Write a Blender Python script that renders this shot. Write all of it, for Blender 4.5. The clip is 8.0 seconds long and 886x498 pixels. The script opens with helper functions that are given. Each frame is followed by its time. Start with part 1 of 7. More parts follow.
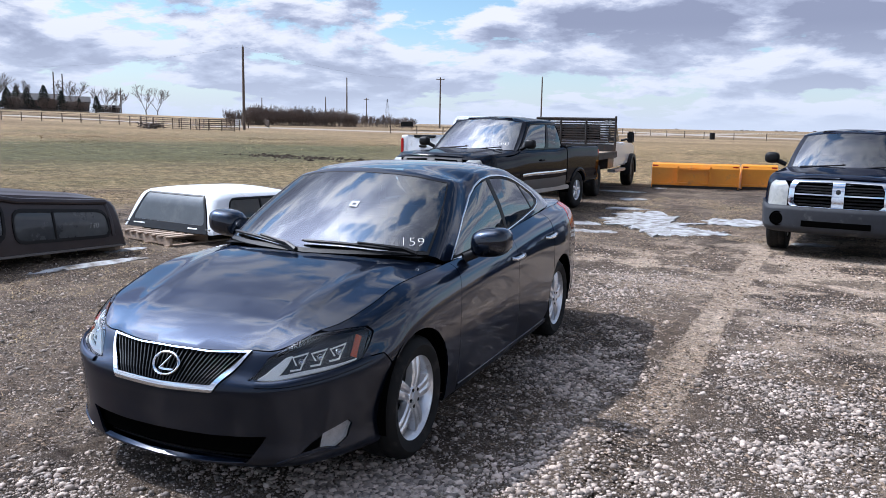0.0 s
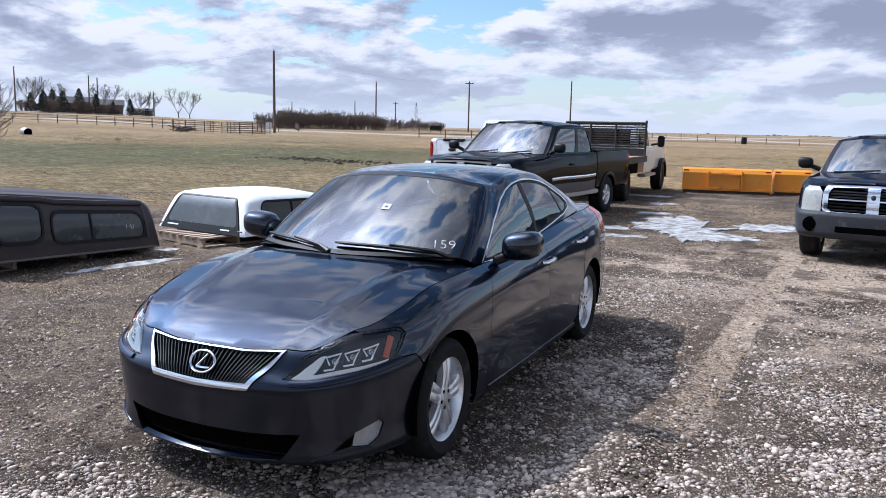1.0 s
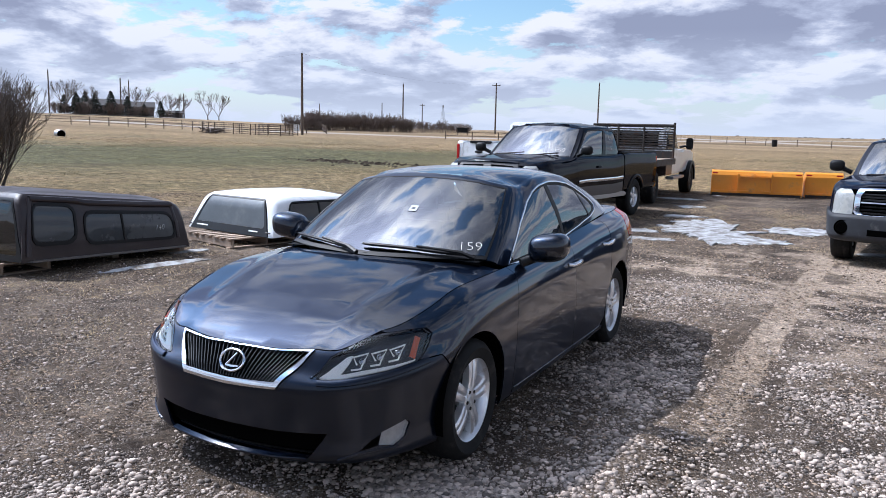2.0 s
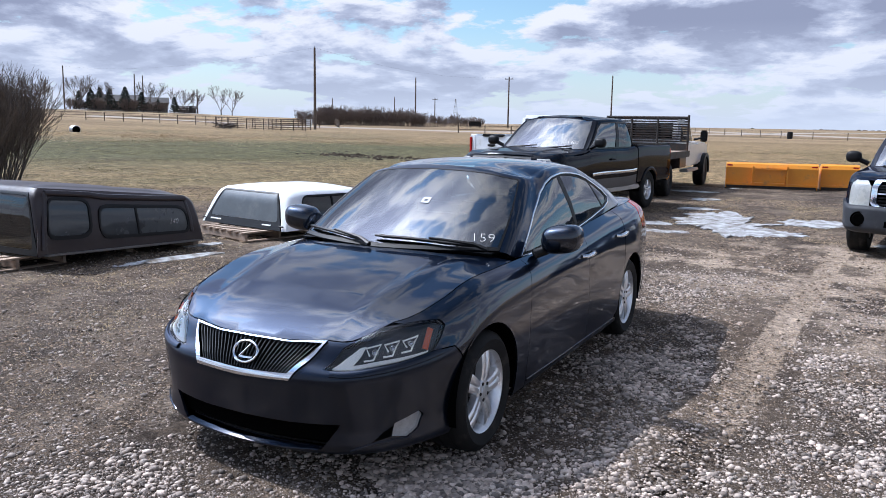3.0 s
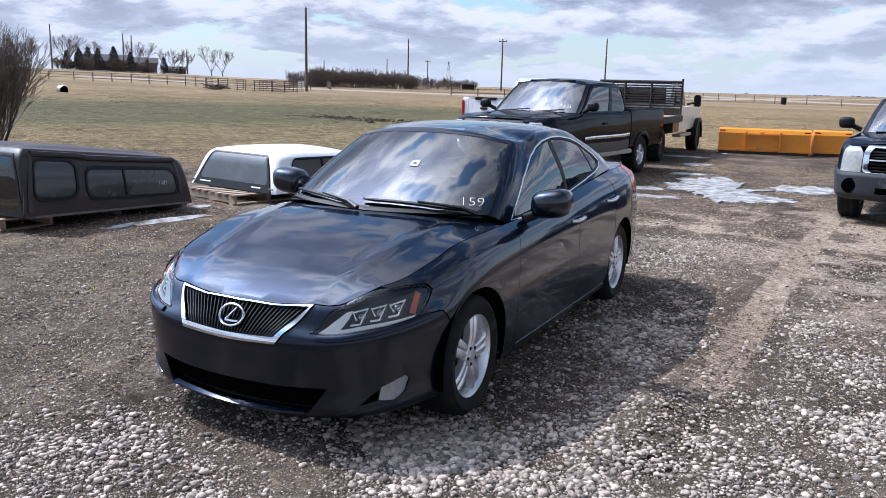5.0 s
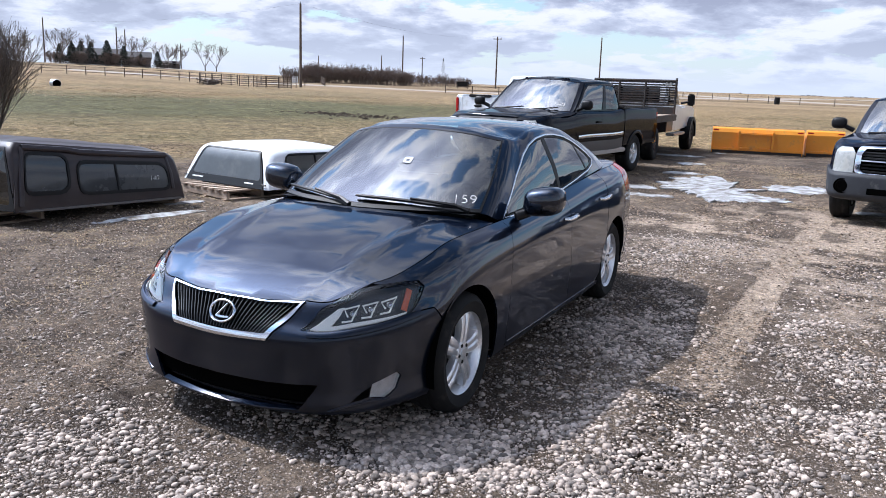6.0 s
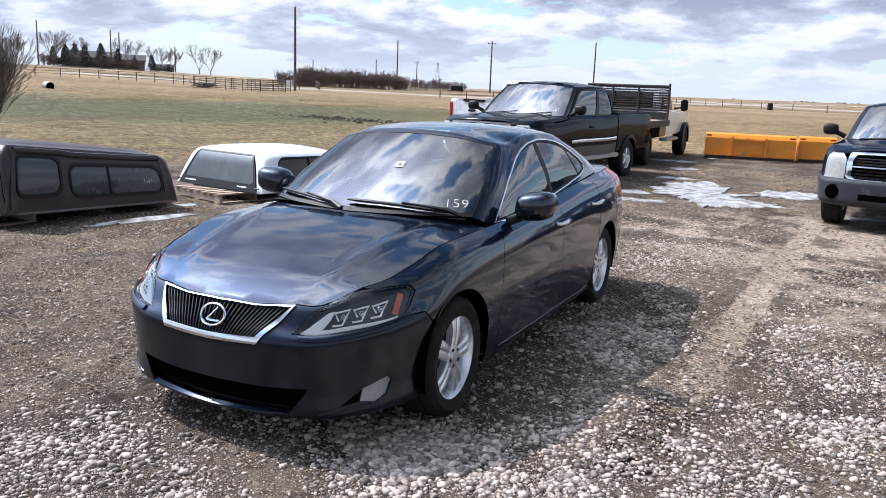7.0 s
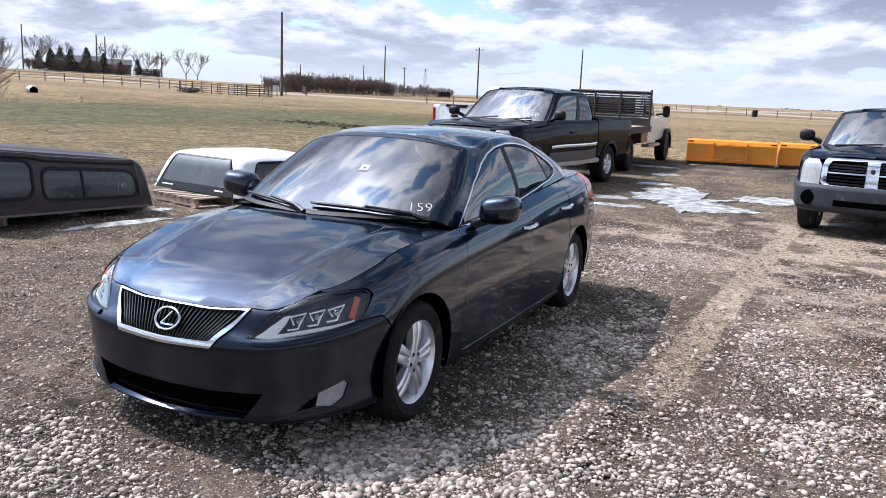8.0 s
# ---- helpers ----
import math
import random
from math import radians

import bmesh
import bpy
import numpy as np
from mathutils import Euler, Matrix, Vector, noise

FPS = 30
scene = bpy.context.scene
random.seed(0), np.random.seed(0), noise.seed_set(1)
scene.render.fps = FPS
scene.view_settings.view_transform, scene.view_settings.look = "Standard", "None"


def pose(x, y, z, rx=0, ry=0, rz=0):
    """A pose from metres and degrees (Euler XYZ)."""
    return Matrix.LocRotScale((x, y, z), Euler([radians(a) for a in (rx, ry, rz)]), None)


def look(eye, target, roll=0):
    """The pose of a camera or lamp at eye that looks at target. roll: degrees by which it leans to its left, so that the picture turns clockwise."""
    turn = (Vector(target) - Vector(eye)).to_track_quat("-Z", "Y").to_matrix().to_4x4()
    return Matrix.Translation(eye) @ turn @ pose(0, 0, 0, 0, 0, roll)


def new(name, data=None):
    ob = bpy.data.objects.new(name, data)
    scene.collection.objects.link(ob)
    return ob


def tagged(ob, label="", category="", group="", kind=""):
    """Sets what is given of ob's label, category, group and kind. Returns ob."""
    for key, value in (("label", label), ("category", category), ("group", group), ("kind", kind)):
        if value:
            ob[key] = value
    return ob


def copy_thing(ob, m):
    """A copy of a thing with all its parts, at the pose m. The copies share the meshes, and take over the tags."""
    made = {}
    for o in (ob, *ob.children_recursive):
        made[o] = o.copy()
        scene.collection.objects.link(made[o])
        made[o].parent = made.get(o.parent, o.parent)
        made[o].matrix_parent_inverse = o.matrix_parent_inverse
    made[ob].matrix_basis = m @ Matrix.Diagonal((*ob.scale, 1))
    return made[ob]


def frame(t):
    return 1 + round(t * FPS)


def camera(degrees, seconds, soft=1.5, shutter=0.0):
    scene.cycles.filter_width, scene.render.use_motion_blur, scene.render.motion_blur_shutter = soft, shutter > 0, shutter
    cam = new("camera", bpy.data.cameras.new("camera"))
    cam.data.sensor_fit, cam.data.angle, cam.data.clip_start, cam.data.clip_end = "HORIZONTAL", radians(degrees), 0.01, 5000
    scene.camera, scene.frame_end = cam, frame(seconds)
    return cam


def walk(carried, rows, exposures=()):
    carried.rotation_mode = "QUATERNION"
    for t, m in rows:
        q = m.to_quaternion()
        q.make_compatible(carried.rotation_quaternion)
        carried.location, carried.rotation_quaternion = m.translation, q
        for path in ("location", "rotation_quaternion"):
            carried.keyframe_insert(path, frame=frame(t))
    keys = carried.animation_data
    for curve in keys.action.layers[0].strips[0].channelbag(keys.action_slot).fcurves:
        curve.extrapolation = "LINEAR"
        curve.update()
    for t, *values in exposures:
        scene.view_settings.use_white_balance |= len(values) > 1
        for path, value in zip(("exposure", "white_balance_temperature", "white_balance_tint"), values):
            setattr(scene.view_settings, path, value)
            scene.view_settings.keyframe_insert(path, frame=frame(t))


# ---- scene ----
from mathutils import geometry

cam = camera(57.45, 8.0, soft=.5)
walk(cam, [
    (0, pose(2.503, -4.978, 1.694, 81.30, -1.09, 22.91)),
    (0.5, pose(2.492, -5.001, 1.697, 81.43, -1.17, 23.83)),
    (1, pose(2.498, -5.020, 1.694, 81.52, -1.25, 24.91)),
    (1.5, pose(2.506, -5.043, 1.698, 81.67, -1.35, 25.94)),
    (3, pose(2.504, -5.035, 1.679, 81.19, -0.99, 27.67)),
    (3.5, pose(2.509, -5.003, 1.673, 80.45, -0.80, 27.64)),
    (4, pose(2.502, -4.993, 1.672, 79.63, -0.83, 27.57)),
    (4.5, pose(2.504, -4.998, 1.674, 78.91, -1.09, 27.41)),
    (6, pose(2.509, -4.988, 1.673, 78.46, -1.89, 26.79)),
    (6.5, pose(2.514, -4.994, 1.677, 78.62, -2.05, 26.64)),
    (7, pose(2.523, -4.986, 1.675, 78.77, -2.15, 26.41)),
    (7.5, pose(2.551, -4.961, 1.673, 78.94, -2.27, 25.98)),
    (8, pose(2.639, -4.905, 1.665, 79.21, -2.37, 25.57)),
], exposures=[(0, .0, 5850, 12), (4.5, -.04, 5800, 12), (6, .14, 5930, 12), (8, .22, 6100, 12)])

# ---------- sky and sun ----------
SUN_FROM = Vector((-.78, -.07, 1.0))
world = bpy.data.worlds.new("prairie_sky")
scene.world = world
world.use_nodes = True
wn, wl = world.node_tree.nodes, world.node_tree.links
back = wn["Background"]
back.inputs[1].default_value = 1.0
sky = wn.new("ShaderNodeTexSky")
sky.sky_type, sky.sun_disc = "NISHITA", False
sky.sun_elevation, sky.sun_rotation = radians(52), radians(-95)
sky.dust_density = 0.6


def wmath(op, a, b=None, clamp=False):
    n = wn.new("ShaderNodeMath")
    n.operation, n.use_clamp = op, clamp
    for i, q in enumerate((a, b)):
        if q is None:
            continue
        if isinstance(q, (int, float)):
            n.inputs[i].default_value = q
        else:
            wl.new(q, n.inputs[i])
    return n.outputs[0]


def wramp(fac, stops):
    n = wn.new("ShaderNodeValToRGB")
    e = n.color_ramp.elements
    e[0].position, e[0].color = stops[0][0], (*stops[0][1], 1)
    e[1].position, e[1].color = stops[-1][0], (*stops[-1][1], 1)
    for p, c in stops[1:-1]:
        e.new(p).color = (*c, 1)
    wl.new(fac, n.inputs[0])
    return n.outputs[0]


def wmix(fac, a, b):
    n = wn.new("ShaderNodeMix")
    n.data_type = "RGBA"
    wl.new(fac, n.inputs[0])
    wl.new(a, n.inputs[6])
    wl.new(b, n.inputs[7])
    return n.outputs[2]


coord = wn.new("ShaderNodeTexCoord")
sep = wn.new("ShaderNodeSeparateXYZ")
wl.new(coord.outputs["Generated"], sep.inputs[0])
up = wmath("MAXIMUM", sep.outputs[2], 0.0)
plane = wmath("DIVIDE", 1.0, wmath("ADD", up, .25))           # clouds on one level sheet, closing up towards the horizon
flat = wn.new("ShaderNodeCombineXYZ")
wl.new(wmath("MULTIPLY", sep.outputs[0], plane), flat.inputs[0])
wl.new(wmath("MULTIPLY", sep.outputs[1], plane), flat.inputs[1])


def wnoise(scale, detail, rough, offset, distort=0.0, spread=1.0):
    m = wn.new("ShaderNodeMapping")
    m.inputs["Location"].default_value = offset
    m.inputs["Scale"].default_value = (spread, spread, spread)
    wl.new(flat.outputs[0], m.inputs[0])
    n = wn.new("ShaderNodeTexNoise")
    n.inputs["Scale"].default_value, n.inputs["Detail"].default_value = scale, detail
    n.inputs["Roughness"].default_value, n.inputs["Distortion"].default_value = rough, distort
    wl.new(m.outputs[0], n.inputs["Vector"])
    return n.outputs[0]


def wpuff(offset, spread):
    m = wn.new("ShaderNodeMapping")
    m.inputs["Location"].default_value = offset
    m.inputs["Scale"].default_value = (spread, spread, spread)
    wl.new(flat.outputs[0], m.inputs[0])
    v = wn.new("ShaderNodeTexVoronoi")
    v.feature = "SMOOTH_F1"
    v.inputs["Scale"].default_value, v.inputs["Detail"].default_value = 2.7, 3.0
    v.inputs["Roughness"].default_value, v.inputs["Smoothness"].default_value = .5, .7
    wl.new(m.outputs[0], v.inputs["Vector"])
    return wmath("MULTIPLY", v.outputs["Distance"], -.30)


def cloud(spread):
    return wmath("ADD", wmath("ADD", wnoise(2.3, 10, .63, CLOUD_AT, .15, spread), wpuff(CLOUD_AT, spread)), .33)


CLOUD_AT = (3.1, 1.7, 0.0)
body, above = cloud(1.0), cloud(.955)                     # the same clouds, a little higher up
drift = wnoise(.9, 3, .5, (8.2, 4.4, 0))
cover = wramp(wmath("ADD", body, wmath("SUBTRACT", wmath("MULTIPLY", wmath("SUBTRACT", drift, .5), .7), wmath("MULTIPLY", up, .02))), [(.465, (0, 0, 0)), (.525, (1, 1, 1))])
under = wmath("ADD", wmath("ADD", wmath("MULTIPLY", wmath("SUBTRACT", above, body), 1.5), wmath("MULTIPLY", wmath("SUBTRACT", body, .575), 1.5)), wmath("MULTIPLY", wmath("SUBTRACT", drift, .5), .5))
dense = wramp(wmath("ADD", under, .5), [(.38, (1.0, .99, 1.0)), (.46, (.82, .84, .92)), (.53, (.56, .60, .73)), (.66, (.36, .39, .51))])
haze = wramp(up, [(0.0, (1, 1, 1)), (.035, (.55, .55, .55)), (.12, (0, 0, 0))])
blue = wn.new("ShaderNodeMix")
blue.data_type, blue.blend_type = "RGBA", "MULTIPLY"
blue.inputs[0].default_value = 1.0
wl.new(sky.outputs[0], blue.inputs[6])
blue.inputs[7].default_value = (.135, .152, .155, 1)
# the veiled sun brightens the cloud round it
toward = wn.new("ShaderNodeVectorMath")
toward.operation = "DOT_PRODUCT"
wl.new(coord.outputs["Generated"], toward.inputs[0])
toward.inputs[1].default_value = SUN_FROM.normalized()
veil = wramp(up, [(.32, (.93, .93, .93)), (.72, (.58, .58, .58))])
glow = wmath("ADD", wmath("MULTIPLY", wmath("POWER", wmath("MAXIMUM", toward.outputs["Value"], 0.0), 11.0), 9.0), veil)
pale = wn.new("ShaderNodeRGB")
pale.outputs[0].default_value = (.76, .82, .93, 1)
wl.new(wmix(haze, wmix(cover, blue.outputs[2], dense), pale.outputs[0]), back.inputs[0])
wl.new(glow, back.inputs[1])

sun = new("sun", bpy.data.lights.new("sun", "SUN"))
sun.data.energy, sun.data.angle, sun.data.color = 4.75, radians(.9), (1.0, .95, .88)
sun.matrix_world = look(SUN_FROM * 40, (0, 0, 0))

# ---------- materials ----------
def mat(name, base, rough=.5, metal=0.0, vary=0.0, scale=8.0, bump=0.0, bump_scale=60.0, dirt=None, dirt_amount=0.0, dirt_scale=3.0,
        coat=0.0, spec=.5, coat_ior=1.5, coat_rough=.045, emit=0.0, island=0.0, random_ob=0.0, sheen=None):
    """A principled material with variation at two scales, fine relief and patches of dirt."""
    m = bpy.data.materials.new(name)
    m.use_nodes = True
    n, l = m.node_tree.nodes, m.node_tree.links
    p = n["Principled BSDF"]
    p.inputs["Roughness"].default_value, p.inputs["Metallic"].default_value = rough, metal
    p.inputs["Coat Weight"].default_value, p.inputs["Coat Roughness"].default_value = coat, coat_rough
    p.inputs["Specular IOR Level"].default_value = spec
    p.inputs["Coat IOR"].default_value = coat_ior
    p.inputs["Base Color"].default_value = (*base, 1)
    if sheen:
        p.inputs["Specular Tint"].default_value = (*sheen, 1)
    if emit:
        p.inputs["Emission Color"].default_value = (*base, 1)
        p.inputs["Emission Strength"].default_value = emit
    tc = n.new("ShaderNodeTexCoord")

    def noise_of(sc, detail=6, rg=.6):
        t = n.new("ShaderNodeTexNoise")
        t.inputs["Scale"].default_value, t.inputs["Detail"].default_value, t.inputs["Roughness"].default_value = sc, detail, rg
        l.new(tc.outputs["Object"], t.inputs["Vector"])
        return t.outputs[0]

    def mixed(fac, a, b, kind="MIX"):
        x = n.new("ShaderNodeMix")
        x.data_type, x.blend_type = "RGBA", kind
        for i, q in ((0, fac), (6, a), (7, b)):
            if isinstance(q, float):
                x.inputs[i].default_value = q
            elif isinstance(q, tuple):
                x.inputs[i].default_value = (*q, 1)
            else:
                l.new(q, x.inputs[i])
        return x.outputs[2]

    def ramp(fac, a, b):
        r = n.new("ShaderNodeMapRange")
        r.inputs[1].default_value, r.inputs[2].default_value = a, b
        l.new(fac, r.inputs[0])
        return r.outputs[0]

    col = base
    if vary:
        lo, hi = tuple(c * (1 - vary) for c in base), tuple(min(c * (1 + vary), 1) for c in base)
        col = mixed(ramp(noise_of(scale), .3, .7), lo, hi)
        col = mixed(ramp(noise_of(scale * 9, 4), .35, .65), col, mixed(.5, col, lo))
    if island or random_ob:
        if island:
            g = n.new("ShaderNodeNewGeometry").outputs["Random Per Island"]
        else:
            g = n.new("ShaderNodeObjectInfo").outputs["Random"]
        a = island or random_ob
        col = mixed(g, mixed(1.0, col, (1 - a, 1 - a, 1 - a), "MULTIPLY"), mixed(1.0, col, (1 + a, 1 + a * .95, 1 + a * .9), "MULTIPLY"))
    if dirt:
        f = ramp(noise_of(dirt_scale, 9, .68), .62 - dirt_amount * .3, .80 - dirt_amount * .2)
        col = mixed(f, col, dirt)
        rr = n.new("ShaderNodeMapRange")
        rr.inputs[3].default_value, rr.inputs[4].default_value = rough, min(rough + .45, .95)
        l.new(f, rr.inputs[0])
        l.new(rr.outputs[0], p.inputs["Roughness"])
    if not isinstance(col, tuple):
        l.new(col, p.inputs["Base Color"])
    if bump:
        b = n.new("ShaderNodeBump")
        b.inputs["Strength"].default_value, b.inputs["Distance"].default_value = min(bump * 10, 1), bump * .02
        l.new(noise_of(bump_scale, 5), b.inputs["Height"])
        l.new(b.outputs[0], p.inputs["Normal"])
    return m


def glass_mat(name, tint, ior=1.5, rough=0.0):
    """Thin tinted glass: mirrors by Fresnel, lets the rest through."""
    m = bpy.data.materials.new(name)
    m.use_nodes = True
    n, l = m.node_tree.nodes, m.node_tree.links
    n.remove(n["Principled BSDF"])
    fr, tr, gl, mx = n.new("ShaderNodeFresnel"), n.new("ShaderNodeBsdfTransparent"), n.new("ShaderNodeBsdfGlossy"), n.new("ShaderNodeMixShader")
    fr.inputs[0].default_value = ior
    tr.inputs[0].default_value = (*tint, 1)
    gl.inputs["Roughness"].default_value = rough
    l.new(fr.outputs[0], mx.inputs[0])
    l.new(tr.outputs[0], mx.inputs[1])
    l.new(gl.outputs[0], mx.inputs[2])
    l.new(mx.outputs[0], n["Material Output"].inputs[0])
    return m


DUST = (.21, .18, .15)
M = dict(
    paint=mat("dark_blue_grey_paint", (.0045, .0085, .0185), .38, .85, .04, 2, coat=1.0, spec=.5, coat_ior=1.6, coat_rough=.045, sheen=(.42, .52, .72)),
    # copy of the body paint, reflections weakened and blurred to keep the front dark
    bumper_paint=mat("muted_bumper_paint", (.0045, .0085, .0185), .42, .85, .04, 2, coat=1.0, spec=.5, coat_ior=1.40, coat_rough=.15, sheen=(.34, .43, .62)),
    black_paint=mat("black_truck_paint", (.0030, .0042, .0080), .35, 0, .1, 3, coat=.6, spec=0.0, coat_ior=1.34, coat_rough=.07, dirt=(.005, .005, .005), dirt_amount=.1, dirt_scale=2.5),
    blue_paint=mat("dark_blue_truck_paint", (.004, .006, .014), .35, 0, .1, 3, coat=.7, spec=0.0, dirt=(.015, .016, .02), dirt_amount=.15, dirt_scale=2.5),
    white_paint=mat("white_truck_paint", (.74, .76, .78), .3, 0, .05, 3, coat=.8, dirt=(.42, .38, .33), dirt_amount=.25, dirt_scale=2.5),
    dark=mat("black_plastic", (.003, .003, .0036), .5, 0, .2, 20, spec=.3),
    # black for liners and openings, with the shade inside them put into the colour
    void=mat("cavity_shade_black", (.002, .002, .002), .95, spec=0.0),
    trim=mat("grey_bumper_plastic", (.030, .032, .037), .6, 0, .15, 12, spec=.3, bump=.04, bump_scale=300, dirt=(.16, .15, .14), dirt_amount=.2),
    chrome=mat("chrome", (.82, .84, .87), .09, 1.0, .03, 10),
    alloy=mat("silver_alloy", (.80, .81, .83), .30, .75, .05, 10, dirt=(.34, .30, .27), dirt_amount=.06, dirt_scale=9),
    rubber=mat("tyre_rubber", (.006, .006, .006), .75, 0, .2, 20, bump=.03, bump_scale=200, spec=.3, dirt=(.05, .044, .038), dirt_amount=.25, dirt_scale=7),
    seat=mat("interior_trim", (.022, .021, .020), .75, 0, .1, 10, spec=.2),
    glass=glass_mat("windscreen_glass", (.32, .42, .42), 3.0),
    side_glass=glass_mat("side_glass", (.14, .18, .17), 3.0),
    tint_glass=glass_mat("tinted_glass", (.08, .09, .10), 1.8),
    clear=glass_mat("clear_lens", (.95, .96, .97), 1.6),
    housing=mat("dark_silver_housing", (.045, .050, .060), .4, .1),
    fog_bowl=mat("fog_lamp_bowl", (.50, .52, .54), .3, .35, .2, 40),
    grille_black=mat("gloss_black_bar", (.008, .008, .009), .38, 0, spec=.25),
    lamp=mat("lamp_reflector", (.62, .65, .70), .16, .9),
    drl=mat("pale_light_strip", (.95, .96, .95), .25, 0, spec=.6, emit=.12),
    orange=mat("orange_reflector", (.80, .16, .06), .3),
    red=mat("red_lens", (.42, .02, .02), .2, coat=.5),
    white_mark=mat("white_marker", (.85, .86, .84), .7),
)
# ---------- curved skins ----------
def catmull(P, u):
    """Catmull-Rom through the rows of P at parameter u (0..n-1)."""
    n = len(P)
    i = min(max(int(math.floor(u)), 0), n - 2)
    f = u - i
    a, b, c, d = P[max(i - 1, 0)], P[i], P[i + 1], P[min(i + 2, n - 1)]
    if i == 0:
        a = 2 * b - c
    if i + 2 > n - 1:
        d = 2 * c - b
    return 0.5 * (2 * b + (c - a) * f + (2 * a - 5 * b + 4 * c - d) * f * f + (3 * b - a - 3 * c + d) * f ** 3)


class Skin:
    """A skin over half a body from the middle of the nose round to the middle of the tail; negative s is the mirrored half."""

    def __init__(self, stations):
        self.net = np.array(stations, float)          # station, level, xyz
        mid = self.net[:, self.net.shape[1] // 2]
        self.s = np.concatenate([[0], np.cumsum(np.linalg.norm(np.diff(mid, axis=0), axis=1))])
        self.length, self.top = float(self.s[-1]), self.net.shape[1] - 1

    def k(self, s):
        return float(np.interp(s, self.s, np.arange(len(self.s))))

    def __call__(self, s, v):
        a = abs(s)
        u = self.k(a)
        n = len(self.net)
        i = min(max(int(u), 0), n - 2)
        rows = np.array([catmull(self.net[min(max(j, 0), n - 1)], v) for j in range(i - 1, i + 3)])
        if i == 0:                                      # mirror past the middle lines
            rows[0] = catmull(self.net[1], v) * (-1, 1, 1)
        if i + 2 > n - 1:
            rows[3] = catmull(self.net[n - 2], v) * (-1, 1, 1)
        f = u - i
        b, c = rows[1], rows[2]
        m0, m1 = (c - rows[0]) / 2, (rows[3] - b) / 2
        p = (2 * f ** 3 - 3 * f * f + 1) * b + (f ** 3 - 2 * f * f + f) * m0 + (3 * f * f - 2 * f ** 3) * c + (f ** 3 - f * f) * m1
        return Vector((-p[0] if s < 0 else p[0], p[1], p[2]))


def profiled(outline, keys):
    """Stations from a plan outline (x, y) and profiles {station: [(inset, z), ...]}."""
    O = np.array(outline, float)
    T = np.gradient(O, axis=0)
    T[0], T[-1] = (1, 0), (-1, 0)
    N = np.stack([T[:, 1], -T[:, 0]], 1)
    N /= np.linalg.norm(N, axis=1)[:, None]
    ks = sorted(keys)
    prof = np.array([keys[k] for k in ks], float)
    out = []
    for j in range(len(O)):
        row = []
        for lv in range(prof.shape[1]):
            d, z = np.interp(j, ks, prof[:, lv, 0]), np.interp(j, ks, prof[:, lv, 1])
            p = O[j] - N[j] * d
            row.append((max(p[0], 0.0), p[1], z))
        out.append(row)
    return out


# ---------- the sedan's skins ----------
SEDAN_PLAN = [(0, -2.245), (.30, -2.225), (.52, -2.165), (.68, -2.05), (.79, -1.86), (.855, -1.62), (.885, -1.365), (.893, -1.0),
              (.893, -.4), (.895, .2), (.897, .8), (.90, 1.365), (.885, 1.72), (.835, 2.0), (.68, 2.21), (.38, 2.31), (0, 2.33)]
SEDAN_PROFILE = {
    0: [(.16, .155), (.03, .175), (.02, .30), (.005, .44), (0, .53), (.06, .63), (.12, .695), (.20, .735)],
    2: [(.16, .155), (.03, .185), (.02, .30), (.005, .44), (-.004, .545), (.04, .595), (.10, .685), (.17, .72)],
    4: [(.12, .17), (.01, .21), (.01, .32), (0, .46), (-.002, .59), (.03, .65), (.06, .735), (.13, .785)],
    6: [(.10, .18), (.03, .20), (.01, .34), (0, .50), (0, .62), (.015, .74), (.06, .84), (.15, .89)],
    8: [(.10, .17), (.03, .19), (.015, .31), (0, .50), (.005, .68), (.012, .80), (.05, .89), (.125, .93)],
    10: [(.10, .17), (.03, .19), (.015, .31), (0, .50), (.003, .70), (.010, .85), (.05, .96), (.13, 1.02)],
    11: [(.10, .19), (.03, .21), (.01, .34), (0, .50), (0, .72), (.012, .88), (.06, .99), (.16, 1.045)],
    13: [(.15, .24), (.04, .26), (.005, .40), (0, .55), (0, .75), (.02, .90), (.06, 1.0), (.16, 1.06)],
    16: [(.20, .27), (.05, .29), (0, .40), (0, .55), (.03, .75), (.05, .90), (.06, 1.0), (.14, 1.065)],
}
GLASS_BASE = [(0, -1.06, .97), (.40, -1.0, .972), (.68, -.84, .965), (.755, -.70, .92), (.775, -.2, .945), (.775, .32, .985),
              (.765, .75, 1.02), (.755, 1.1, 1.045), (.72, 1.45, 1.06), (.62, 1.72, 1.07), (.32, 1.84, 1.08), (0, 1.87, 1.08)]
GLASS_TOP = [(0, -.34, 1.385), (.33, -.31, 1.372), (.555, -.234, 1.334), (.60, -.08, 1.325), (.610, .12, 1.365), (.608, .40, 1.378),
             (.600, .72, 1.365), (.590, .95, 1.325), (.57, 1.10, 1.295), (.52, 1.2, 1.30), (.30, 1.26, 1.36), (0, 1.28, 1.375)]


def greenhouse(base, top, bulge=.022, inset=.07, lift=.026, mid=.35):
    out = []
    for b, t in zip(np.array(base, float), np.array(top, float)):
        away = np.array((b[0], (b[1] - mid) * .35, 0))
        away /= max(np.linalg.norm(away), 1e-6)
        inner = t - away * inset + (0, 0, lift)
        inner[0] = max(inner[0], 0)
        out.append([b, b * .66 + t * .34 + away * bulge, b * .33 + t * .67 + away * bulge, t, inner])
    return out

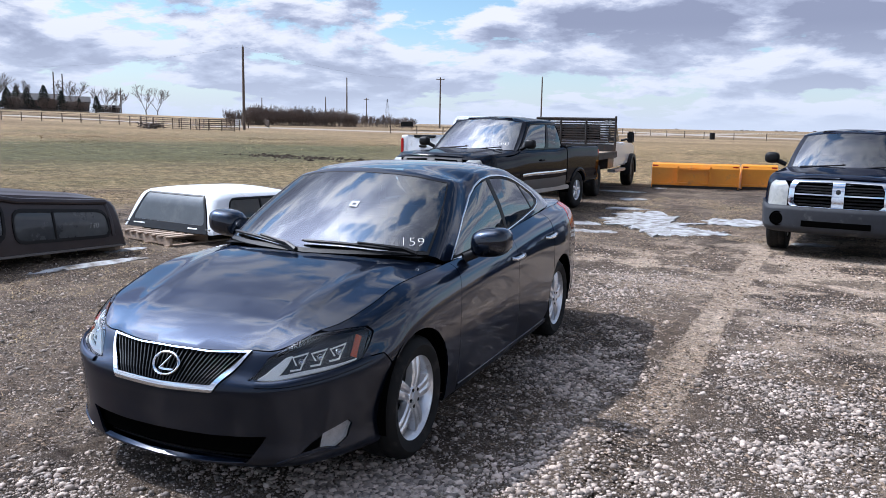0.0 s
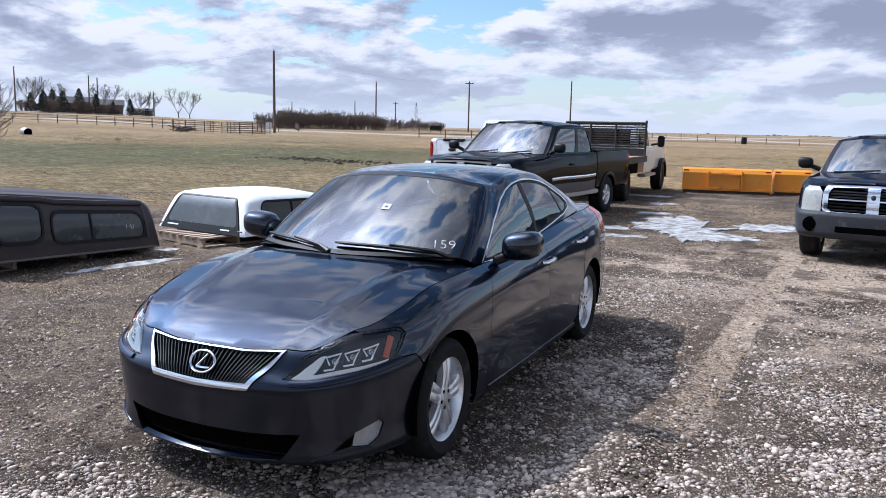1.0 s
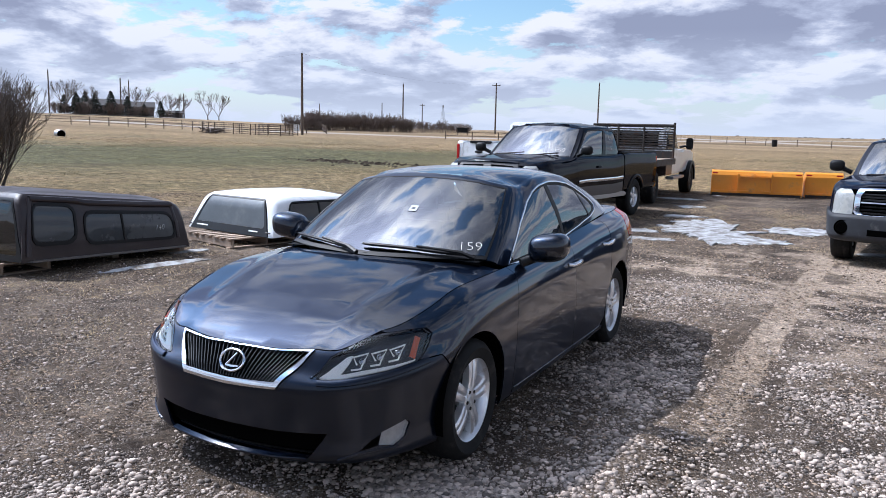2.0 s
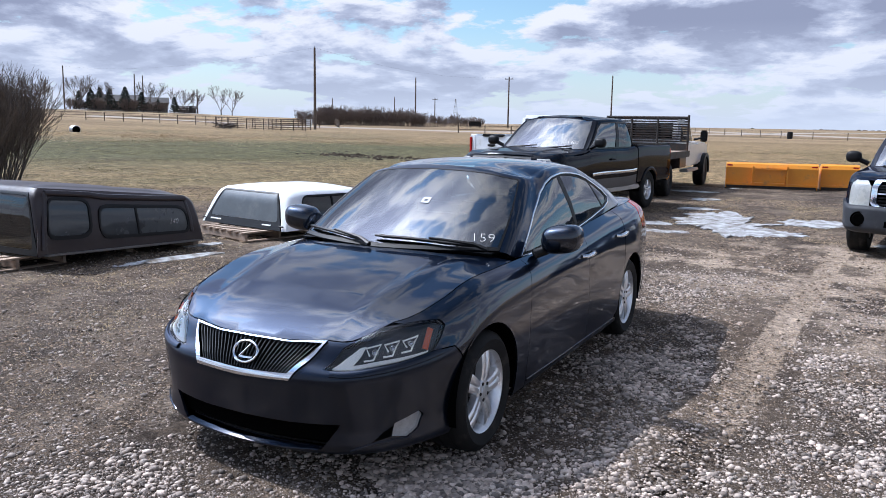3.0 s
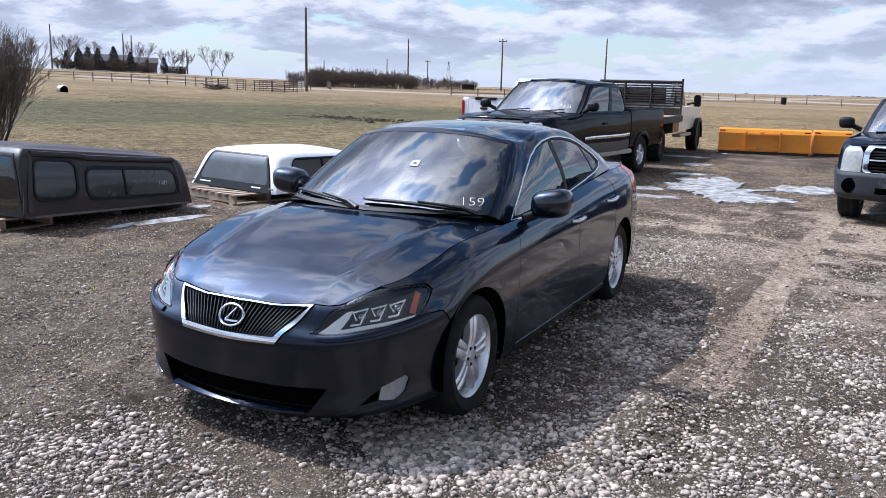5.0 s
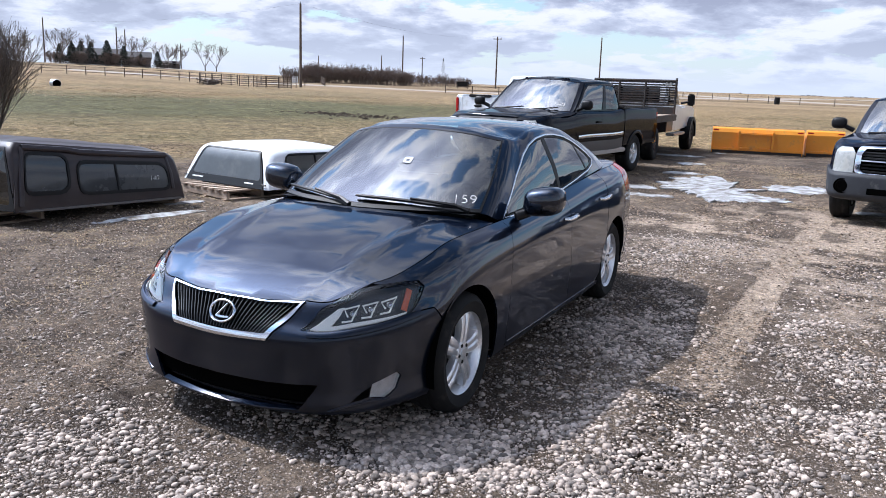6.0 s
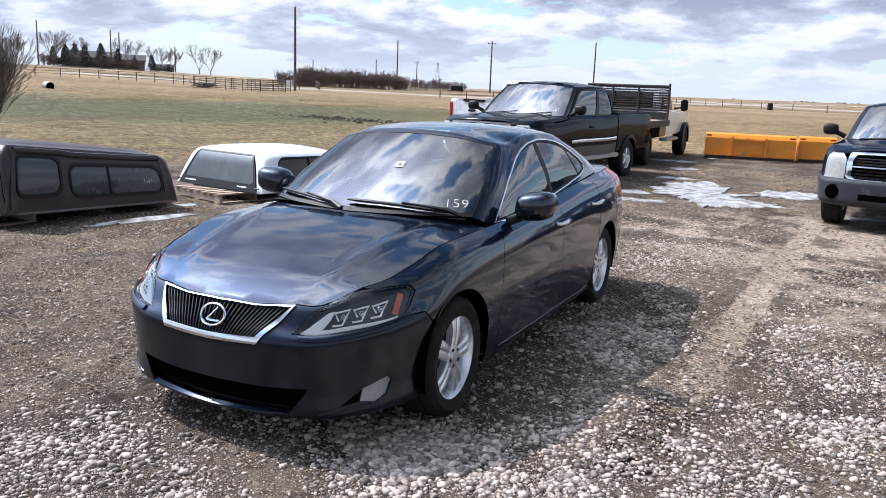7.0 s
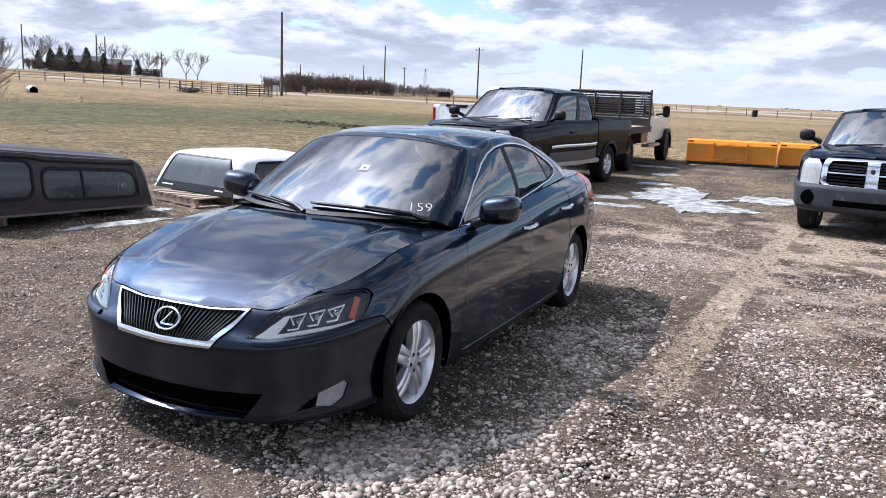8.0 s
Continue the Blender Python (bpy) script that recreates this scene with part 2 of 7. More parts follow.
# ---------- building helpers ----------
def to_object(name, bm, material, parent=None, label="", smooth=False):
    me = bpy.data.meshes.new(name)
    bm.to_mesh(me)
    bm.free()
    if material:
        me.materials.append(material)
    if smooth:
        me.shade_smooth()
        me.set_sharp_from_angle(angle=radians(38))
    ob = new(name, me)
    if parent:
        ob.parent = parent
    if label:
        ob["label"] = label
    return ob


def part(name, bm, material, parent, label="", smooth=True):
    return to_object(name, bm, material, parent, label, smooth)


def thing(name, label, category, m=Matrix(), group="", kind=""):
    ob = new(name)
    ob.empty_display_size = .2
    ob.matrix_world = m
    return tagged(ob, label, category, group, kind)


def bbox(x0, x1, y0, y1, z0, z1, bevel=0.0, bm=None, seg=2):
    own = bmesh.new()
    bmesh.ops.create_cube(own, size=1)
    for v in own.verts:
        v.co = Vector((x0 + (v.co.x + .5) * (x1 - x0), y0 + (v.co.y + .5) * (y1 - y0), z0 + (v.co.z + .5) * (z1 - z0)))
    if bevel:
        bmesh.ops.bevel(own, geom=own.edges[:], offset=bevel, segments=seg, affect="EDGES", clamp_overlap=True)
    return merged(bm, own)


def merged(bm, own):
    if bm is None:
        return own
    me = bpy.data.meshes.new("scratch")
    own.to_mesh(me)
    own.free()
    bm.from_mesh(me)
    bpy.data.meshes.remove(me)
    return bm


def tube(pts, r, n=8, bm=None, caps=True):
    """A round bar along points; r may be a number or one radius a point."""
    bm = bm or bmesh.new()
    P = [Vector(p) for p in pts]
    R = r if isinstance(r, (list, tuple)) else [r] * len(P)
    rings, ref = [], None
    for i, p in enumerate(P):
        d = (P[min(i + 1, len(P) - 1)] - P[max(i - 1, 0)]).normalized()
        if ref is None:
            ref = d.orthogonal().normalized()
        a = (ref - d * ref.dot(d)).normalized()
        b = d.cross(a)
        ref = a
        rings.append([bm.verts.new(p + (a * math.cos(q) + b * math.sin(q)) * R[i]) for q in (2 * math.pi * j / n for j in range(n))])
    for A, B in zip(rings, rings[1:]):
        for j in range(n):
            bm.faces.new((A[j], A[(j + 1) % n], B[(j + 1) % n], B[j]))
    if caps:
        bm.faces.new(rings[0][::-1])
        bm.faces.new(rings[-1])
    return bm


def lathe(profile, n=48, bm=None, m=Matrix()):
    """Turns (radius, x) pairs round the x axis."""
    bm = bm or bmesh.new()
    rings = [[bm.verts.new(m @ Vector((h, r * math.cos(2 * math.pi * j / n), r * math.sin(2 * math.pi * j / n)))) for j in range(n)] for r, h in profile]
    for A, B in zip(rings, rings[1:]):
        for j in range(n):
            bm.faces.new((A[j], B[j], B[(j + 1) % n], A[(j + 1) % n]))
    return bm


def prism(outline, x0, x1, bm=None, bevel=0.0):
    """An outline in (y, z) pulled from x0 to x1."""
    own = bmesh.new()
    A = [own.verts.new((x0, y, z)) for y, z in outline]
    B = [own.verts.new((x1, y, z)) for y, z in outline]
    own.faces.new(A)
    own.faces.new(B[::-1])
    n = len(A)
    for i in range(n):
        own.faces.new((A[i], B[i], B[(i + 1) % n], A[(i + 1) % n]))
    bmesh.ops.recalc_face_normals(own, faces=own.faces[:])
    if bevel:
        bmesh.ops.bevel(own, geom=own.edges[:], offset=bevel, segments=2, affect="EDGES", clamp_overlap=True)
    return merged(bm, own)


def ellipsoid(center, radii, bm=None, power=1.0, u=20, v=14):
    own = bmesh.new()
    bmesh.ops.create_uvsphere(own, u_segments=u, v_segments=v, radius=1)
    for w in own.verts:
        c = [math.copysign(abs(q) ** power, q) for q in w.co]
        w.co = Vector([center[i] + c[i] * radii[i] for i in range(3)])
    return merged(bm, own)


def inside(p, poly):
    x, y = p
    hit = False
    for (x0, y0), (x1, y1) in zip(poly, poly[1:] + poly[:1]):
        if (y0 > y) != (y1 > y) and x < (x1 - x0) * (y - y0) / (y1 - y0) + x0:
            hit = not hit
    return hit


def resample(poly, step):
    out = []
    for a, b in zip(poly, poly[1:] + poly[:1]):
        n = max(1, int(math.dist(a, b) / step + .5))
        out += [(a[0] + (b[0] - a[0]) * i / n, a[1] + (b[1] - a[1]) * i / n) for i in range(n)]
    return out


def shrunk(poly, gap):
    n = len(poly)
    area = sum(poly[i][0] * poly[(i + 1) % n][1] - poly[(i + 1) % n][0] * poly[i][1] for i in range(n))
    sg = 1 if area > 0 else -1
    out = []
    for i in range(n):
        ax, ay = poly[i - 1]
        bx, by = poly[(i + 1) % n]
        dx, dy = bx - ax, by - ay
        L = math.hypot(dx, dy) or 1
        out.append((poly[i][0] - sg * dy / L * gap, poly[i][1] + sg * dx / L * gap))
    return out


VSCALE = .12


def panel(name, outlines, surface, material, parent, step=.035, gap=.002, flange=.012, holes=(), push=0.0, label="", extra=None, vscale=VSCALE):
    """A sheet cut out of a skin by outlines in the skin's (s, v), with its edge turned in. Normals come from the skin itself."""
    def lifted(p):
        return surface(p[0], p[1] / vscale)

    def normal(p):
        e = .004
        a = lifted((p[0] + e, p[1])) - lifted((p[0] - e, p[1]))
        b = lifted((p[0], p[1] + e)) - lifted((p[0], p[1] - e))
        q = a.cross(b)
        return q.normalized() if q.length > 1e-12 else Vector((0, 0, 1))

    V, F, N = [], [], []
    for outline in outlines:
        poly = [(a, b * vscale) for a, b in outline]
        rim = shrunk(resample(poly, step), gap)
        cuts = [shrunk(resample([(a, b * vscale) for a, b in h], step), -gap) for h in holes]
        loops = [rim] + cuts
        pts, edges = [], []
        for lp in loops:
            k = len(pts)
            pts += lp
            edges += [(k + i, k + (i + 1) % len(lp)) for i in range(len(lp))]
        xs, ys = [p[0] for p in rim], [p[1] for p in rim]
        ring = np.array(pts)
        gx = np.arange(min(xs) + step * .5, max(xs), step)
        gy = np.arange(min(ys) + step * .5, max(ys), step)
        for i, x in enumerate(gx):
            for y in gy:
                q = (float(x), float(y))
                if inside(q, rim) and not any(inside(q, c) for c in cuts) and np.min(np.abs(ring - q).max(1)) > step * .42:
                    pts.append(q)
        vs, _, fs, *_ = geometry.delaunay_2d_cdt([Vector(p) for p in pts], edges, [], 0, 1e-6)
        k = len(V)
        P2 = [(v.x, v.y) for v in vs]
        nor = [normal(p) for p in P2]
        V += [lifted(p) + q * push for p, q in zip(P2, nor)]
        N += nor
        for f in fs:
            c = (sum(P2[i][0] for i in f) / len(f), sum(P2[i][1] for i in f) / len(f))
            if inside(c, rim) and not any(inside(c, h) for h in cuts):
                fa = [k + i for i in f]
                g = (V[fa[1]] - V[fa[0]]).cross(V[fa[2]] - V[fa[0]])
                if g.dot(N[fa[0]]) < 0:
                    fa.reverse()
                F.append(fa)
    if flange:                                             # turned-in edge, with normals of its own
        count = {}
        for f in F:
            for a, b in zip(f, f[1:] + f[:1]):
                count[(a, b)] = count.get((a, b), 0) + 1
        inner = {}
        for (a, b) in [e for e in count if (e[1], e[0]) not in count]:
            side = (V[b] - V[a]).cross(N[a])
            side = side.normalized() if side.length > 1e-9 else N[a]
            quad = []
            for i, d in ((b, 0), (a, 0), (a, flange), (b, flange)):
                quad.append(len(V))
                V.append(V[i] - N[i] * d)
                N.append(side)
            F.append(quad)
    if extra:
        k = len(V)
        V += extra[0]
        N += extra[2]
        F += [[k + i for i in f] for f in extra[1]]
    me = bpy.data.meshes.new(name)
    me.from_pydata([tuple(v) for v in V], [], F)
    me.materials.append(material)
    me.shade_smooth()
    me.normals_split_custom_set_from_vertices([tuple(q) for q in N])
    ob = new(name, me)
    if parent:
        ob.parent = parent
    if label:
        ob["label"] = label
    return ob


def flip(poly):
    return [(-a, b) for a, b in poly][::-1]


def panels(name, poly, surface, material, parent, holes=(), **more):
    """The same sheet on both sides, each an object of its own."""
    for sg in (1, -1):
        panel(name, [poly if sg > 0 else flip(poly)], surface, material, parent, holes=[h if sg > 0 else flip(h) for h in holes], **more)


def strip(surface, path, width, out, thick, bm=None):
    """A raised band along a path of (s, v) on a skin: width across, standing out by `out`."""
    bm = bm or bmesh.new()
    P = [surface(*p) for p in path]
    rows = []
    for i, (p, q) in enumerate(zip(P, path)):
        e = .01
        a, b = surface(q[0] + e, q[1]) - surface(q[0] - e, q[1]), surface(q[0], q[1] + e * 5) - surface(q[0], q[1] - e * 5)
        nrm = a.cross(b).normalized()
        if q[0] < 0:
            nrm = nrm
        d = (P[min(i + 1, len(P) - 1)] - P[max(i - 1, 0)]).normalized()
        w = d.cross(nrm).normalized() * width / 2
        rows.append([bm.verts.new(c) for c in (p - w - nrm * thick, p - w + nrm * out * .6, p - w * .6 + nrm * out, p + w * .6 + nrm * out, p + w + nrm * out * .6, p + w - nrm * thick)])
    for A, B in zip(rows, rows[1:]):
        for j in range(5):
            bm.faces.new((A[j], A[j + 1], B[j + 1], B[j]))
    bmesh.ops.recalc_face_normals(bm, faces=bm.faces[:])
    return bm


def writing(name, words, size, m, material, parent=None, slant=0.0, label="", category=""):
    """Hand-written figures as a thin mesh from the built-in font."""
    cu = bpy.data.curves.new(name, "FONT")
    cu.body, cu.size, cu.extrude, cu.offset, cu.shear, cu.align_x, cu.resolution_u = words, size, .0008, -size * .032, slant, "CENTER", 3
    tmp = bpy.data.objects.new(name, cu)
    me = bpy.data.meshes.new_from_object(tmp)
    bpy.data.objects.remove(tmp)
    me.materials.clear()
    me.materials.append(material)
    ob = new(name, me)
    if parent:
        ob.parent = parent
    ob.matrix_local = m
    if label:
        tagged(ob, label, category)
    return ob


def wheel(parent, at, side, r=.317, width=.225, rim_r=.229, spokes=5, style="split", material=None):
    """A wheel whose outer face looks along +x (side=1) or -x, at its hub's outer face."""
    hub = new("wheel")
    hub.parent = parent
    hub.matrix_local = Matrix.Translation(at) @ (Matrix() if side > 0 else Matrix.Rotation(math.pi, 4, "Z"))
    w = width
    tyre = lathe([(rim_r - .012, -.005), (rim_r + .012, .004), (rim_r + (r - rim_r) * .5, .012), (r - .022, -.002), (r - .006, -.02), (r, -.05), (r, -.05 - .0),
                  (r - .004, -w * .36), (r, -w * .38), (r, -w * .62), (r - .004, -w * .64), (r, -w * .66), (r, -w + .05), (r - .006, -w + .02), (r - .022, -w + .002),
                  (rim_r + .012, -w - .004), (rim_r - .012, -w + .005)], 56)
    part("tyre", tyre, M["rubber"], hub)
    mt = material or M["alloy"]
    bm = lathe([(rim_r - .03, -w + .01), (rim_r - .045, -w * .5), (rim_r - .03, -.035), (rim_r - .014, -.010), (rim_r - .004, -.002), (rim_r + .002, -.001), (rim_r + .003, -.008)], 56)
    part("rim", bm, mt, hub)
    part("brake_disc", lathe([(.05, -.10), (.05, -.085), (rim_r * .68, -.085), (rim_r * .68, -.10)], 40), M["trim"], hub)
    for i in range(spokes):
        q = 2 * math.pi * (i + .15) / spokes
        for arm in ((-1, 1) if style == "split" else (0,)):
            bm = bmesh.new()
            rows = []
            for f in (0, .25, .5, .75, 1.0):
                rr = .045 + (rim_r - .02 - .045) * f
                cx = arm * (.0155 + .012 * f) if arm else 0
                hw = (.0165 + .009 * f) if arm else (.034 - .006 * f)
                h = -.020 + .010 * math.sin(f * math.pi) - .004 * f
                row = []
                for dx, dh in ((-hw, -.045), (-hw, -.008), (-hw * .55, 0), (hw * .55, 0), (hw, -.008), (hw, -.045)):
                    x, y = cx + dx, rr
                    row.append(bm.verts.new((h + dh, x * math.cos(q) + y * math.sin(q), -x * math.sin(q) + y * math.cos(q))))
                rows.append(row)
            for A, B in zip(rows, rows[1:]):
                for j in range(5):
                    bm.faces.new((A[j], A[j + 1], B[j + 1], B[j]))
            bmesh.ops.recalc_face_normals(bm, faces=bm.faces[:])
            part("spoke", bm, mt, hub)
    cap = lathe([(.068, -.05), (.066, -.024), (.058, -.016), (.03, -.014), (.029, -.009), (.0, -.007)], 32)
    part("hub_cap", cap, mt, hub)
    for i in range(5):
        q = 2 * math.pi * (i + .65) / 5
        part("wheel_nut", lathe([(.010, -.03), (.010, -.012), (.0, -.012)], 8, m=Matrix.Translation((0, .046 * math.sin(q), .046 * math.cos(q)))), M["dark"], hub)
    return hub

# ---------- the grey sedan ----------
def find(skin, y, z, s0, lo=.3, hi=6.8):
    """The (s, v) of the side of a skin at a given y and z."""
    s, v = s0, 3.0
    for _ in range(14):
        a, b = lo, hi
        for _ in range(24):
            v = (a + b) / 2
            a, b = (v, b) if skin(s, v).z < z else (a, v)
        s += y - skin(s, v).y
    return s, v


def height_field(skin, zc_rows, path):
    """z over (x, y) inside a skin's top edge: the edge's own height at the sides, a given height along the middle."""
    E = [skin(*p) for p in path]
    ys, xs, zs = [p.y for p in E], [p.x for p in E], [p.z for p in E]
    cy, cz = zip(*zc_rows)

    def field(x, y):
        xe, ze = np.interp(y, ys, xs), np.interp(y, ys, zs)
        i = min(max(int(np.searchsorted(cy, y)) - 1, 0), len(cy) - 2)
        f = (y - cy[i]) / (cy[i + 1] - cy[i])
        zc = float(catmull(np.array(cz)[:, None], i + f)[0])
        q = min(abs(x) / max(xe, .02), 1.2)
        return Vector((x, y, zc - (zc - ze) * q ** 2.6))
    return field, E


def build_sedan():
    body = Skin(profiled(SEDAN_PLAN, SEDAN_PROFILE))
    top = Skin(greenhouse(GLASS_BASE, GLASS_TOP))
    car = thing("sedan", "glossy dark blue-grey four-door sedan parked on gravel", "car")
    paint = M["paint"]

    def arch(yc, r, a0, a1, n, s0):
        return [find(body, yc + r * math.cos(radians(a)), .325 + r * math.sin(radians(a)), s0) for a in np.linspace(a0, a1, n)]

    lamp = [(.423, 4.70), (.52, 5.70), (.643, 6.36), (.757, 6.72), (.86, 6.70), (.96, 6.45), (1.055, 6.08), (1.085, 5.68), (1.035, 5.15), (.975, 4.68), (.80, 4.70), (.634, 4.80)]
    grille = [(-.268, 3.82), (0, 3.78), (.268, 3.82), (.33, 4.7), (.418, 6.02), (.21, 5.72), (0, 5.62), (-.21, 5.72), (-.418, 6.02), (-.33, 4.7)]
    mesh_in = [(-.256, 4.15), (0, 4.10), (.256, 4.15), (.317, 4.9), (.394, 5.87), (.19, 5.61), (0, 5.52), (-.19, 5.61), (-.394, 5.87), (-.317, 4.9)]
    mouth = [(-.41, 1.25), (-.2, 1.1), (0, 1.05), (.2, 1.1), (.41, 1.25), (.51, 2.2), (.25, 2.1), (0, 2.08), (-.25, 2.1), (-.51, 2.2)]
    fog = [(.76, 1.62), (.775, 2.10), (.905, 2.36), (.925, 2.2), (.90, 1.75), (.84, 1.50)]

    # front bumper, cut for the grille, the intake and the fog lamps
    fa = arch(-1.365, .352, 180, 212, 5, 1.2)
    up_a = arch(-1.365, .352, 180, 139, 6, 1.25)
    right = [(0, 0), (.55, 0), (1.0, .2)] + fa[::-1] + up_a[1:] + [(1.13, 4.36), (.975, 4.62), (.80, 4.64), (.634, 4.74), (.423, 4.64), (.515, 5.76), (.60, 6.18)] + [(.53, 6.06), (.418, 6.08), (.21, 5.77)]
    ring = right + [(0, 5.66)] + [(-a, b) for a, b in right[::-1][:-1]]
    panel("front_bumper", [ring], body, M["bumper_paint"], car, holes=[grille, mouth, fog, [(-a, b) for a, b in fog[::-1]]], step=.032)

    # bonnet: the nose strip and the crowned sheet behind it
    mid_rows = [(-2.175, .640), (-2.12, .690), (-2.05, .735), (-1.95, .782), (-1.75, .840), (-1.5, .895), (-1.25, .938), (-1.0, .970), (-.8, .987)]
    line = [(0, 5.69), (.10, 5.72), (.21, 5.80), (.32, 5.95), (.418, 6.12), (.50, 6.10), (.56, 6.16), (.643, 6.42), (.757, 6.80), (.83, 7.0)] + [(q, 7.0) for q in np.linspace(.9, 2.2, 60)]
    field, edge = height_field(body, mid_rows, line)
    E = [p for p in edge if p.y < -.82]
    rim = [(p.x, p.y) for p in E] + [(.685, -.865), (.58, -.955), (.40, -1.035), (0, -1.088)]
    rim = rim + [(-x, y) for x, y in rim[::-1] if x > 0]

    ex, ey, ez = [p.x for p in edge], [p.y for p in edge], [p.z for p in edge]

    def crease(x, y):
        p = field(x, y)
        yf = float(np.interp(abs(x), ex, ey))
        if yf < -1.87 and y < -1.85:                         # the rolled nose, from the leading edge back
            t = min(max((y - yf) / (-1.85 - yf), 0), 1)
            zf, z1 = float(np.interp(abs(x), ex, ez)), field(x, -1.85).z
            p.z = zf + (z1 - zf) * (t + .42 * t * (1 - t))
        d = abs(x) - (.40 + (y + 2.0) * .17)                # two pressed lines that run from the pillars to the grille
        p.z += .010 * math.exp(-(d / .05) ** 2) * min(max((-.95 - y) / .3, 0), 1) * min(max((y + 2.0) / .2, 0), 1)
        return p
    panel("hood", [rim], crease, paint, car, step=.04, gap=.001, flange=.006, vscale=1.0)

    # wings, doors, sills, quarters
    arc_f = arch(-1.365, .352, 138, -22, 20, 1.452)
    door_front = [(2.095, 6.98), (2.085, 6.5), (2.05, 5.6), (2.015, 4.9), (1.985, 3.4), (1.98, 1.42)]
    wing = [(.86, 6.76), (.97, 6.50), (1.075, 6.08), (1.10, 5.66), (1.05, 5.12), (.985, 4.66), (1.13, 4.40)] + arc_f + [(1.98, 1.05)] + door_front[::-1]
    wing += [(s, 6.98) for s in np.linspace(2.0, .83, 24)]
    panels("front_wing", wing, body, paint, car)
    door_rear = [(3.06, 6.98), (3.045, 6.0), (3.035, 5.2), (3.06, 3.4), (3.08, 1.42)]
    panels("front_door", door_front + [(2.5, 1.38)] + door_rear[::-1], body, paint, car)
    back_edge = [(3.93, 6.98), (3.93, 6.2), (3.92, 5.2)] + [p for p in arch(1.365, .355, 138, 186, 6, 4.0)]
    panels("rear_door", door_rear + [(3.4, 1.42), (3.72, 1.42)] + back_edge[::-1], body, paint, car)
    panels("sill", [(1.83, .1), (1.86, 1.0), (1.98, 1.02), (1.985, 1.36), (2.5, 1.33), (3.08, 1.36), (3.80, 1.36), (3.83, .1)], body, paint, car)
    quarter = [(3.935, 6.98), (3.935, 6.2), (3.925, 5.2)] + arch(1.365, .355, 137, -22, 20, 4.185) + [(4.62, 2.0), (4.70, 3.0), (4.72, 4.6), (4.52, 4.7), (4.46, 5.6), (4.56, 6.3), (4.62, 6.98)]
    quarter += [(s, 6.98) for s in np.linspace(4.5, 4.0, 10)]
    panels("rear_wing", quarter, body, paint, car)
    tail = [(4.72, 3.0), (4.74, 4.5), (5.2, 4.5), (5.2, 6.98), (body.length, 6.98), (body.length, .4), (4.75, .6), (4.64, 2.0)]
    panels("rear_bumper", tail, body, paint, car, gap=0)
    panels("tail_light", [(4.54, 4.76), (4.48, 5.6), (4.58, 6.3), (4.64, 6.95), (5.18, 6.95), (5.18, 4.56), (4.74, 4.56)], body, M["red"], car, step=.05)
    boot_field, e2 = height_field(body, [(1.2, 1.03), (1.6, 1.075), (2.0, 1.075), (2.2, 1.065)], [(3.6 + (body.length - 3.6) * i / 100, 7.0) for i in range(101)])
    E2 = [p for p in e2 if p.y > 1.32]
    rim2 = [(p.x, p.y) for p in E2] + [(-p.x, p.y) for p in E2[::-1] if p.x > .01]
    panel("boot_lid", [rim2], boot_field, paint, car, step=.06, vscale=1.0)

    # greenhouse
    screen = [(-.625, .12), (-.3, .10), (0, .08), (.3, .10), (.625, .12), (.622, 1.5), (.612, 2.93), (.3, 2.98), (0, 3.0), (-.3, 2.98), (-.612, 2.93), (-.622, 1.5)]
    win_f = [(.845, .12), (.83, .6), (.835, 1.55), (.895, 2.30), (.985, 2.52), (1.13, 2.62), (1.27, 2.66), (1.36, 1.4), (1.425, .17), (1.1, .13)]
    win_r = [(1.46, .17), (1.415, 1.4), (1.345, 2.66), (1.55, 2.60), (1.75, 2.46), (1.93, 2.22), (1.955, 1.2), (1.985, .42), (1.75, .28)]
    win_q = [(2.005, .48), (1.975, 1.2), (1.955, 2.18), (2.05, 1.98), (2.13, 1.55), (2.15, 1.05), (2.11, .68)]
    outer = [(.822, -.02), (.812, .6), (.818, 1.6), (.878, 2.36), (.975, 2.62), (1.13, 2.74), (1.35, 2.78), (1.57, 2.72), (1.78, 2.58), (1.97, 2.34), (2.08, 2.08), (2.165, 1.6), (2.185, 1.02), (2.13, .56), (2.0, .30), (1.75, .14), (1.45, .05), (1.1, 0)]
    edge_p = [(.645, -.02), (.633, 1.5), (.622, 2.93), (.645, 3.6), (.68, 3.98)] + [(s, 3.98) for s in np.linspace(.8, 2.4, 20)] + [(2.50, 3.0), (2.44, 1.5), (2.48, -.02)]
    edge_p += [(s, -.02) for s in np.linspace(2.35, .75, 18)]
    panels("side_frame", edge_p, top, paint, car, holes=[outer], gap=0)
    panels("window_surround", outer, top, M["dark"], car, holes=[win_f, win_r, win_q], step=.03, gap=.001, push=-.004)
    panel("windscreen", [screen], top, M["glass"], car, step=.05, flange=0)
    fr_out = [(-.642, 0.0), (0, -.05), (.642, 0.0), (.632, 1.5), (.621, 2.99), (0, 3.06), (-.621, 2.99), (-.632, 1.5)]
    panel("windscreen_seal", [fr_out], top, M["dark"], car, holes=[screen], gap=0, push=.001)
    for nm, w, g in (("front_window", win_f, "side_glass"), ("rear_window", win_r, "side_glass"), ("quarter_window", win_q, "tint_glass")):
        panels(nm, w, top, M[g], car, step=.06, flange=0, push=-.006)
    back_glass = [(2.53, .1), (2.55, 2.9), (top.length, 2.95), (top.length, .1)]
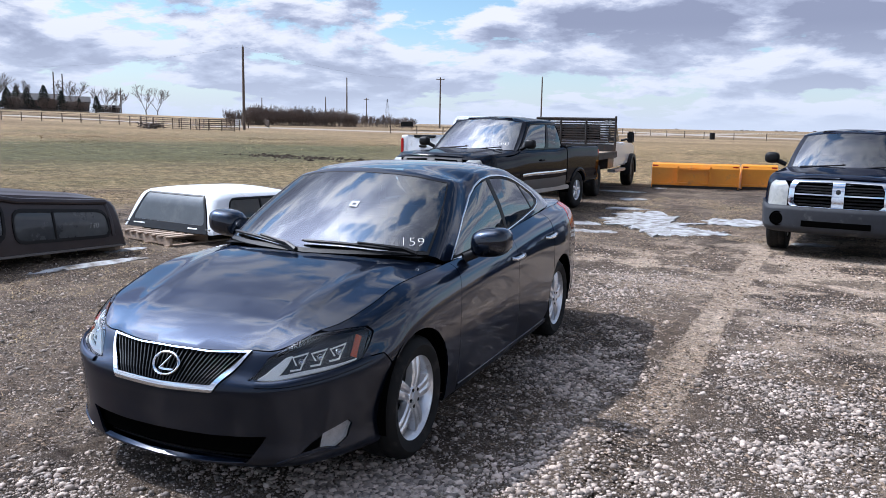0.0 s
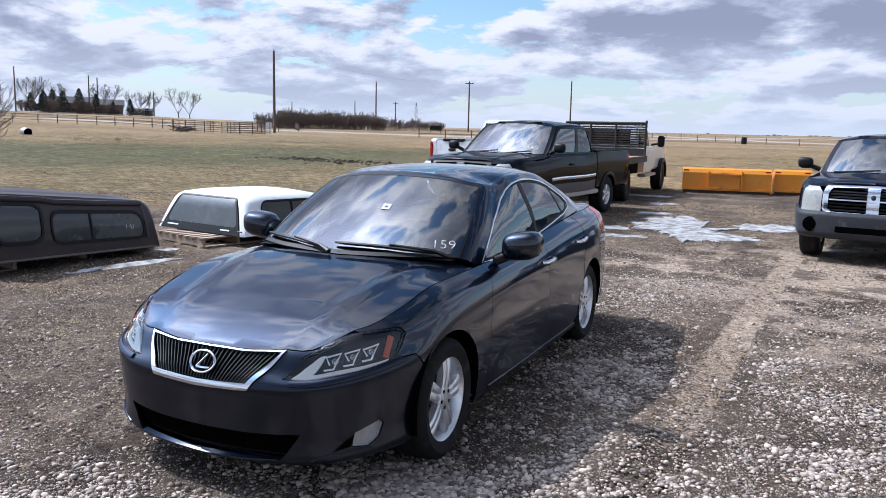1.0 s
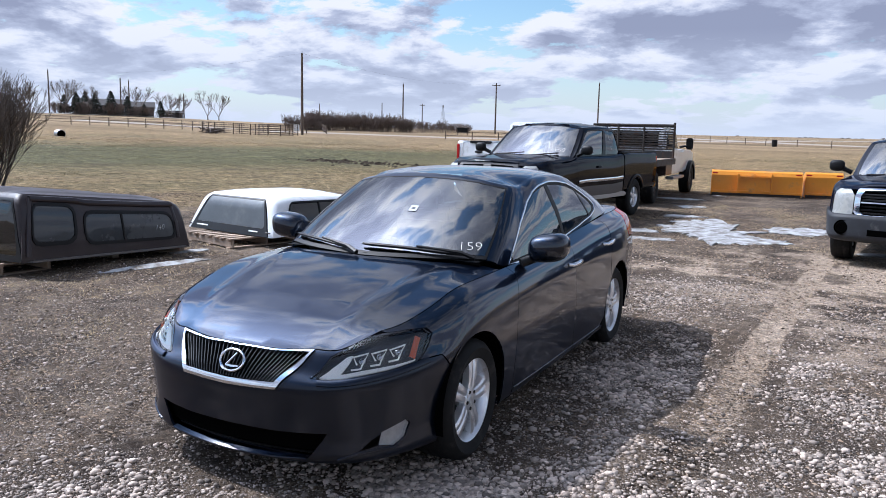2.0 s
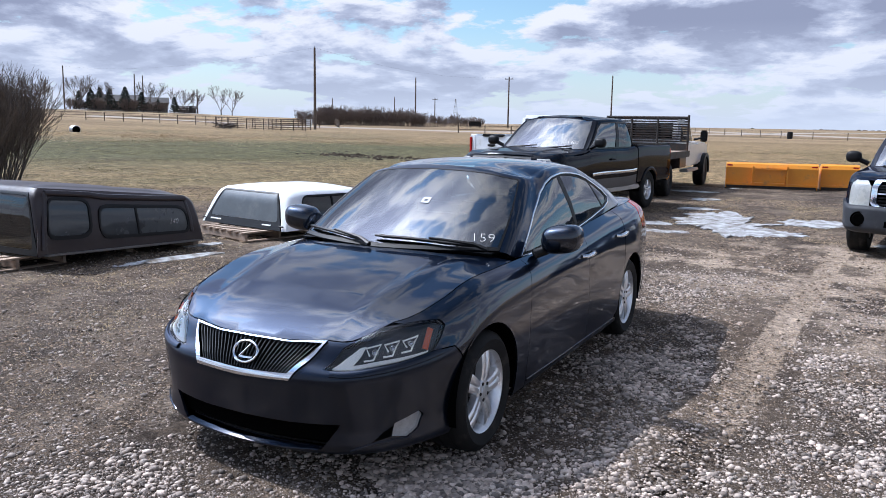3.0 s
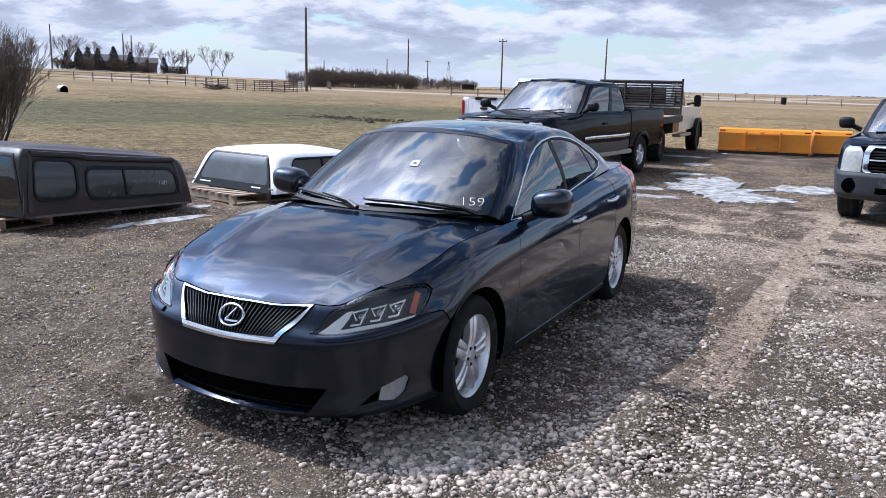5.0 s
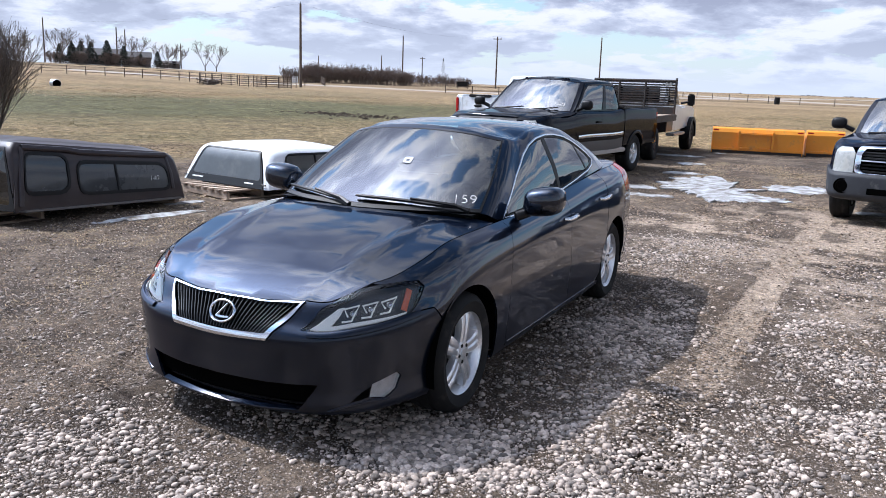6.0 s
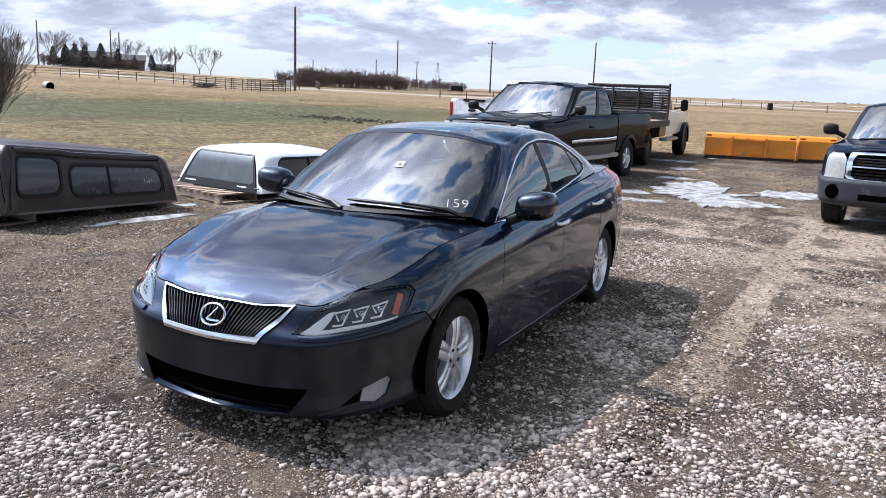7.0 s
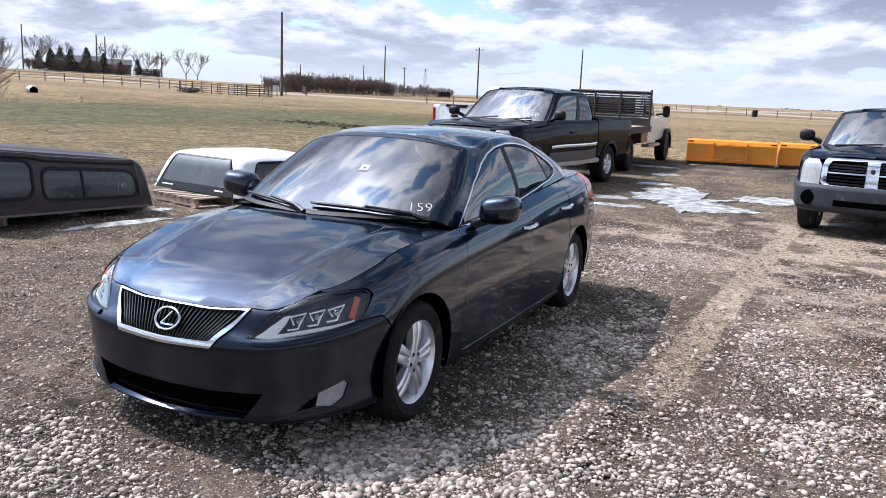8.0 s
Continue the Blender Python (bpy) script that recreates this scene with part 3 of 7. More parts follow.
    panels("rear_screen", back_glass, top, M["tint_glass"], car, step=.08, flange=0, gap=0)
    panels("rear_screen_frame", [(2.47, 0), (2.49, 3.98), (top.length, 3.98), (top.length, 2.95), (2.55, 2.9), (2.53, .1), (top.length, .1), (top.length, -.02)], top, paint, car, step=.06, gap=0)
    panel("header_rail", [[(-.68, 3.98), (-.645, 3.6), (-.622, 3.0), (0, 3.07), (.622, 3.0), (.645, 3.6), (.68, 3.98)] + [(x, 3.98) for x in np.linspace(.55, -.55, 12)]], top, paint, car, gap=0)
    roof_field, e3 = height_field(top, [(-.30, 1.408), (-.1, 1.424), (.15, 1.436), (.4, 1.438), (.7, 1.428), (1.0, 1.408), (1.3, 1.38)], [(top.length * i / 120, 3.98) for i in range(121)])
    rim3 = [(p.x, p.y) for p in e3] + [(-p.x, p.y) for p in e3[::-1] if p.x > .004]
    panel("roof", [rim3], roof_field, paint, car, step=.06, gap=0, vscale=1.0)
    # bright trim round the side windows
    for sg in (1, -1):
        bm = strip(top, [(sg * a, b) for a, b in resample(outer, .08) + [outer[0]]], .013, .005, .004)
        part("window_trim", bm, M["chrome"], car, "thin chrome window trim")

    # black inner shell that paints the dark behind the gaps, wheel houses and floor
    bm = bmesh.new()
    rows = [[bm.verts.new(tuple(q * (.955 if i == 0 else .985 if i == 1 else 1) for i, q in enumerate(body(s, v)))) for v in (0.2, 1.5, 3, 4.5, 6, 6.9)] for s in np.linspace(-body.length, body.length, 160)]
    wheels_at = (-1.365, 1.365)
    for A, B in zip(rows, rows[1:]):
        for j in range(5):
            c = sum((w.co for w in (A[j], A[j + 1], B[j + 1], B[j])), Vector()) / 4
            lamps = c.y < -1.55 and (c.z > .5 and abs(c.x) > .36 or c.z < .42 and abs(c.x) > .62)
            if not lamps and not any(math.hypot(c.y - y, c.z - .325) < .41 for y in wheels_at):
                bm.faces.new((A[j], A[j + 1], B[j + 1], B[j]))
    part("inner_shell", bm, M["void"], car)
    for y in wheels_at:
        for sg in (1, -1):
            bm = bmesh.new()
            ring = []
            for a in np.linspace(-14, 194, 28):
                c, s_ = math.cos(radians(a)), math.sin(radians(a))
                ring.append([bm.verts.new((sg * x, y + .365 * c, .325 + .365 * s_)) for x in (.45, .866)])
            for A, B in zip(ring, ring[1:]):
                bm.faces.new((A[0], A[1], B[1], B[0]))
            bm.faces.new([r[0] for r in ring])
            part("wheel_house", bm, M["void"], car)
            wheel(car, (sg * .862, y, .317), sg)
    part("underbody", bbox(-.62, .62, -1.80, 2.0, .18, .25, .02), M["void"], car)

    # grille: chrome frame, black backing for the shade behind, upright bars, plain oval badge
    def chrome_v(s, v):
        return body(s, v)
    panel("grille_frame", [grille], chrome_v, M["chrome"], car, holes=[mesh_in], step=.02, gap=.001, flange=.03, push=.010, label="chrome grille surround")
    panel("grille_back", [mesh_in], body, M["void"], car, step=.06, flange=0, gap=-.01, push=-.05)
    for i in range(31):
        f = -1 + 2 * i / 30
        bm = bmesh.new()
        bot, tp = (f * .245, 4.12), (f * .384, 5.53 + .32 * f * f)
        rows = []
        for q in np.linspace(0, 1, 6):
            p = body(bot[0] + (tp[0] - bot[0]) * q, bot[1] + (tp[1] - bot[1]) * q)
            rows.append([bm.verts.new(p + Vector(d)) for d in ((-.0035, .035, 0), (-.0025, .004, 0), (.0025, .004, 0), (.0035, .035, 0))])
        for A, B in zip(rows, rows[1:]):
            for j in range(3):
                bm.faces.new((A[j], A[j + 1], B[j + 1], B[j]))
        bmesh.ops.recalc_face_normals(bm, faces=bm.faces[:])
        part("grille_bar", bm, M["grille_black"], car, smooth=False)
    c = body(0, 4.80)
    tilt = Matrix.Translation(c + Vector((0, -.012, 0))) @ Matrix.Rotation(radians(-24), 4, "X")
    badge = [tilt @ Vector((.070 * math.cos(a), 0, .050 * math.sin(a))) for a in np.linspace(0, 2 * math.pi, 33)]
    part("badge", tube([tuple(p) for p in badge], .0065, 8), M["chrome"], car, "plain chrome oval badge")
    part("badge_bar", tube([tuple(tilt @ Vector(q)) for q in ((.022, 0, .036), (-.016, 0, -.012), (-.028, 0, -.026))], .0055, 8), M["chrome"], car)
    part("badge_foot", tube([tuple(tilt @ Vector(q)) for q in ((-.028, 0, -.026), (.0, 0, -.027), (.048, 0, -.024))], .0055, 8), M["chrome"], car)

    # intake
    # black sheet in place of the intake's inner shade
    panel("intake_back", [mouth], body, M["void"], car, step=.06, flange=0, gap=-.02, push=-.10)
    for v in (1.35, 1.6, 1.85):
        w = .40 + (v - 1.25) * .09
        part("intake_bar", strip(lambda s, q: body(s, q) + Vector((0, .06, 0)), [(x, v) for x in np.linspace(-w, w, 15)], .012, .008, .02), M["dark"], car)
    bm = strip(body, [(x, 1.08 + .9 * x * x) for x in np.linspace(-.40, .40, 21)], .014, .006, .02)
    part("intake_lip", bm, M["bumper_paint"], car)

    for sg in (1, -1):
        L = [(sg * a, b) for a, b in lamp]
        panel("headlight", [L if sg > 0 else L[::-1]], body, M["clear"], car, step=.035, flange=.01, gap=-.005, push=.001, label="clear headlight lens")
        panel("headlight_housing", [L if sg > 0 else L[::-1]], body, M["housing"], car, step=.05, flange=0, gap=-.025, push=-.045)

        def at(s, v, deep=.03, sg=sg):
            e = .02
            a, b = body(sg * s + e, v) - body(sg * s - e, v), body(sg * s, v + .1) - body(sg * s, v - .1)
            return body(sg * s, v) - a.cross(b).normalized() * deep
        # light bar: a long foot with a short arm
        foot = [(.462, 4.83), (.634, 4.87), (.80, 4.78), (.965, 4.75), (.972, 4.83), (.80, 4.96), (.66, 5.05), (.565, 5.05), (.61, 5.45), (.635, 5.78), (.60, 5.75), (.53, 5.35)]
        foot = [(sg * a, b) for a, b in foot]
        panel("light_bar", [foot if sg > 0 else foot[::-1]], body, M["drl"], car, step=.03, flange=.012, gap=0, push=-.010, label="pale daytime light strip")
        for i in range(3):
            s = .665 + i * .105
            v = 5.42 - .02 * i
            hook = [(s - .045, v - .22), (s + .008, v - .26), (s + .030, v + .05), (s + .058, v + .34), (s - .030, v + .30), (s - .012, v - .06)]
            part("lamp_element", tube([at(*p, .020) for p in hook], .0048, 6), M["drl"], car)
            p = at(s + .02, v + .05, .036)
            part("projector", ellipsoid(p, (.020, .020, .018)), M["lamp"], car)
        part("turn_reflector", strip(lambda s, v, at=at: at(s, v, .014), [(.955, 4.95), (.985, 5.4), (1.015, 5.85)], .030, .004, .004), M["orange"], car, "orange side reflector")
        # fog lamp, and the shade of the recess beside it as a flat black patch
        Fg = [(sg * a, b) for a, b in fog]
        panel("fog_lamp", [Fg if sg > 0 else Fg[::-1]], body, M["clear"], car, step=.03, flange=.02, gap=.002, push=-.008)
        panel("fog_reflector", [Fg if sg > 0 else Fg[::-1]], body, M["fog_bowl"], car, step=.03, flange=.0, gap=.002, push=-.025)
        # black sheet on the bumper skin; the recess's shade is only colour
        rc = [(.66, 1.52), (.71, 1.57), (.755, 1.64), (.77, 2.06), (.72, 1.88)]
        panel("fog_recess", [rc if sg > 0 else flip(rc)], body, M["void"], car, step=.03, flange=0, push=.0015)
        part("bumper_ledge", strip(body, [(sg * s, 4.38 - .10 * math.sin((s - .46) / .58 * math.pi)) for s in np.linspace(.46, 1.04, 16)], .030, .009, .02), M["bumper_paint"], car)
        # scoop crease that leads to the fog lamp
        part("bumper_crease", strip(body, [(sg * .56, 1.2), (sg * .66, 1.45), (sg * .76, 1.50), (sg * .86, 1.42)], .012, .006, .02), M["bumper_paint"], car)
        # mirror
        bm = ellipsoid((sg * .945, -.52, 1.018), (.118, .11, .085), power=.66)
        for v in bm.verts:
            v.co.z += .012 * (v.co.x * sg - .94) / .1
            if v.co.y > -.47:
                v.co.y = -.47 + (v.co.y + .47) * .25
        mir = part("door_mirror", bm, paint, car)
        part("mirror_stalk", tube([(sg * .80, -.60, .925), (sg * .86, -.55, .95), (sg * .90, -.52, .985)], [.03, .028, .03], 10), M["dark"], mir)
        part("mirror_glass", ellipsoid((sg * .945, -.440, 1.018), (.085, .006, .058)), M["chrome"], mir)
        # handles
        for s in (3.0, 3.80):
            q = [body(sg * (s + d), 5.05 + .28 * (s - 3.0) * .4) + Vector((sg * o, 0, 0)) for d, o in ((-.10, .0), (-.075, .03), (0, .038), (.075, .03), (.10, 0))]
            part("door_handle", tube(q, [.012, .015, .016, .015, .012], 10), M["chrome"], car, "chrome door handle")
        part("sill_line", strip(body, [(sg * s, 1.42) for s in np.linspace(2.0, 3.75, 16)], .012, .004, .01), paint, car)
    # wipers
    for x0, x1 in ((.54, -.04), (-.08, -.62)):
        pts = [top(x0 + (x1 - x0) * f, .07 + .20 * f + .06 * math.sin(f * math.pi)) + Vector((0, -.018, .012)) for f in np.linspace(0, 1, 11)]
        part("wiper_blade", tube(pts, [.006] + [.011] * 9 + [.006], 6), M["dark"], car)
        arm = [top(x0 + .05, -.03) + Vector((0, -.035, .012)), top(x0 - .03, .10) + Vector((0, -.03, .022)), top(x0 * .55 + x1 * .45, .25) + Vector((0, -.026, .024))]
        part("wiper_arm", tube(arm, [.016, .012, .007], 6), M["dark"], car)
    panel("cowl", [[(-.66, -.93), (0, -1.06), (.66, -.93), (.66, -.80), (0, -.92), (-.66, -.80)]], lambda x, y: Vector((x, y, .955 + .02 * (1 - (x / .7) ** 2))), M["dark"], car, step=.06, flange=0, vscale=1.0)

    # inside
    bm = bbox(-.66, .66, -.82, -.42, .72, .93, .05)
    part("dashboard", bm, M["seat"], car)
    for x in (.36, -.36):
        bm = bbox(x - .25, x + .25, -.15, .38, .42, .58, .06)
        bbox(x - .24, x + .24, .30, .46, .50, 1.08, .06, bm)
        part("front_seat", bm, M["seat"], car)
        part("head_rest", bbox(x - .13, x + .13, .36, .46, 1.10, 1.27, .04), M["seat"], car)
    bm = bbox(-.62, .62, .85, 1.3, .42, .60, .06)
    bbox(-.60, .60, 1.2, 1.42, .55, 1.08, .06, bm)
    part("rear_seat", bm, M["seat"], car)
    part("steering_wheel", tube([(.36 + .18 * math.cos(a), -.36 + .06 * math.sin(a), .88 + .17 * math.sin(a)) for a in np.linspace(0, 2 * math.pi, 25)], .014, 8), M["dark"], car)
    part("inner_mirror", bbox(-.11, .11, -.30, -.275, 1.255, 1.315, .012), M["dark"], car)
    part("cabin_floor", bbox(-.72, .72, -.9, 1.5, .28, .40), M["seat"], car)

    # windscreen sticker and lot number in white marker
    p = top(.10, 1.72)
    a, b = (top(.14, 1.72) - top(.06, 1.72)).normalized(), (top(.10, 1.9) - top(.10, 1.5)).normalized()
    n = a.cross(b).normalized()
    m = Matrix((a, n.cross(a), n)).transposed().to_4x4()
    m.translation = p + n * .003
    q = bbox(-.026, .026, -.030, .030, -.001, .001)
    bmesh.ops.transform(q, matrix=m, verts=q.verts)
    sticker = part("windscreen_sticker", q, M["fog_bowl"], car, "small pale windscreen sticker")
    q = bbox(-.010, .012, -.012, .008, .0012, .002)
    bmesh.ops.transform(q, matrix=m, verts=q.verts)
    part("sticker_print", q, M["housing"], sticker)
    p, e = top(.53, .30), .02
    a, b = (top(.53 + e, .30) - top(.53 - e, .30)).normalized(), (top(.53, .5) - top(.53, .1)).normalized()
    n = a.cross(b).normalized()
    b = n.cross(a)
    m = Matrix((a, b, n)).transposed().to_4x4()
    m.translation = p + n * .004
    writing("lot_number", "159", .10, m, M["white_mark"], car, .1)
    return car


sedan = build_sedan()

# ---------- trucks ----------
def truck_skin(hw, nose, tail, lift, nose_profile, side, bed):
    plan = [(0, -nose), (.38 * hw, -nose + .015), (.70 * hw, -nose + .06), (.90 * hw, -nose + .17), (.975 * hw, -nose + .40), (hw, -.35), (hw, .35), (hw, 1.0),
            (hw, 1.7), (hw, 2.4), (hw, 3.1), (hw, tail - .7), (hw, tail - .06), (.93 * hw, tail), (.45 * hw, tail), (0, tail)]
    up = lambda rows: [(d, z + lift) for d, z in rows]
    return Skin(profiled(plan, {0: up(nose_profile), 3: up(nose_profile), 5: up([(a, b * .5 + c * .5) for (a, b), (_, c) in zip(side, nose_profile)]), 7: up(side), 9: up(side), 10: up(bed), 15: up(bed)}))


def cab_glass(hw, z0, z1, y0, y1, y2, y3):
    """Base and top outlines of a cab: screen foot y0, screen head y1, back of the roof y2, back at the belt y3."""
    b, t = hw - .10, hw - .27
    base = [(0, y0 - .16, z0 - .02), (b * .55, y0 - .12, z0 - .02), (b - .06, y0, z0 - .01), (b, y0 + .10, z0), (b, (y0 + y3) * .4, z0), (b, (y0 + y3) * .6, z0), (b, y3 - .08, z0), (b - .08, y3, z0), (b * .5, y3 + .02, z0), (0, y3 + .02, z0)]
    top = [(0, y1 - .08, z1 + .03), (t * .55, y1 - .06, z1 + .02), (t - .02, y1, z1 - .02), (t + .03, y1 + .09, z1 - .02), (t + .045, y1 * .6 + y2 * .4, z1), (t + .045, y1 * .35 + y2 * .65, z1), (t + .03, y2 - .06, z1 - .01), (t - .04, y2, z1 - .01), (t * .5, y2 + .02, z1 + .01), (0, y2 + .02, z1 + .02)]
    return base, top


def pickup(name, label, m, hw=.96, nose=.92, base=3.33, tail=4.42, lift=0.0, paint=None, bumper=None, roof=1.69, cab=(.62, 1.20, 2.62, 2.80), style="crossbar", wheel_r=.37, number="", rim_r=.215):
    """A pickup whose front axle is at y = 0 and whose nose looks along -y."""
    car = thing(name, label, "truck", m)
    nose_profile = [(.10, .36), (.01, .40), (.0, .52), (.0, .66), (.03, .70), (.04, .86), (.07, 1.00), (.19, 1.07)]
    side = [(.06, .40), (.02, .44), (.012, .58), (0, .78), (0, .93), (.012, 1.05), (.035, 1.14), (.095, 1.18)]
    bedp = [(.06, .46), (.02, .50), (.012, .62), (0, .80), (0, .96), (.008, 1.10), (.02, 1.20), (.08, 1.225)]
    body = truck_skin(hw, nose, tail, lift, nose_profile, side, bedp)
    y0, y1, y2, y3 = cab
    gb, gt = cab_glass(hw, 1.165 + lift, roof, y0, y1, y2, y3)
    top = Skin(greenhouse(gb, gt, bulge=.018, inset=.09, lift=.03, mid=(y0 + y3) / 2))
    zc, ar = wheel_r, wheel_r + .06

    def at_y(y, v):
        a, b = .3, body.length - .4
        for _ in range(30):
            c = (a + b) / 2
            a, b = (c, b) if body(c, v).y < y else (a, c)
        return (a, v)

    def arch(yc, a0, a1, n):
        return [find(body, yc + ar * math.cos(radians(a)), zc + ar * math.sin(radians(a)), at_y(yc, 3)[0], .05) for a in np.linspace(a0, a1, n)]
    # sides
    f_arc = arch(0, 165, 12, 16)
    s_lamp = body.s[3] + .06
    seam_f = y0 - .02
    panels("front_wing", [(s_lamp, 6.98), (s_lamp + .03, 5.4), (s_lamp + .02, 3.7)] + f_arc + [at_y(.50, 1.0), at_y(seam_f - .05, 1.0), at_y(seam_f, 3.5), at_y(seam_f, 6.98)] + [at_y(q, 6.98) for q in np.linspace(seam_f - .1, -nose + .45, 10)], body, paint, car, step=.07)
    mid_y = y0 + 1.12
    panels("front_door", [at_y(seam_f, 6.98), at_y(seam_f, 1.0), at_y(mid_y, 1.0), at_y(mid_y, 6.98)] + [at_y(q, 6.98) for q in np.linspace(mid_y - .1, seam_f + .1, 5)], body, paint, car, step=.08)
    panels("rear_door", [at_y(mid_y, 6.98), at_y(mid_y, 1.0), at_y(y3, 1.0), at_y(y3, 6.98)], body, paint, car, step=.08)
    r_arc = arch(base, 192, -12, 18)
    panels("bed_side", [at_y(y3 + .04, 6.98), at_y(y3 + .04, .8)] + r_arc + [at_y(tail - .08, .8), at_y(tail - .05, 6.98)] + [at_y(q, 6.98) for q in np.linspace(tail - .3, y3 + .3, 8)], body, paint, car, step=.08)
    for sg in (1, -1):
        for y in (0, base):
            lip = [p for p in (arch(0, 170, 5, 16) if y == 0 else arch(base, 185, -5, 18))]
            part("wheel_arch", strip(body, [(sg * a, b) for a, b in lip], .07, .022, .02), bumper if style == "crossbar" else paint, car)
            wheel(car, (sg * (hw - .035), y, wheel_r), sg, wheel_r, .26, rim_r, 5, "plain")
            bm = bmesh.new()
            ring = [[bm.verts.new((sg * x, y + ar * math.cos(a), zc + ar * math.sin(a))) for x in (.45, hw - .05)] for a in np.linspace(-.04, math.pi + .04, 20)]
            for A, B in zip(ring, ring[1:]):
                bm.faces.new((A[0], A[1], B[1], B[0]))
            bm.faces.new([r[0] for r in ring])
            part("wheel_house", bm, M["void"], car)
        part("side_moulding", strip(body, [(sg * at_y(q, 2.75)[0], 2.75) for q in np.linspace(seam_f + .08, y3 - .05, 14)], .06, .014, .01), M["moulding"] if style == "crossbar" else M["chrome"], car)
        if style != "crossbar":
            part("lower_trim", strip(body, [(sg * at_y(q, 1.75)[0], 1.75) for q in np.linspace(seam_f + .05, y3 - .02, 14)], .20, .004, .005), M["moulding"], car)
        part("sill_board", bbox(min(sg * (hw - .13), sg * (hw - .0)), max(sg * (hw - .13), sg * (hw - .0)), .52, base - .55, .36 + lift, .45 + lift, .02), M["trim"] if style == "crossbar" else M["sill"], car)
        # mirror
        bm = ellipsoid((sg * (hw + .12), y0 + .08, 1.30 + lift), (.108, .07, .085), power=.7)
        mir = part("door_mirror", bm, M["dark"], car)
        part("mirror_arm", tube([(sg * (hw - .08), y0 + .12, 1.20 + lift), (sg * (hw + .05), y0 + .09, 1.26 + lift)], .035, 8), M["dark"], mir)
        part("door_handle", tube([(sg * (hw + .01), mid_y - .26, .98 + lift), (sg * (hw + .03), mid_y - .18, .985 + lift), (sg * (hw + .01), mid_y - .10, .98 + lift)], .02, 8), M["dark"], car)
    part("chassis", bbox(-.55, .55, -nose + .25, tail - .1, .34 + lift, .55 + lift, .03), M["void"], car)
    # bonnet
    field, edge = height_field(body, [(-nose + .12, 1.075 + lift), (-nose + .35, 1.125 + lift), (0, 1.165 + lift), (.4, 1.185 + lift), (1.2, 1.19 + lift)], [(at_y(1.2, 6.98)[0] * i / 120, 6.98) for i in range(121)])
    E = [p for p in edge if p.y < y0 - .02]
    rim = [(p.x, p.y) for p in E] + [(hw - .2, y0 - .02), (0, y0 - .17)]
    rim += [(-x, y) for x, y in rim[::-1] if x > .01]

    def ridged(x, y):
        p = field(x, y)
        p.z += .014 / (1 + math.exp((abs(x) - .52) / .02))
        return p
    panel("hood", [rim], ridged, paint, car, step=.07, gap=.0, vscale=1.0)
    # face: bumper, grille, lamps
    sE = body.s[4]
    bump_o = [(-sE - .12, .9), (-sE + .1, .2), (0, .05), (sE - .1, .2), (sE + .12, .9), (sE + .14, 3.55), (sE - .2, 3.6), (0, 3.62), (-sE + .2, 3.6), (-sE - .14, 3.55)]
    panel("front_bumper", [bump_o], body, bumper, car, step=.06, push=.03, flange=.06)
    gs = .60
    gr = [(-gs * .90, 3.75), (0, 3.72), (gs * .90, 3.75), (gs, 4.3), (gs, 5.6), (gs * .94, 6.35), (0, 6.5), (-gs * .94, 6.35), (-gs, 5.6), (-gs, 4.3)]
    gi = [[(sg * .075, 3.95), (sg * (gs - .13), 3.98), (sg * (gs - .075), 4.4), (sg * (gs - .075), 5.55), (sg * (gs - .11), 6.05), (sg * .075, 6.15)] for sg in (1, -1)]
    gi[1] = gi[1][::-1]
    panel("grille_surround", [gr], body, M["chrome"] if style == "crossbar" else M["dark"], car, holes=gi, step=.035, push=.035, flange=.06)
    panel("grille_back", [gr], body, M["void"], car, step=.1, flange=0, push=-.03)
    if style == "crossbar":
        for sg in (1, -1):
            part("grille_crossbar", strip(body, [(sg * q, 5.05) for q in np.linspace(.07, gs - .08, 8)], .03, .045, .03), M["chrome"], car)
        part("badge", ellipsoid(body(0, 5.4) + Vector((0, -.045, 0)), (.03, .012, .035)), M["trim"], car)
    for v in (4.25, 4.5, 4.75, 5.3, 5.55, 5.8):
        for sg in (1, -1):
            part("grille_slat", strip(body, [(sg * q, v) for q in np.linspace(.08, gs - .08, 8)], .022, .012, .02), M["dark"], car)
    panel("nose_strip", [[(x, 6.45) for x in np.linspace(-s_lamp, s_lamp, 24)] + [(x, 6.98) for x in np.linspace(s_lamp, -s_lamp, 24)]], body, paint, car, step=.06, gap=0)
    for sg in (1, -1):
        lp = [(gs + .02, 3.85), (gs + .02, 5.7), (gs + .1, 6.38), (s_lamp - .02, 6.38), (s_lamp + .02, 5.4), (s_lamp + .01, 3.85)]
        lp = lp if sg > 0 else flip(lp)
        panel("headlight", [lp], body, M["lamp_lens"], car, step=.05, push=.006, label="frosted headlight lens")
        if style == "crossbar":
            part("fog_hole", lathe([(.0, .02), (.07, .02), (.085, .0), (.10, .012), (.10, -.02)], 24, m=Matrix.Translation(body(sg * (gs + .12), 2.05) + Vector((0, -.035, 0))) @ Matrix.Rotation(radians(-90), 4, "Z")), M["void"], car)
    # black block set flush; the slot's dark depth is only colour
    part("lower_intake", bbox(-.42, .42, -nose - .032, -nose + .1, .44 + lift, .52 + lift), M["void"], car)
    # cab
    kc = top.s
    scr = kc[2] - .03
    screen = [(-scr, .15), (0, .12), (scr, .15), (scr - .01, 2.88), (0, 2.95), (-scr + .01, 2.88)]
    panel("windscreen", [screen], top, M["glass"], car, step=.1, flange=0)
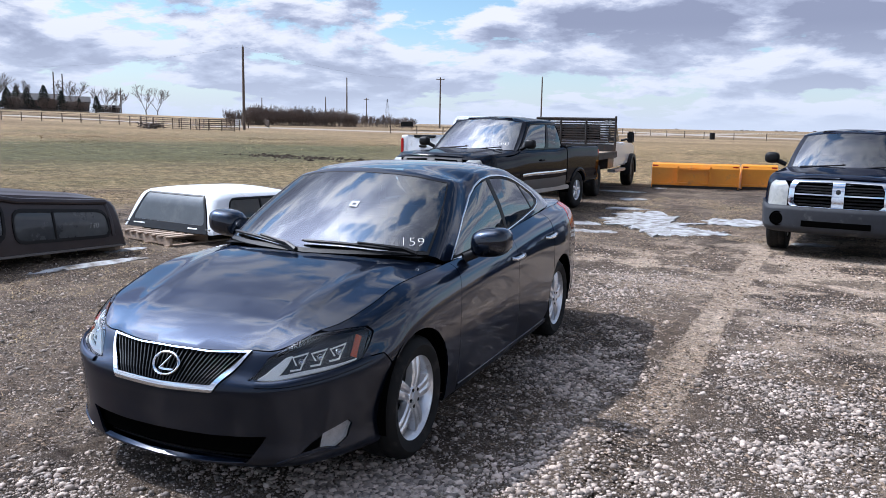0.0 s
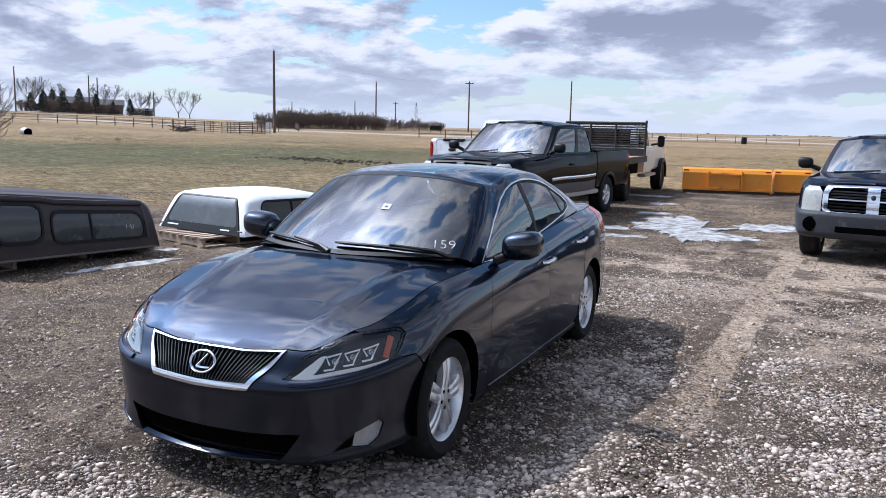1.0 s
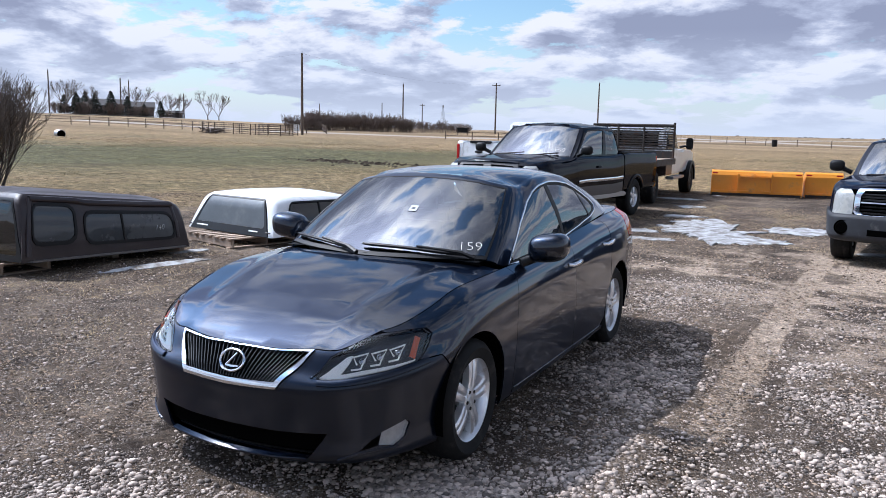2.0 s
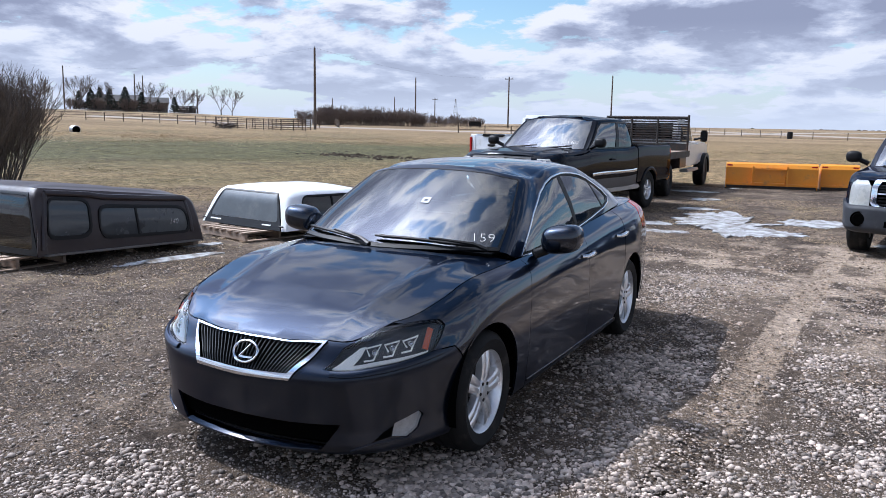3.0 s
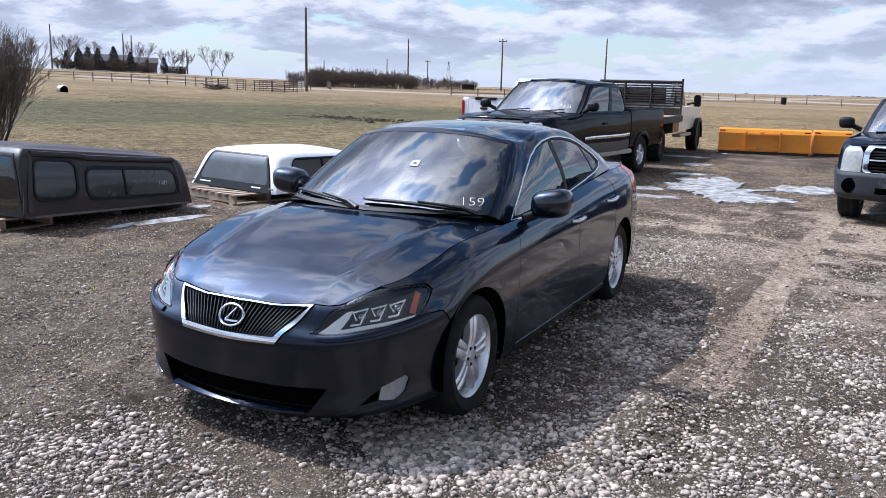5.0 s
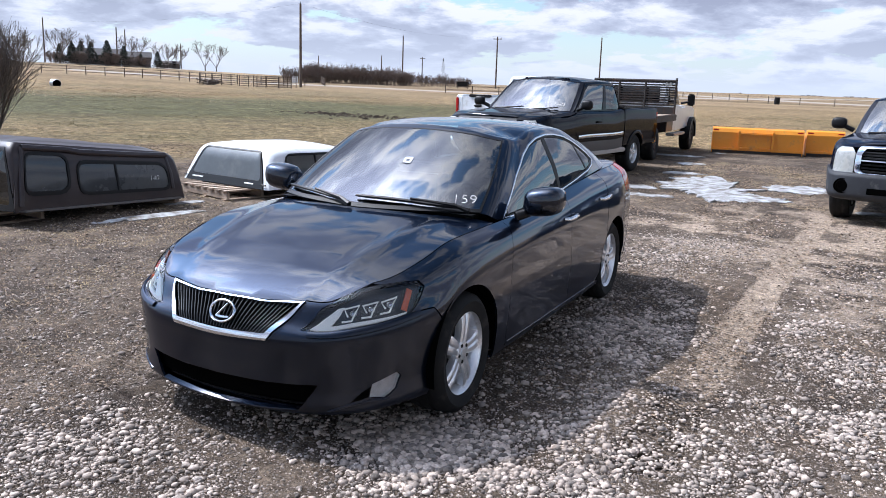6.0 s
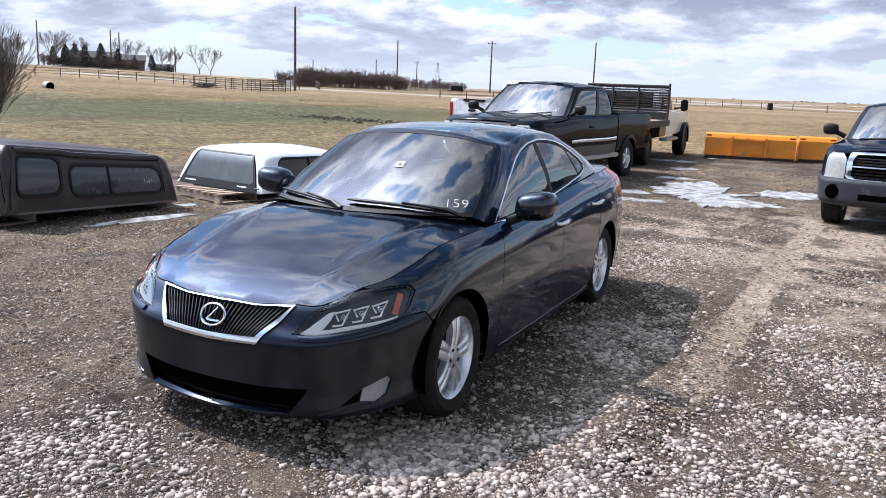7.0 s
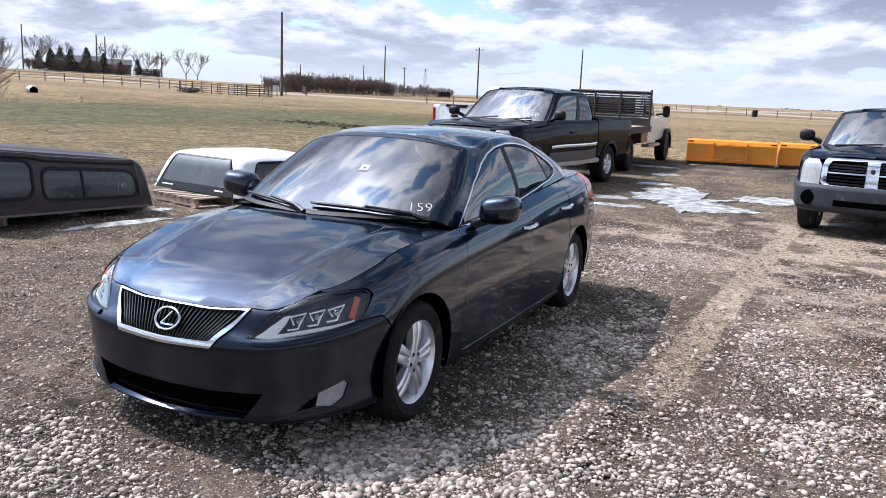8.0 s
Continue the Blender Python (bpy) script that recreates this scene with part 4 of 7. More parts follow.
    panel("screen_frame", [[(-scr - .045, 0), (0, -.02), (scr + .045, 0), (scr + .03, 3.98)] + [(x, 3.98) for x in np.linspace(scr, -scr, 10)] + [(-scr - .03, 3.98)]], top, paint, car, holes=[screen], step=.08, gap=0)
    a0, a1 = kc[3] + .02, kc[6] + .03
    sB = a0 + (a1 - a0) * .60
    w1 = [(a0 + .02, .2), (a0 + .06, 2.2), (a0 + .14, 2.62), (sB - .05, 2.66), (sB - .05, .2)]
    w2 = [(sB + .06, .2), (sB + .06, 2.66), (a1 - .10, 2.62), (a1 - .02, 2.3), (a1 - .02, .2)]
    sidep = [(scr + .045, 0), (scr + .03, 3.98)] + [(s, 3.98) for s in np.linspace(scr + .1, kc[-1] - .65, 12)] + [(kc[7] + .10, 0)]
    panels("cab_side", sidep, top, paint, car, holes=[w1, w2], step=.08, gap=0)
    panels("front_window", w1, top, M["side_glass"], car, step=.1, flange=0, push=-.008)
    panels("rear_window", w2, top, M["tint_glass"], car, step=.1, flange=0, push=-.008)
    panel("cab_back", [[(kc[7] + .12, 0), (kc[7] + .12, 3.98), (top.length, 3.98), (top.length, 0)]], top, paint, car, step=.1, gap=0, flange=0)
    panel("cab_back", [flip([(kc[7] + .12, 0), (kc[7] + .12, 3.98), (top.length, 3.98), (top.length, 0)])], top, paint, car, step=.1, gap=0, flange=0)
    rf, e3 = height_field(top, [(y1 - .1, roof + .055), (y1 + .25, roof + .085), ((y1 + y2) / 2, roof + .09), (y2, roof + .06)], [(top.length * i / 120, 3.98) for i in range(121)])
    rim3 = [(p.x, p.y) for p in e3] + [(-p.x, p.y) for p in e3[::-1] if p.x > .004]
    panel("roof", [rim3], rf, paint, car, step=.12, gap=0, vscale=1.0)
    for x0, x1 in ((.55, .05), (-.05, -.6)):
        part("wiper", tube([top(x0 + (x1 - x0) * f, .12 + .25 * (1 - f)) + Vector((0, -.03, .015)) for f in np.linspace(0, 1, 6)], .012, 6), M["dark"], car)
    part("dashboard", bbox(-hw + .2, hw - .2, y0 + .02, y0 + .35, 1.0 + lift, 1.14 + lift, .04), M["seat"], car)
    for x in (.42, -.42):
        bm = bbox(x - .25, x + .25, y1 + .35, y1 + .52, .75 + lift, 1.34 + lift, .06)
        bbox(x - .12, x + .12, y1 + .38, y1 + .48, 1.35 + lift, 1.53 + lift, .04, bm)
        part("front_seat", bm, M["seat"], car)
    part("steering_wheel", tube([(.42 + .18 * math.cos(a), y0 + .48 + .05 * math.sin(a), 1.14 + lift + .17 * math.sin(a)) for a in np.linspace(0, 2 * math.pi, 21)], .015, 6), M["dark"], car)
    # bed
    part("bed_floor", bbox(-hw + .1, hw - .1, y3 + .06, tail - .03, .70 + lift, .76 + lift), M["dark"], car)
    part("bed_front", bbox(-hw + .08, hw - .08, y3 + .03, y3 + .08, .60 + lift, 1.22 + lift, .01), paint, car)
    part("tailgate", bbox(-hw + .09, hw - .09, tail - .06, tail - .01, .60 + lift, 1.22 + lift, .015), paint, car)
    for sg in (1, -1):
        part("bed_wall", bbox(min(sg * (hw - .16), sg * (hw - .085)), max(sg * (hw - .16), sg * (hw - .085)), y3 + .06, tail - .05, .7 + lift, 1.215 + lift, .01), M["dark"], car)
        part("bed_rail", bbox(min(sg * (hw - .16), sg * (hw - .05)), max(sg * (hw - .16), sg * (hw - .05)), y3 + .05, tail - .06, 1.21 + lift, 1.245 + lift, .012), M["dark"], car)
        part("tail_light", bbox(min(sg * (hw - .13), sg * (hw - .005)), max(sg * (hw - .13), sg * (hw - .005)), tail - .10, tail + .01, .78 + lift, 1.16 + lift, .02), M["red"], car)
    part("rear_bumper", bbox(-hw + .06, hw - .06, tail + .02, tail + .16, .44 + lift, .62 + lift, .03), M["chrome"], car)
    if number:
        p = top(scr - .22, .55)
        a, b = (top(scr - .18, .55) - top(scr - .26, .55)).normalized(), (top(scr - .22, .8) - top(scr - .22, .3)).normalized()
        n = a.cross(b).normalized()
        mm = Matrix((a, n.cross(a), n)).transposed().to_4x4()
        mm.translation = p + n * .006
        writing("lot_number", number, .15, mm, M["white_mark"], car)
    return car


M["moulding"] = mat("side_moulding", (.05, .05, .055), .4, .2, .1, 6)
M["sill"] = mat("brushed_step", (.42, .43, .45), .35, .8, .1, 9)
M["lamp_lens"] = mat("weathered_lamp_lens", (.33, .335, .32), .25, 0, .1, 14, coat=.6, dirt=(.40, .38, .33), dirt_amount=.3, dirt_scale=6)

blue_pickup = pickup("pickup_truck", "dark blue pickup with grey bumper and chrome crossbar grille", pose(3.30, 7.75, 0, 0, 0, -8), hw=.98, lift=.0, paint=M["blue_paint"], bumper=M["trim"], roof=1.665, number="")
black_pickup = pickup("pickup_truck", "dusty black extended-cab pickup with marker number on screen", pose(-2.97, 8.64, 0, 0, 0, -7.5), hw=1.0, nose=.95, base=3.53, tail=4.72, lift=.09, paint=M["black_paint"], bumper=M["chrome"], roof=1.80, cab=(.62, 1.28, 2.70, 2.82), style="plain", wheel_r=.39, number="160", rim_r=.225)

# ---------- terrain ----------
EYE_X, EYE_Y = 2.5, -5.0
RISE_R, RISE_Z = (0, 40, 75, 125, 150, 210, 400, 3000), (0, 0, .4, 1.0, 1.5, 3.0, 3.3, 9.0)
RISE_A, RISE_K = (-40, 0, 15, 25, 33, 40, 47, 60, 120), (.4, .35, .42, .55, .72, .8, 1.12, 1.2, .6)


def ground_z(x, y):
    """The prairie: level round the yard, rising gently with distance, most of all towards the farm."""
    dx, dy = x - EYE_X, y - EYE_Y
    r = math.hypot(dx, dy)
    a = math.degrees(math.atan2(-dx, dy))
    z = float(np.interp(r, RISE_R, RISE_Z) * np.interp(a, RISE_A, RISE_K)) if dy > -200 else 0.0
    return z


def polyline_gap(x, y, line):
    best, along = 9.9, 0.0
    run = 0.0
    for (ax, ay), (bx, by) in zip(line, line[1:]):
        dx, dy = bx - ax, by - ay
        L = math.hypot(dx, dy)
        t = min(max(((x - ax) * dx + (y - ay) * dy) / (L * L), 0), 1)
        ex, ey = x - ax - t * dx, y - ay - t * dy
        d = math.hypot(ex, ey)
        if d < abs(best):
            best, along = math.copysign(d, dx * ey - dy * ex), run + t * L
        run += L
    return best, along


TRACK_RIGHT = [(2.28, 7.6), (2.22, 6.5), (2.10, 4.6), (2.0, 2.6), (1.93, 1.2), (1.87, -.3), (1.80, -1.5)]
TRACK_LEFT = [(-2.1, 2.4), (-2.02, 1.2), (-1.86, .1), (-1.62, -.6), (-1.36, -1.25), (-1.1, -1.7), (-.92, -1.98)]
TRACK_INNER = [(-.56, -2.15), (-.76, -1.64), (-.93, -1.14), (-.97, -.7), (-1.0, .2), (-.98, 1.2)]
RUTS = [[(.75, 5.0), (.72, 8.0), (-.3, 12.0)], [(-.9, 5.0), (-1.4, 9.5), (-2.2, 13.0)], [(3.4, 6.0), (3.3, 3.0), (3.1, -.5)]]


def gravel_amount(x, y):
    """How thick the loose pale stones lie, 0 to 1."""
    n = noise.fractal(Vector((x * .9 + 3, y * .9, 1.3)), .8, 2.1, 4) * .5 + .5
    n2 = noise.fractal(Vector((x * 2.4, y * 2.4, 7.7)), .7, 2.1, 3) * .5 + .5

    def spot(cx, cy, rx, ry):
        return math.exp(-((x - cx) / rx) ** 2 - ((y - cy) / ry) ** 2)
    a = max(.52 * spot(1.55, -.5, .6, 1.3), .52 * spot(1.0, -1.85, .95, .42), .62 * spot(2.35, -.9, .8, 1.2), .5 * spot(1.2, .9, .5, 1.0), .5 * spot(2.5, 1.6, .55, 1.5),
            .18 * spot(-.4, -2.75, .9, .28), .38 * spot(1.0, -2.9, 2.2, .6), .30 * spot(3.4, .2, 1.5, 2.5), .30 * spot(.9, 3.4, .9, 1.2), .05 * spot(-2.2, -1.2, 1.6, 1.3))
    clump = min(max((n2 - .34) / .26, 0), 1)
    patch = min(max((n - .25) / .45, 0), 1.25)
    return min(max((a * 1.15 + .018) * (.25 + .85 * patch) * (.25 + .95 * clump), 0), 1)


def graded(lo, hi, fine0, fine1, step, far):
    out = list(np.arange(fine0, fine1 + 1e-6, step))
    g, p = step, fine1
    while p < hi:
        g = min(g * 1.17, far)
        p += g
        out.append(p)
    g, p = step, fine0
    while p > lo:
        g = min(g * 1.17, far)
        p -= g
        out.insert(0, p)
    return out


def build_ground():
    xs, ys = graded(-3200, 3200, -3.0, 4.4, .045, 260), graded(-900, 3600, -3.6, 6.0, .045, 260)
    V, T, G, B = [], [], [], []
    LUG, ALONG, ACROSS = [], [], []
    for y in ys:
        for x in xs:
            z = ground_z(x, y)
            near = abs(x) < 30 and -12 < y < 40
            track = lug = along = across = 0.0
            if near:
                z += .018 * noise.fractal(Vector((x * .9, y * .9, 0)), 1.0, 2.0, 3)
                if abs(x) < 9 and y < 14:
                    z += .010 * noise.noise(Vector((x * 7, y * 7, 2)))
                    d, s = polyline_gap(x, y, TRACK_RIGHT)
                    if abs(d) < .45:
                        e = math.exp(-(d / .14) ** 6)
                        track = e * min(max((y + 1.0) / 1.1, .15), 1) * min(1, .80 + .45 * (noise.noise(Vector((x * 2.2, y * 1.2, 5))) + .4))
                        lug, along, across = e * min(max((2.2 - y) / 1.5, .15), 1), s, d
                        z -= e * .016
                        z += .005 * math.exp(-((abs(d) - .24) / .06) ** 2)
                    d, s = polyline_gap(x, y, TRACK_LEFT)
                    if abs(d) < .45:
                        e = math.exp(-(d / .13) ** 4)
                        track = max(track, e * .62 * min(max(1.2 - .45 * abs(y + .6), .3), 1))
                        lug, along, across = e, s, d
                        z += -e * .024 + .022 * math.exp(-((d - .19) / .05) ** 2)
                    d, s = polyline_gap(x, y, TRACK_INNER)
                    if abs(d) < .3:
                        e = math.exp(-(d / .12) ** 4) * min(max((y + 2.1) / .5, 0), 1)
                        track = max(track, e * .60)
                        if e > lug:
                            lug, along, across = e, s, d
                        z -= e * .012
                    for line in RUTS:
                        d, s = polyline_gap(x, y, line)
                        if abs(d) < .5:
                            e = math.exp(-(d / .15) ** 2)
                            z -= e * .015
                            track = max(track, e * .3)
                    dust = math.exp(-((x - 3.2) / 3.2) ** 2 - ((y - 5.4) / 5.4) ** 4) + .5 * math.exp(-((x - .3) / 1.6) ** 2 - ((y - 5.6) / 1.6) ** 2)
                    track = max(track, dust * min(max(.46 + .75 * noise.fractal(Vector((x * .9, y * 1.1, 9)), .7, 2, 5), 0), .62))
                if y > 20 and x < -8:                         # a rough lip of turned soil
                    d, s = polyline_gap(x, y, [(-24, 30.5), (-19, 28.2), (-14, 27.6), (-10, 27.8)])
                    z += .22 * math.exp(-(d / .5) ** 2) * max(0, .6 + noise.fractal(Vector((x * .8, y * .8, 3)), .7, 2, 4))
            V.append((x, y, z))
            T.append(track)
            LUG.append(lug), ALONG.append(along), ACROSS.append(across)
            G.append(gravel_amount(x, y) if near else 0.0)
            # grass: left of the yard and beyond it
            edge = -8.2 - .10 * (y - 2)
            wob = 1.6 * noise.fractal(Vector((x * .22, y * .22, 4)), 1, 2, 4) if near else 0
            g1 = 1 / (1 + math.exp(min(max((x - edge + wob) * 1.4, -30), 30)))
            g2 = 1 / (1 + math.exp(min(max((20.5 + wob * 1.5 - y + .12 * x) * .9, -30), 30)))
            B.append(max(g1 * min(max((y + 6) / 7, 0), 1), g2))
    nx, ny = len(xs), len(ys)
    F = [(j * nx + i, j * nx + i + 1, (j + 1) * nx + i + 1, (j + 1) * nx + i) for j in range(ny - 1) for i in range(nx - 1)]
    me = bpy.data.meshes.new("ground")
    me.from_pydata(V, [], F)
    for nm, data in (("track", T), ("loose", G), ("grass", B), ("lug", LUG), ("along", ALONG), ("across", ACROSS)):
        me.attributes.new(nm, "FLOAT", "POINT").data.foreach_set("value", data)
    me.materials.append(ground_material())
    me.shade_smooth()
    ob = new("ground", me)
    return tagged(ob, "brown dirt yard with loose pale gravel running into dry grass", "ground", kind="structure")


def ground_material():
    m = bpy.data.materials.new("dirt_gravel_and_grass")
    m.use_nodes = True
    n, l = m.node_tree.nodes, m.node_tree.links
    p = n["Principled BSDF"]
    p.inputs["Roughness"].default_value, p.inputs["Specular IOR Level"].default_value = .95, .15
    pos = n.new("ShaderNodeNewGeometry").outputs["Position"]

    def tex(sc, detail=8, rg=.6, stretch=None):
        v = pos
        if stretch:
            mp = n.new("ShaderNodeMapping")
            mp.inputs["Scale"].default_value = stretch
            l.new(pos, mp.inputs[0])
            v = mp.outputs[0]
        t = n.new("ShaderNodeTexNoise")
        t.inputs["Scale"].default_value, t.inputs["Detail"].default_value, t.inputs["Roughness"].default_value = sc, detail, rg
        l.new(v, t.inputs["Vector"])
        return t.outputs[0]

    def ramp(f, *stops):
        r = n.new("ShaderNodeValToRGB")
        e = r.color_ramp.elements
        e[0].position, e[0].color = stops[0][0], (*stops[0][1], 1)
        e[1].position, e[1].color = stops[-1][0], (*stops[-1][1], 1)
        for q, c in stops[1:-1]:
            e.new(q).color = (*c, 1)
        l.new(f, r.inputs[0])
        return r.outputs[0]

    def mix(f, a, b):
        x = n.new("ShaderNodeMix")
        x.data_type = "RGBA"
        for i, q in ((0, f), (6, a), (7, b)):
            if isinstance(q, tuple):
                x.inputs[i].default_value = (*q, 1)
            elif isinstance(q, float):
                x.inputs[i].default_value = q
            else:
                l.new(q, x.inputs[i])
        return x.outputs[2]

    def calc(op, a, b, clamp=True):
        x = n.new("ShaderNodeMath")
        x.operation, x.use_clamp = op, clamp
        for i, q in enumerate((a, b)):
            if isinstance(q, float):
                x.inputs[i].default_value = q
            else:
                l.new(q, x.inputs[i])
        return x.outputs[0]

    def attr(nm):
        a = n.new("ShaderNodeAttribute")
        a.attribute_name = nm
        return a.outputs["Fac"]
    track, loose, grass = attr("track"), attr("loose"), attr("grass")
    dirt = ramp(tex(.9, 9, .65), (.36, (.042, .031, .024)), (.50, (.116, .088, .066)), (.64, (.225, .176, .134)))
    dirt = mix(calc("MULTIPLY", ramp(tex(26, 5, .6), (.42, (0, 0, 0)), (.62, (1, 1, 1))), .5), dirt, (.050, .042, .035))
    dirt = mix(calc("MULTIPLY", loose, .75), dirt, (.048, .038, .031))     # damp fines, and the shade between the stones put into the dirt colour
    # small stones bedded in the dirt
    vor = n.new("ShaderNodeTexVoronoi")
    vor.inputs["Scale"].default_value = 46
    l.new(pos, vor.inputs["Vector"])
    vor2 = n.new("ShaderNodeTexVoronoi")
    vor2.inputs["Scale"].default_value = 95
    l.new(pos, vor2.inputs["Vector"])
    chip = ramp(vor.outputs["Distance"], (.20, (1, 1, 1)), (.34, (0, 0, 0)))
    chip2 = ramp(vor2.outputs["Distance"], (.20, (1, 1, 1)), (.36, (0, 0, 0)))
    pick = ramp(tex(38, 2, .5), (.50, (0, 0, 0)), (.58, (1, 1, 1)))
    some = calc("MULTIPLY", calc("MAXIMUM", calc("MULTIPLY", chip, pick), calc("MULTIPLY", chip2, .8)), calc("ADD", calc("MULTIPLY", loose, 1.3), calc("MULTIPLY", ramp(tex(.7, 6, .6), (.40, (0, 0, 0)), (.60, (1, 1, 1))), .85)))
    stone_c = mix(vor.outputs["Color"], (.19, .155, .13), (.52, .455, .41))
    yard = mix(some, dirt, stone_c)
    dry = ramp(calc("ADD", track, calc("MULTIPLY", calc("SUBTRACT", tex(2.6, 11, .78), .5, False), .9, False), False), (.34, (0, 0, 0)), (.58, (.98, .98, .98)))
    yard = mix(calc("MULTIPLY", dry, ramp(track, (.04, (0, 0, 0)), (.30, (1, 1, 1)))), yard, ramp(tex(7, 5), (.3, (.29, .23, .178)), (.7, (.41, .33, .26))))
    # dry grass: straw and dull green in broad drifts
    straw = ramp(tex(5, 8, .7, (1, 1, 1)), (.38, (.090, .061, .032)), (.50, (.240, .172, .094)), (.62, (.43, .325, .190)))
    green = ramp(tex(4, 8, .7), (.38, (.034, .038, .018)), (.50, (.082, .086, .042)), (.62, (.165, .158, .085)))
    sp = n.new("ShaderNodeSeparateXYZ")
    l.new(pos, sp.inputs[0])
    reach = calc("ADD", calc("SUBTRACT", calc("MULTIPLY", sp.outputs[1], .8, False), calc("MULTIPLY", sp.outputs[0], .6, False), False), calc("MULTIPLY", tex(.06, 4, .6), 18.0, False), False)

    def rise(f, a, b):
        q = n.new("ShaderNodeMapRange")
        q.inputs[1].default_value, q.inputs[2].default_value = a, b
        l.new(f, q.inputs[0])
        return q.outputs[0]
    west = rise(calc("ADD", sp.outputs[0], calc("MULTIPLY", sp.outputs[1], .25, False), False), 4.0, -12.0)
    meadow = calc("MULTIPLY", calc("MULTIPLY", rise(reach, 28, 40), rise(reach, 70, 58)), west)
    band = calc("MAXIMUM", calc("MULTIPLY", meadow, .9), calc("MULTIPLY", ramp(tex(.055, 5, .6, (1, .55, 1)), (.50, (0, 0, 0)), (.66, (1, 1, 1))), .5))
    turf = mix(band, straw, green)
    shade = ramp(tex(1.3, 12, .85), (.36, (.34, .34, .33)), (.5, (.80, .80, .78)), (.64, (1.5, 1.44, 1.34)))
    both_ = n.new("ShaderNodeMix")
    both_.data_type, both_.blend_type = "RGBA", "MULTIPLY"
    both_.inputs[0].default_value = 1.0
    l.new(turf, both_.inputs[6])
    l.new(shade, both_.inputs[7])
    turf = both_.outputs[2]
    turf = mix(ramp(tex(.35, 7, .65), (.58, (0, 0, 0)), (.72, (1, 1, 1))), turf, (.055, .043, .032))
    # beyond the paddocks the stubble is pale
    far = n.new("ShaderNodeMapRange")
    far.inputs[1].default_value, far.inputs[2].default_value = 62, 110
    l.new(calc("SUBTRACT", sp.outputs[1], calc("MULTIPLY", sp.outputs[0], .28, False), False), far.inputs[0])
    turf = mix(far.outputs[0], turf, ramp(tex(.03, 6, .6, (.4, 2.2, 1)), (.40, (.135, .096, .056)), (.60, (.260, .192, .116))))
    edge = ramp(calc("ADD", grass, calc("MULTIPLY", calc("SUBTRACT", tex(2.2, 8, .7), .5, False), .9, False)), (.38, (0, 0, 0)), (.66, (1, 1, 1)))
    worn = n.new("ShaderNodeMix")
    worn.data_type, worn.blend_type = "RGBA", "MULTIPLY"
    worn.inputs[0].default_value = 1.0
    l.new(mix(edge, yard, turf), worn.inputs[6])
    l.new(ramp(tex(13, 10, .80), (.36, (.50, .48, .46)), (.5, (1, 1, 1)), (.64, (1.6, 1.54, 1.46))), worn.inputs[7])
    fine = n.new("ShaderNodeMix")
    fine.data_type, fine.blend_type = "RGBA", "MULTIPLY"
    fine.inputs[0].default_value = 1.0
    l.new(worn.outputs[2], fine.inputs[6])
    l.new(ramp(tex(58, 6, .75), (.38, (.52, .50, .48)), (.5, (1, 1, 1)), (.62, (1.5, 1.46, 1.4))), fine.inputs[7])
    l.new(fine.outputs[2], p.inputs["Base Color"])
    # rows of tread blocks pressed into the tracks, slanting both ways from the middle
    skew = calc("MULTIPLY", calc("ABSOLUTE", attr("across"), 0.0, False), 52.0, False)
    rows = calc("SINE", calc("ADD", calc("MULTIPLY", attr("along"), 118.0, False), skew, False), 0.0, False)
    block = calc("MULTIPLY", calc("SINE", calc("MULTIPLY", attr("across"), 88.0, False), 0.0, False), .5, False)
    tread = calc("MULTIPLY", attr("lug"), calc("ADD", rows, block, False), False)
    hgt = calc("ADD", calc("MULTIPLY", some, .9, False), calc("MULTIPLY", tex(42, 8, .75), 1.3, False), False)
    hgt = calc("ADD", hgt, calc("MULTIPLY", tread, .55, False), False)
    bp = n.new("ShaderNodeBump")
    bp.inputs["Strength"].default_value, bp.inputs["Distance"].default_value = 1.0, .02
    l.new(hgt, bp.inputs["Height"])
    l.new(bp.outputs[0], p.inputs["Normal"])
    return m


ground = build_ground()


def pebble(rng, r, fine=True):
    own = bmesh.new()
    if fine:
        bmesh.ops.create_icosphere(own, subdivisions=1, radius=1)
    else:
        bmesh.ops.create_cone(own, cap_ends=True, cap_tris=True, segments=5, radius1=1.05, radius2=.55, depth=1.3)
    sx, sy, sz = rng.uniform(.75, 1.35), rng.uniform(.7, 1.1), rng.uniform(.42, .75)
    V = []
    for v in own.verts:
        k = rng.uniform(.72, 1.15)
        V.append((v.co.x * sx * k * r, v.co.y * sy * k * r, v.co.z * sz * k * r))
    bmesh.ops.triangulate(own, faces=own.faces[:])
    F = [tuple(v.index for v in f.verts) for f in own.faces]
    own.free()
    return V, F


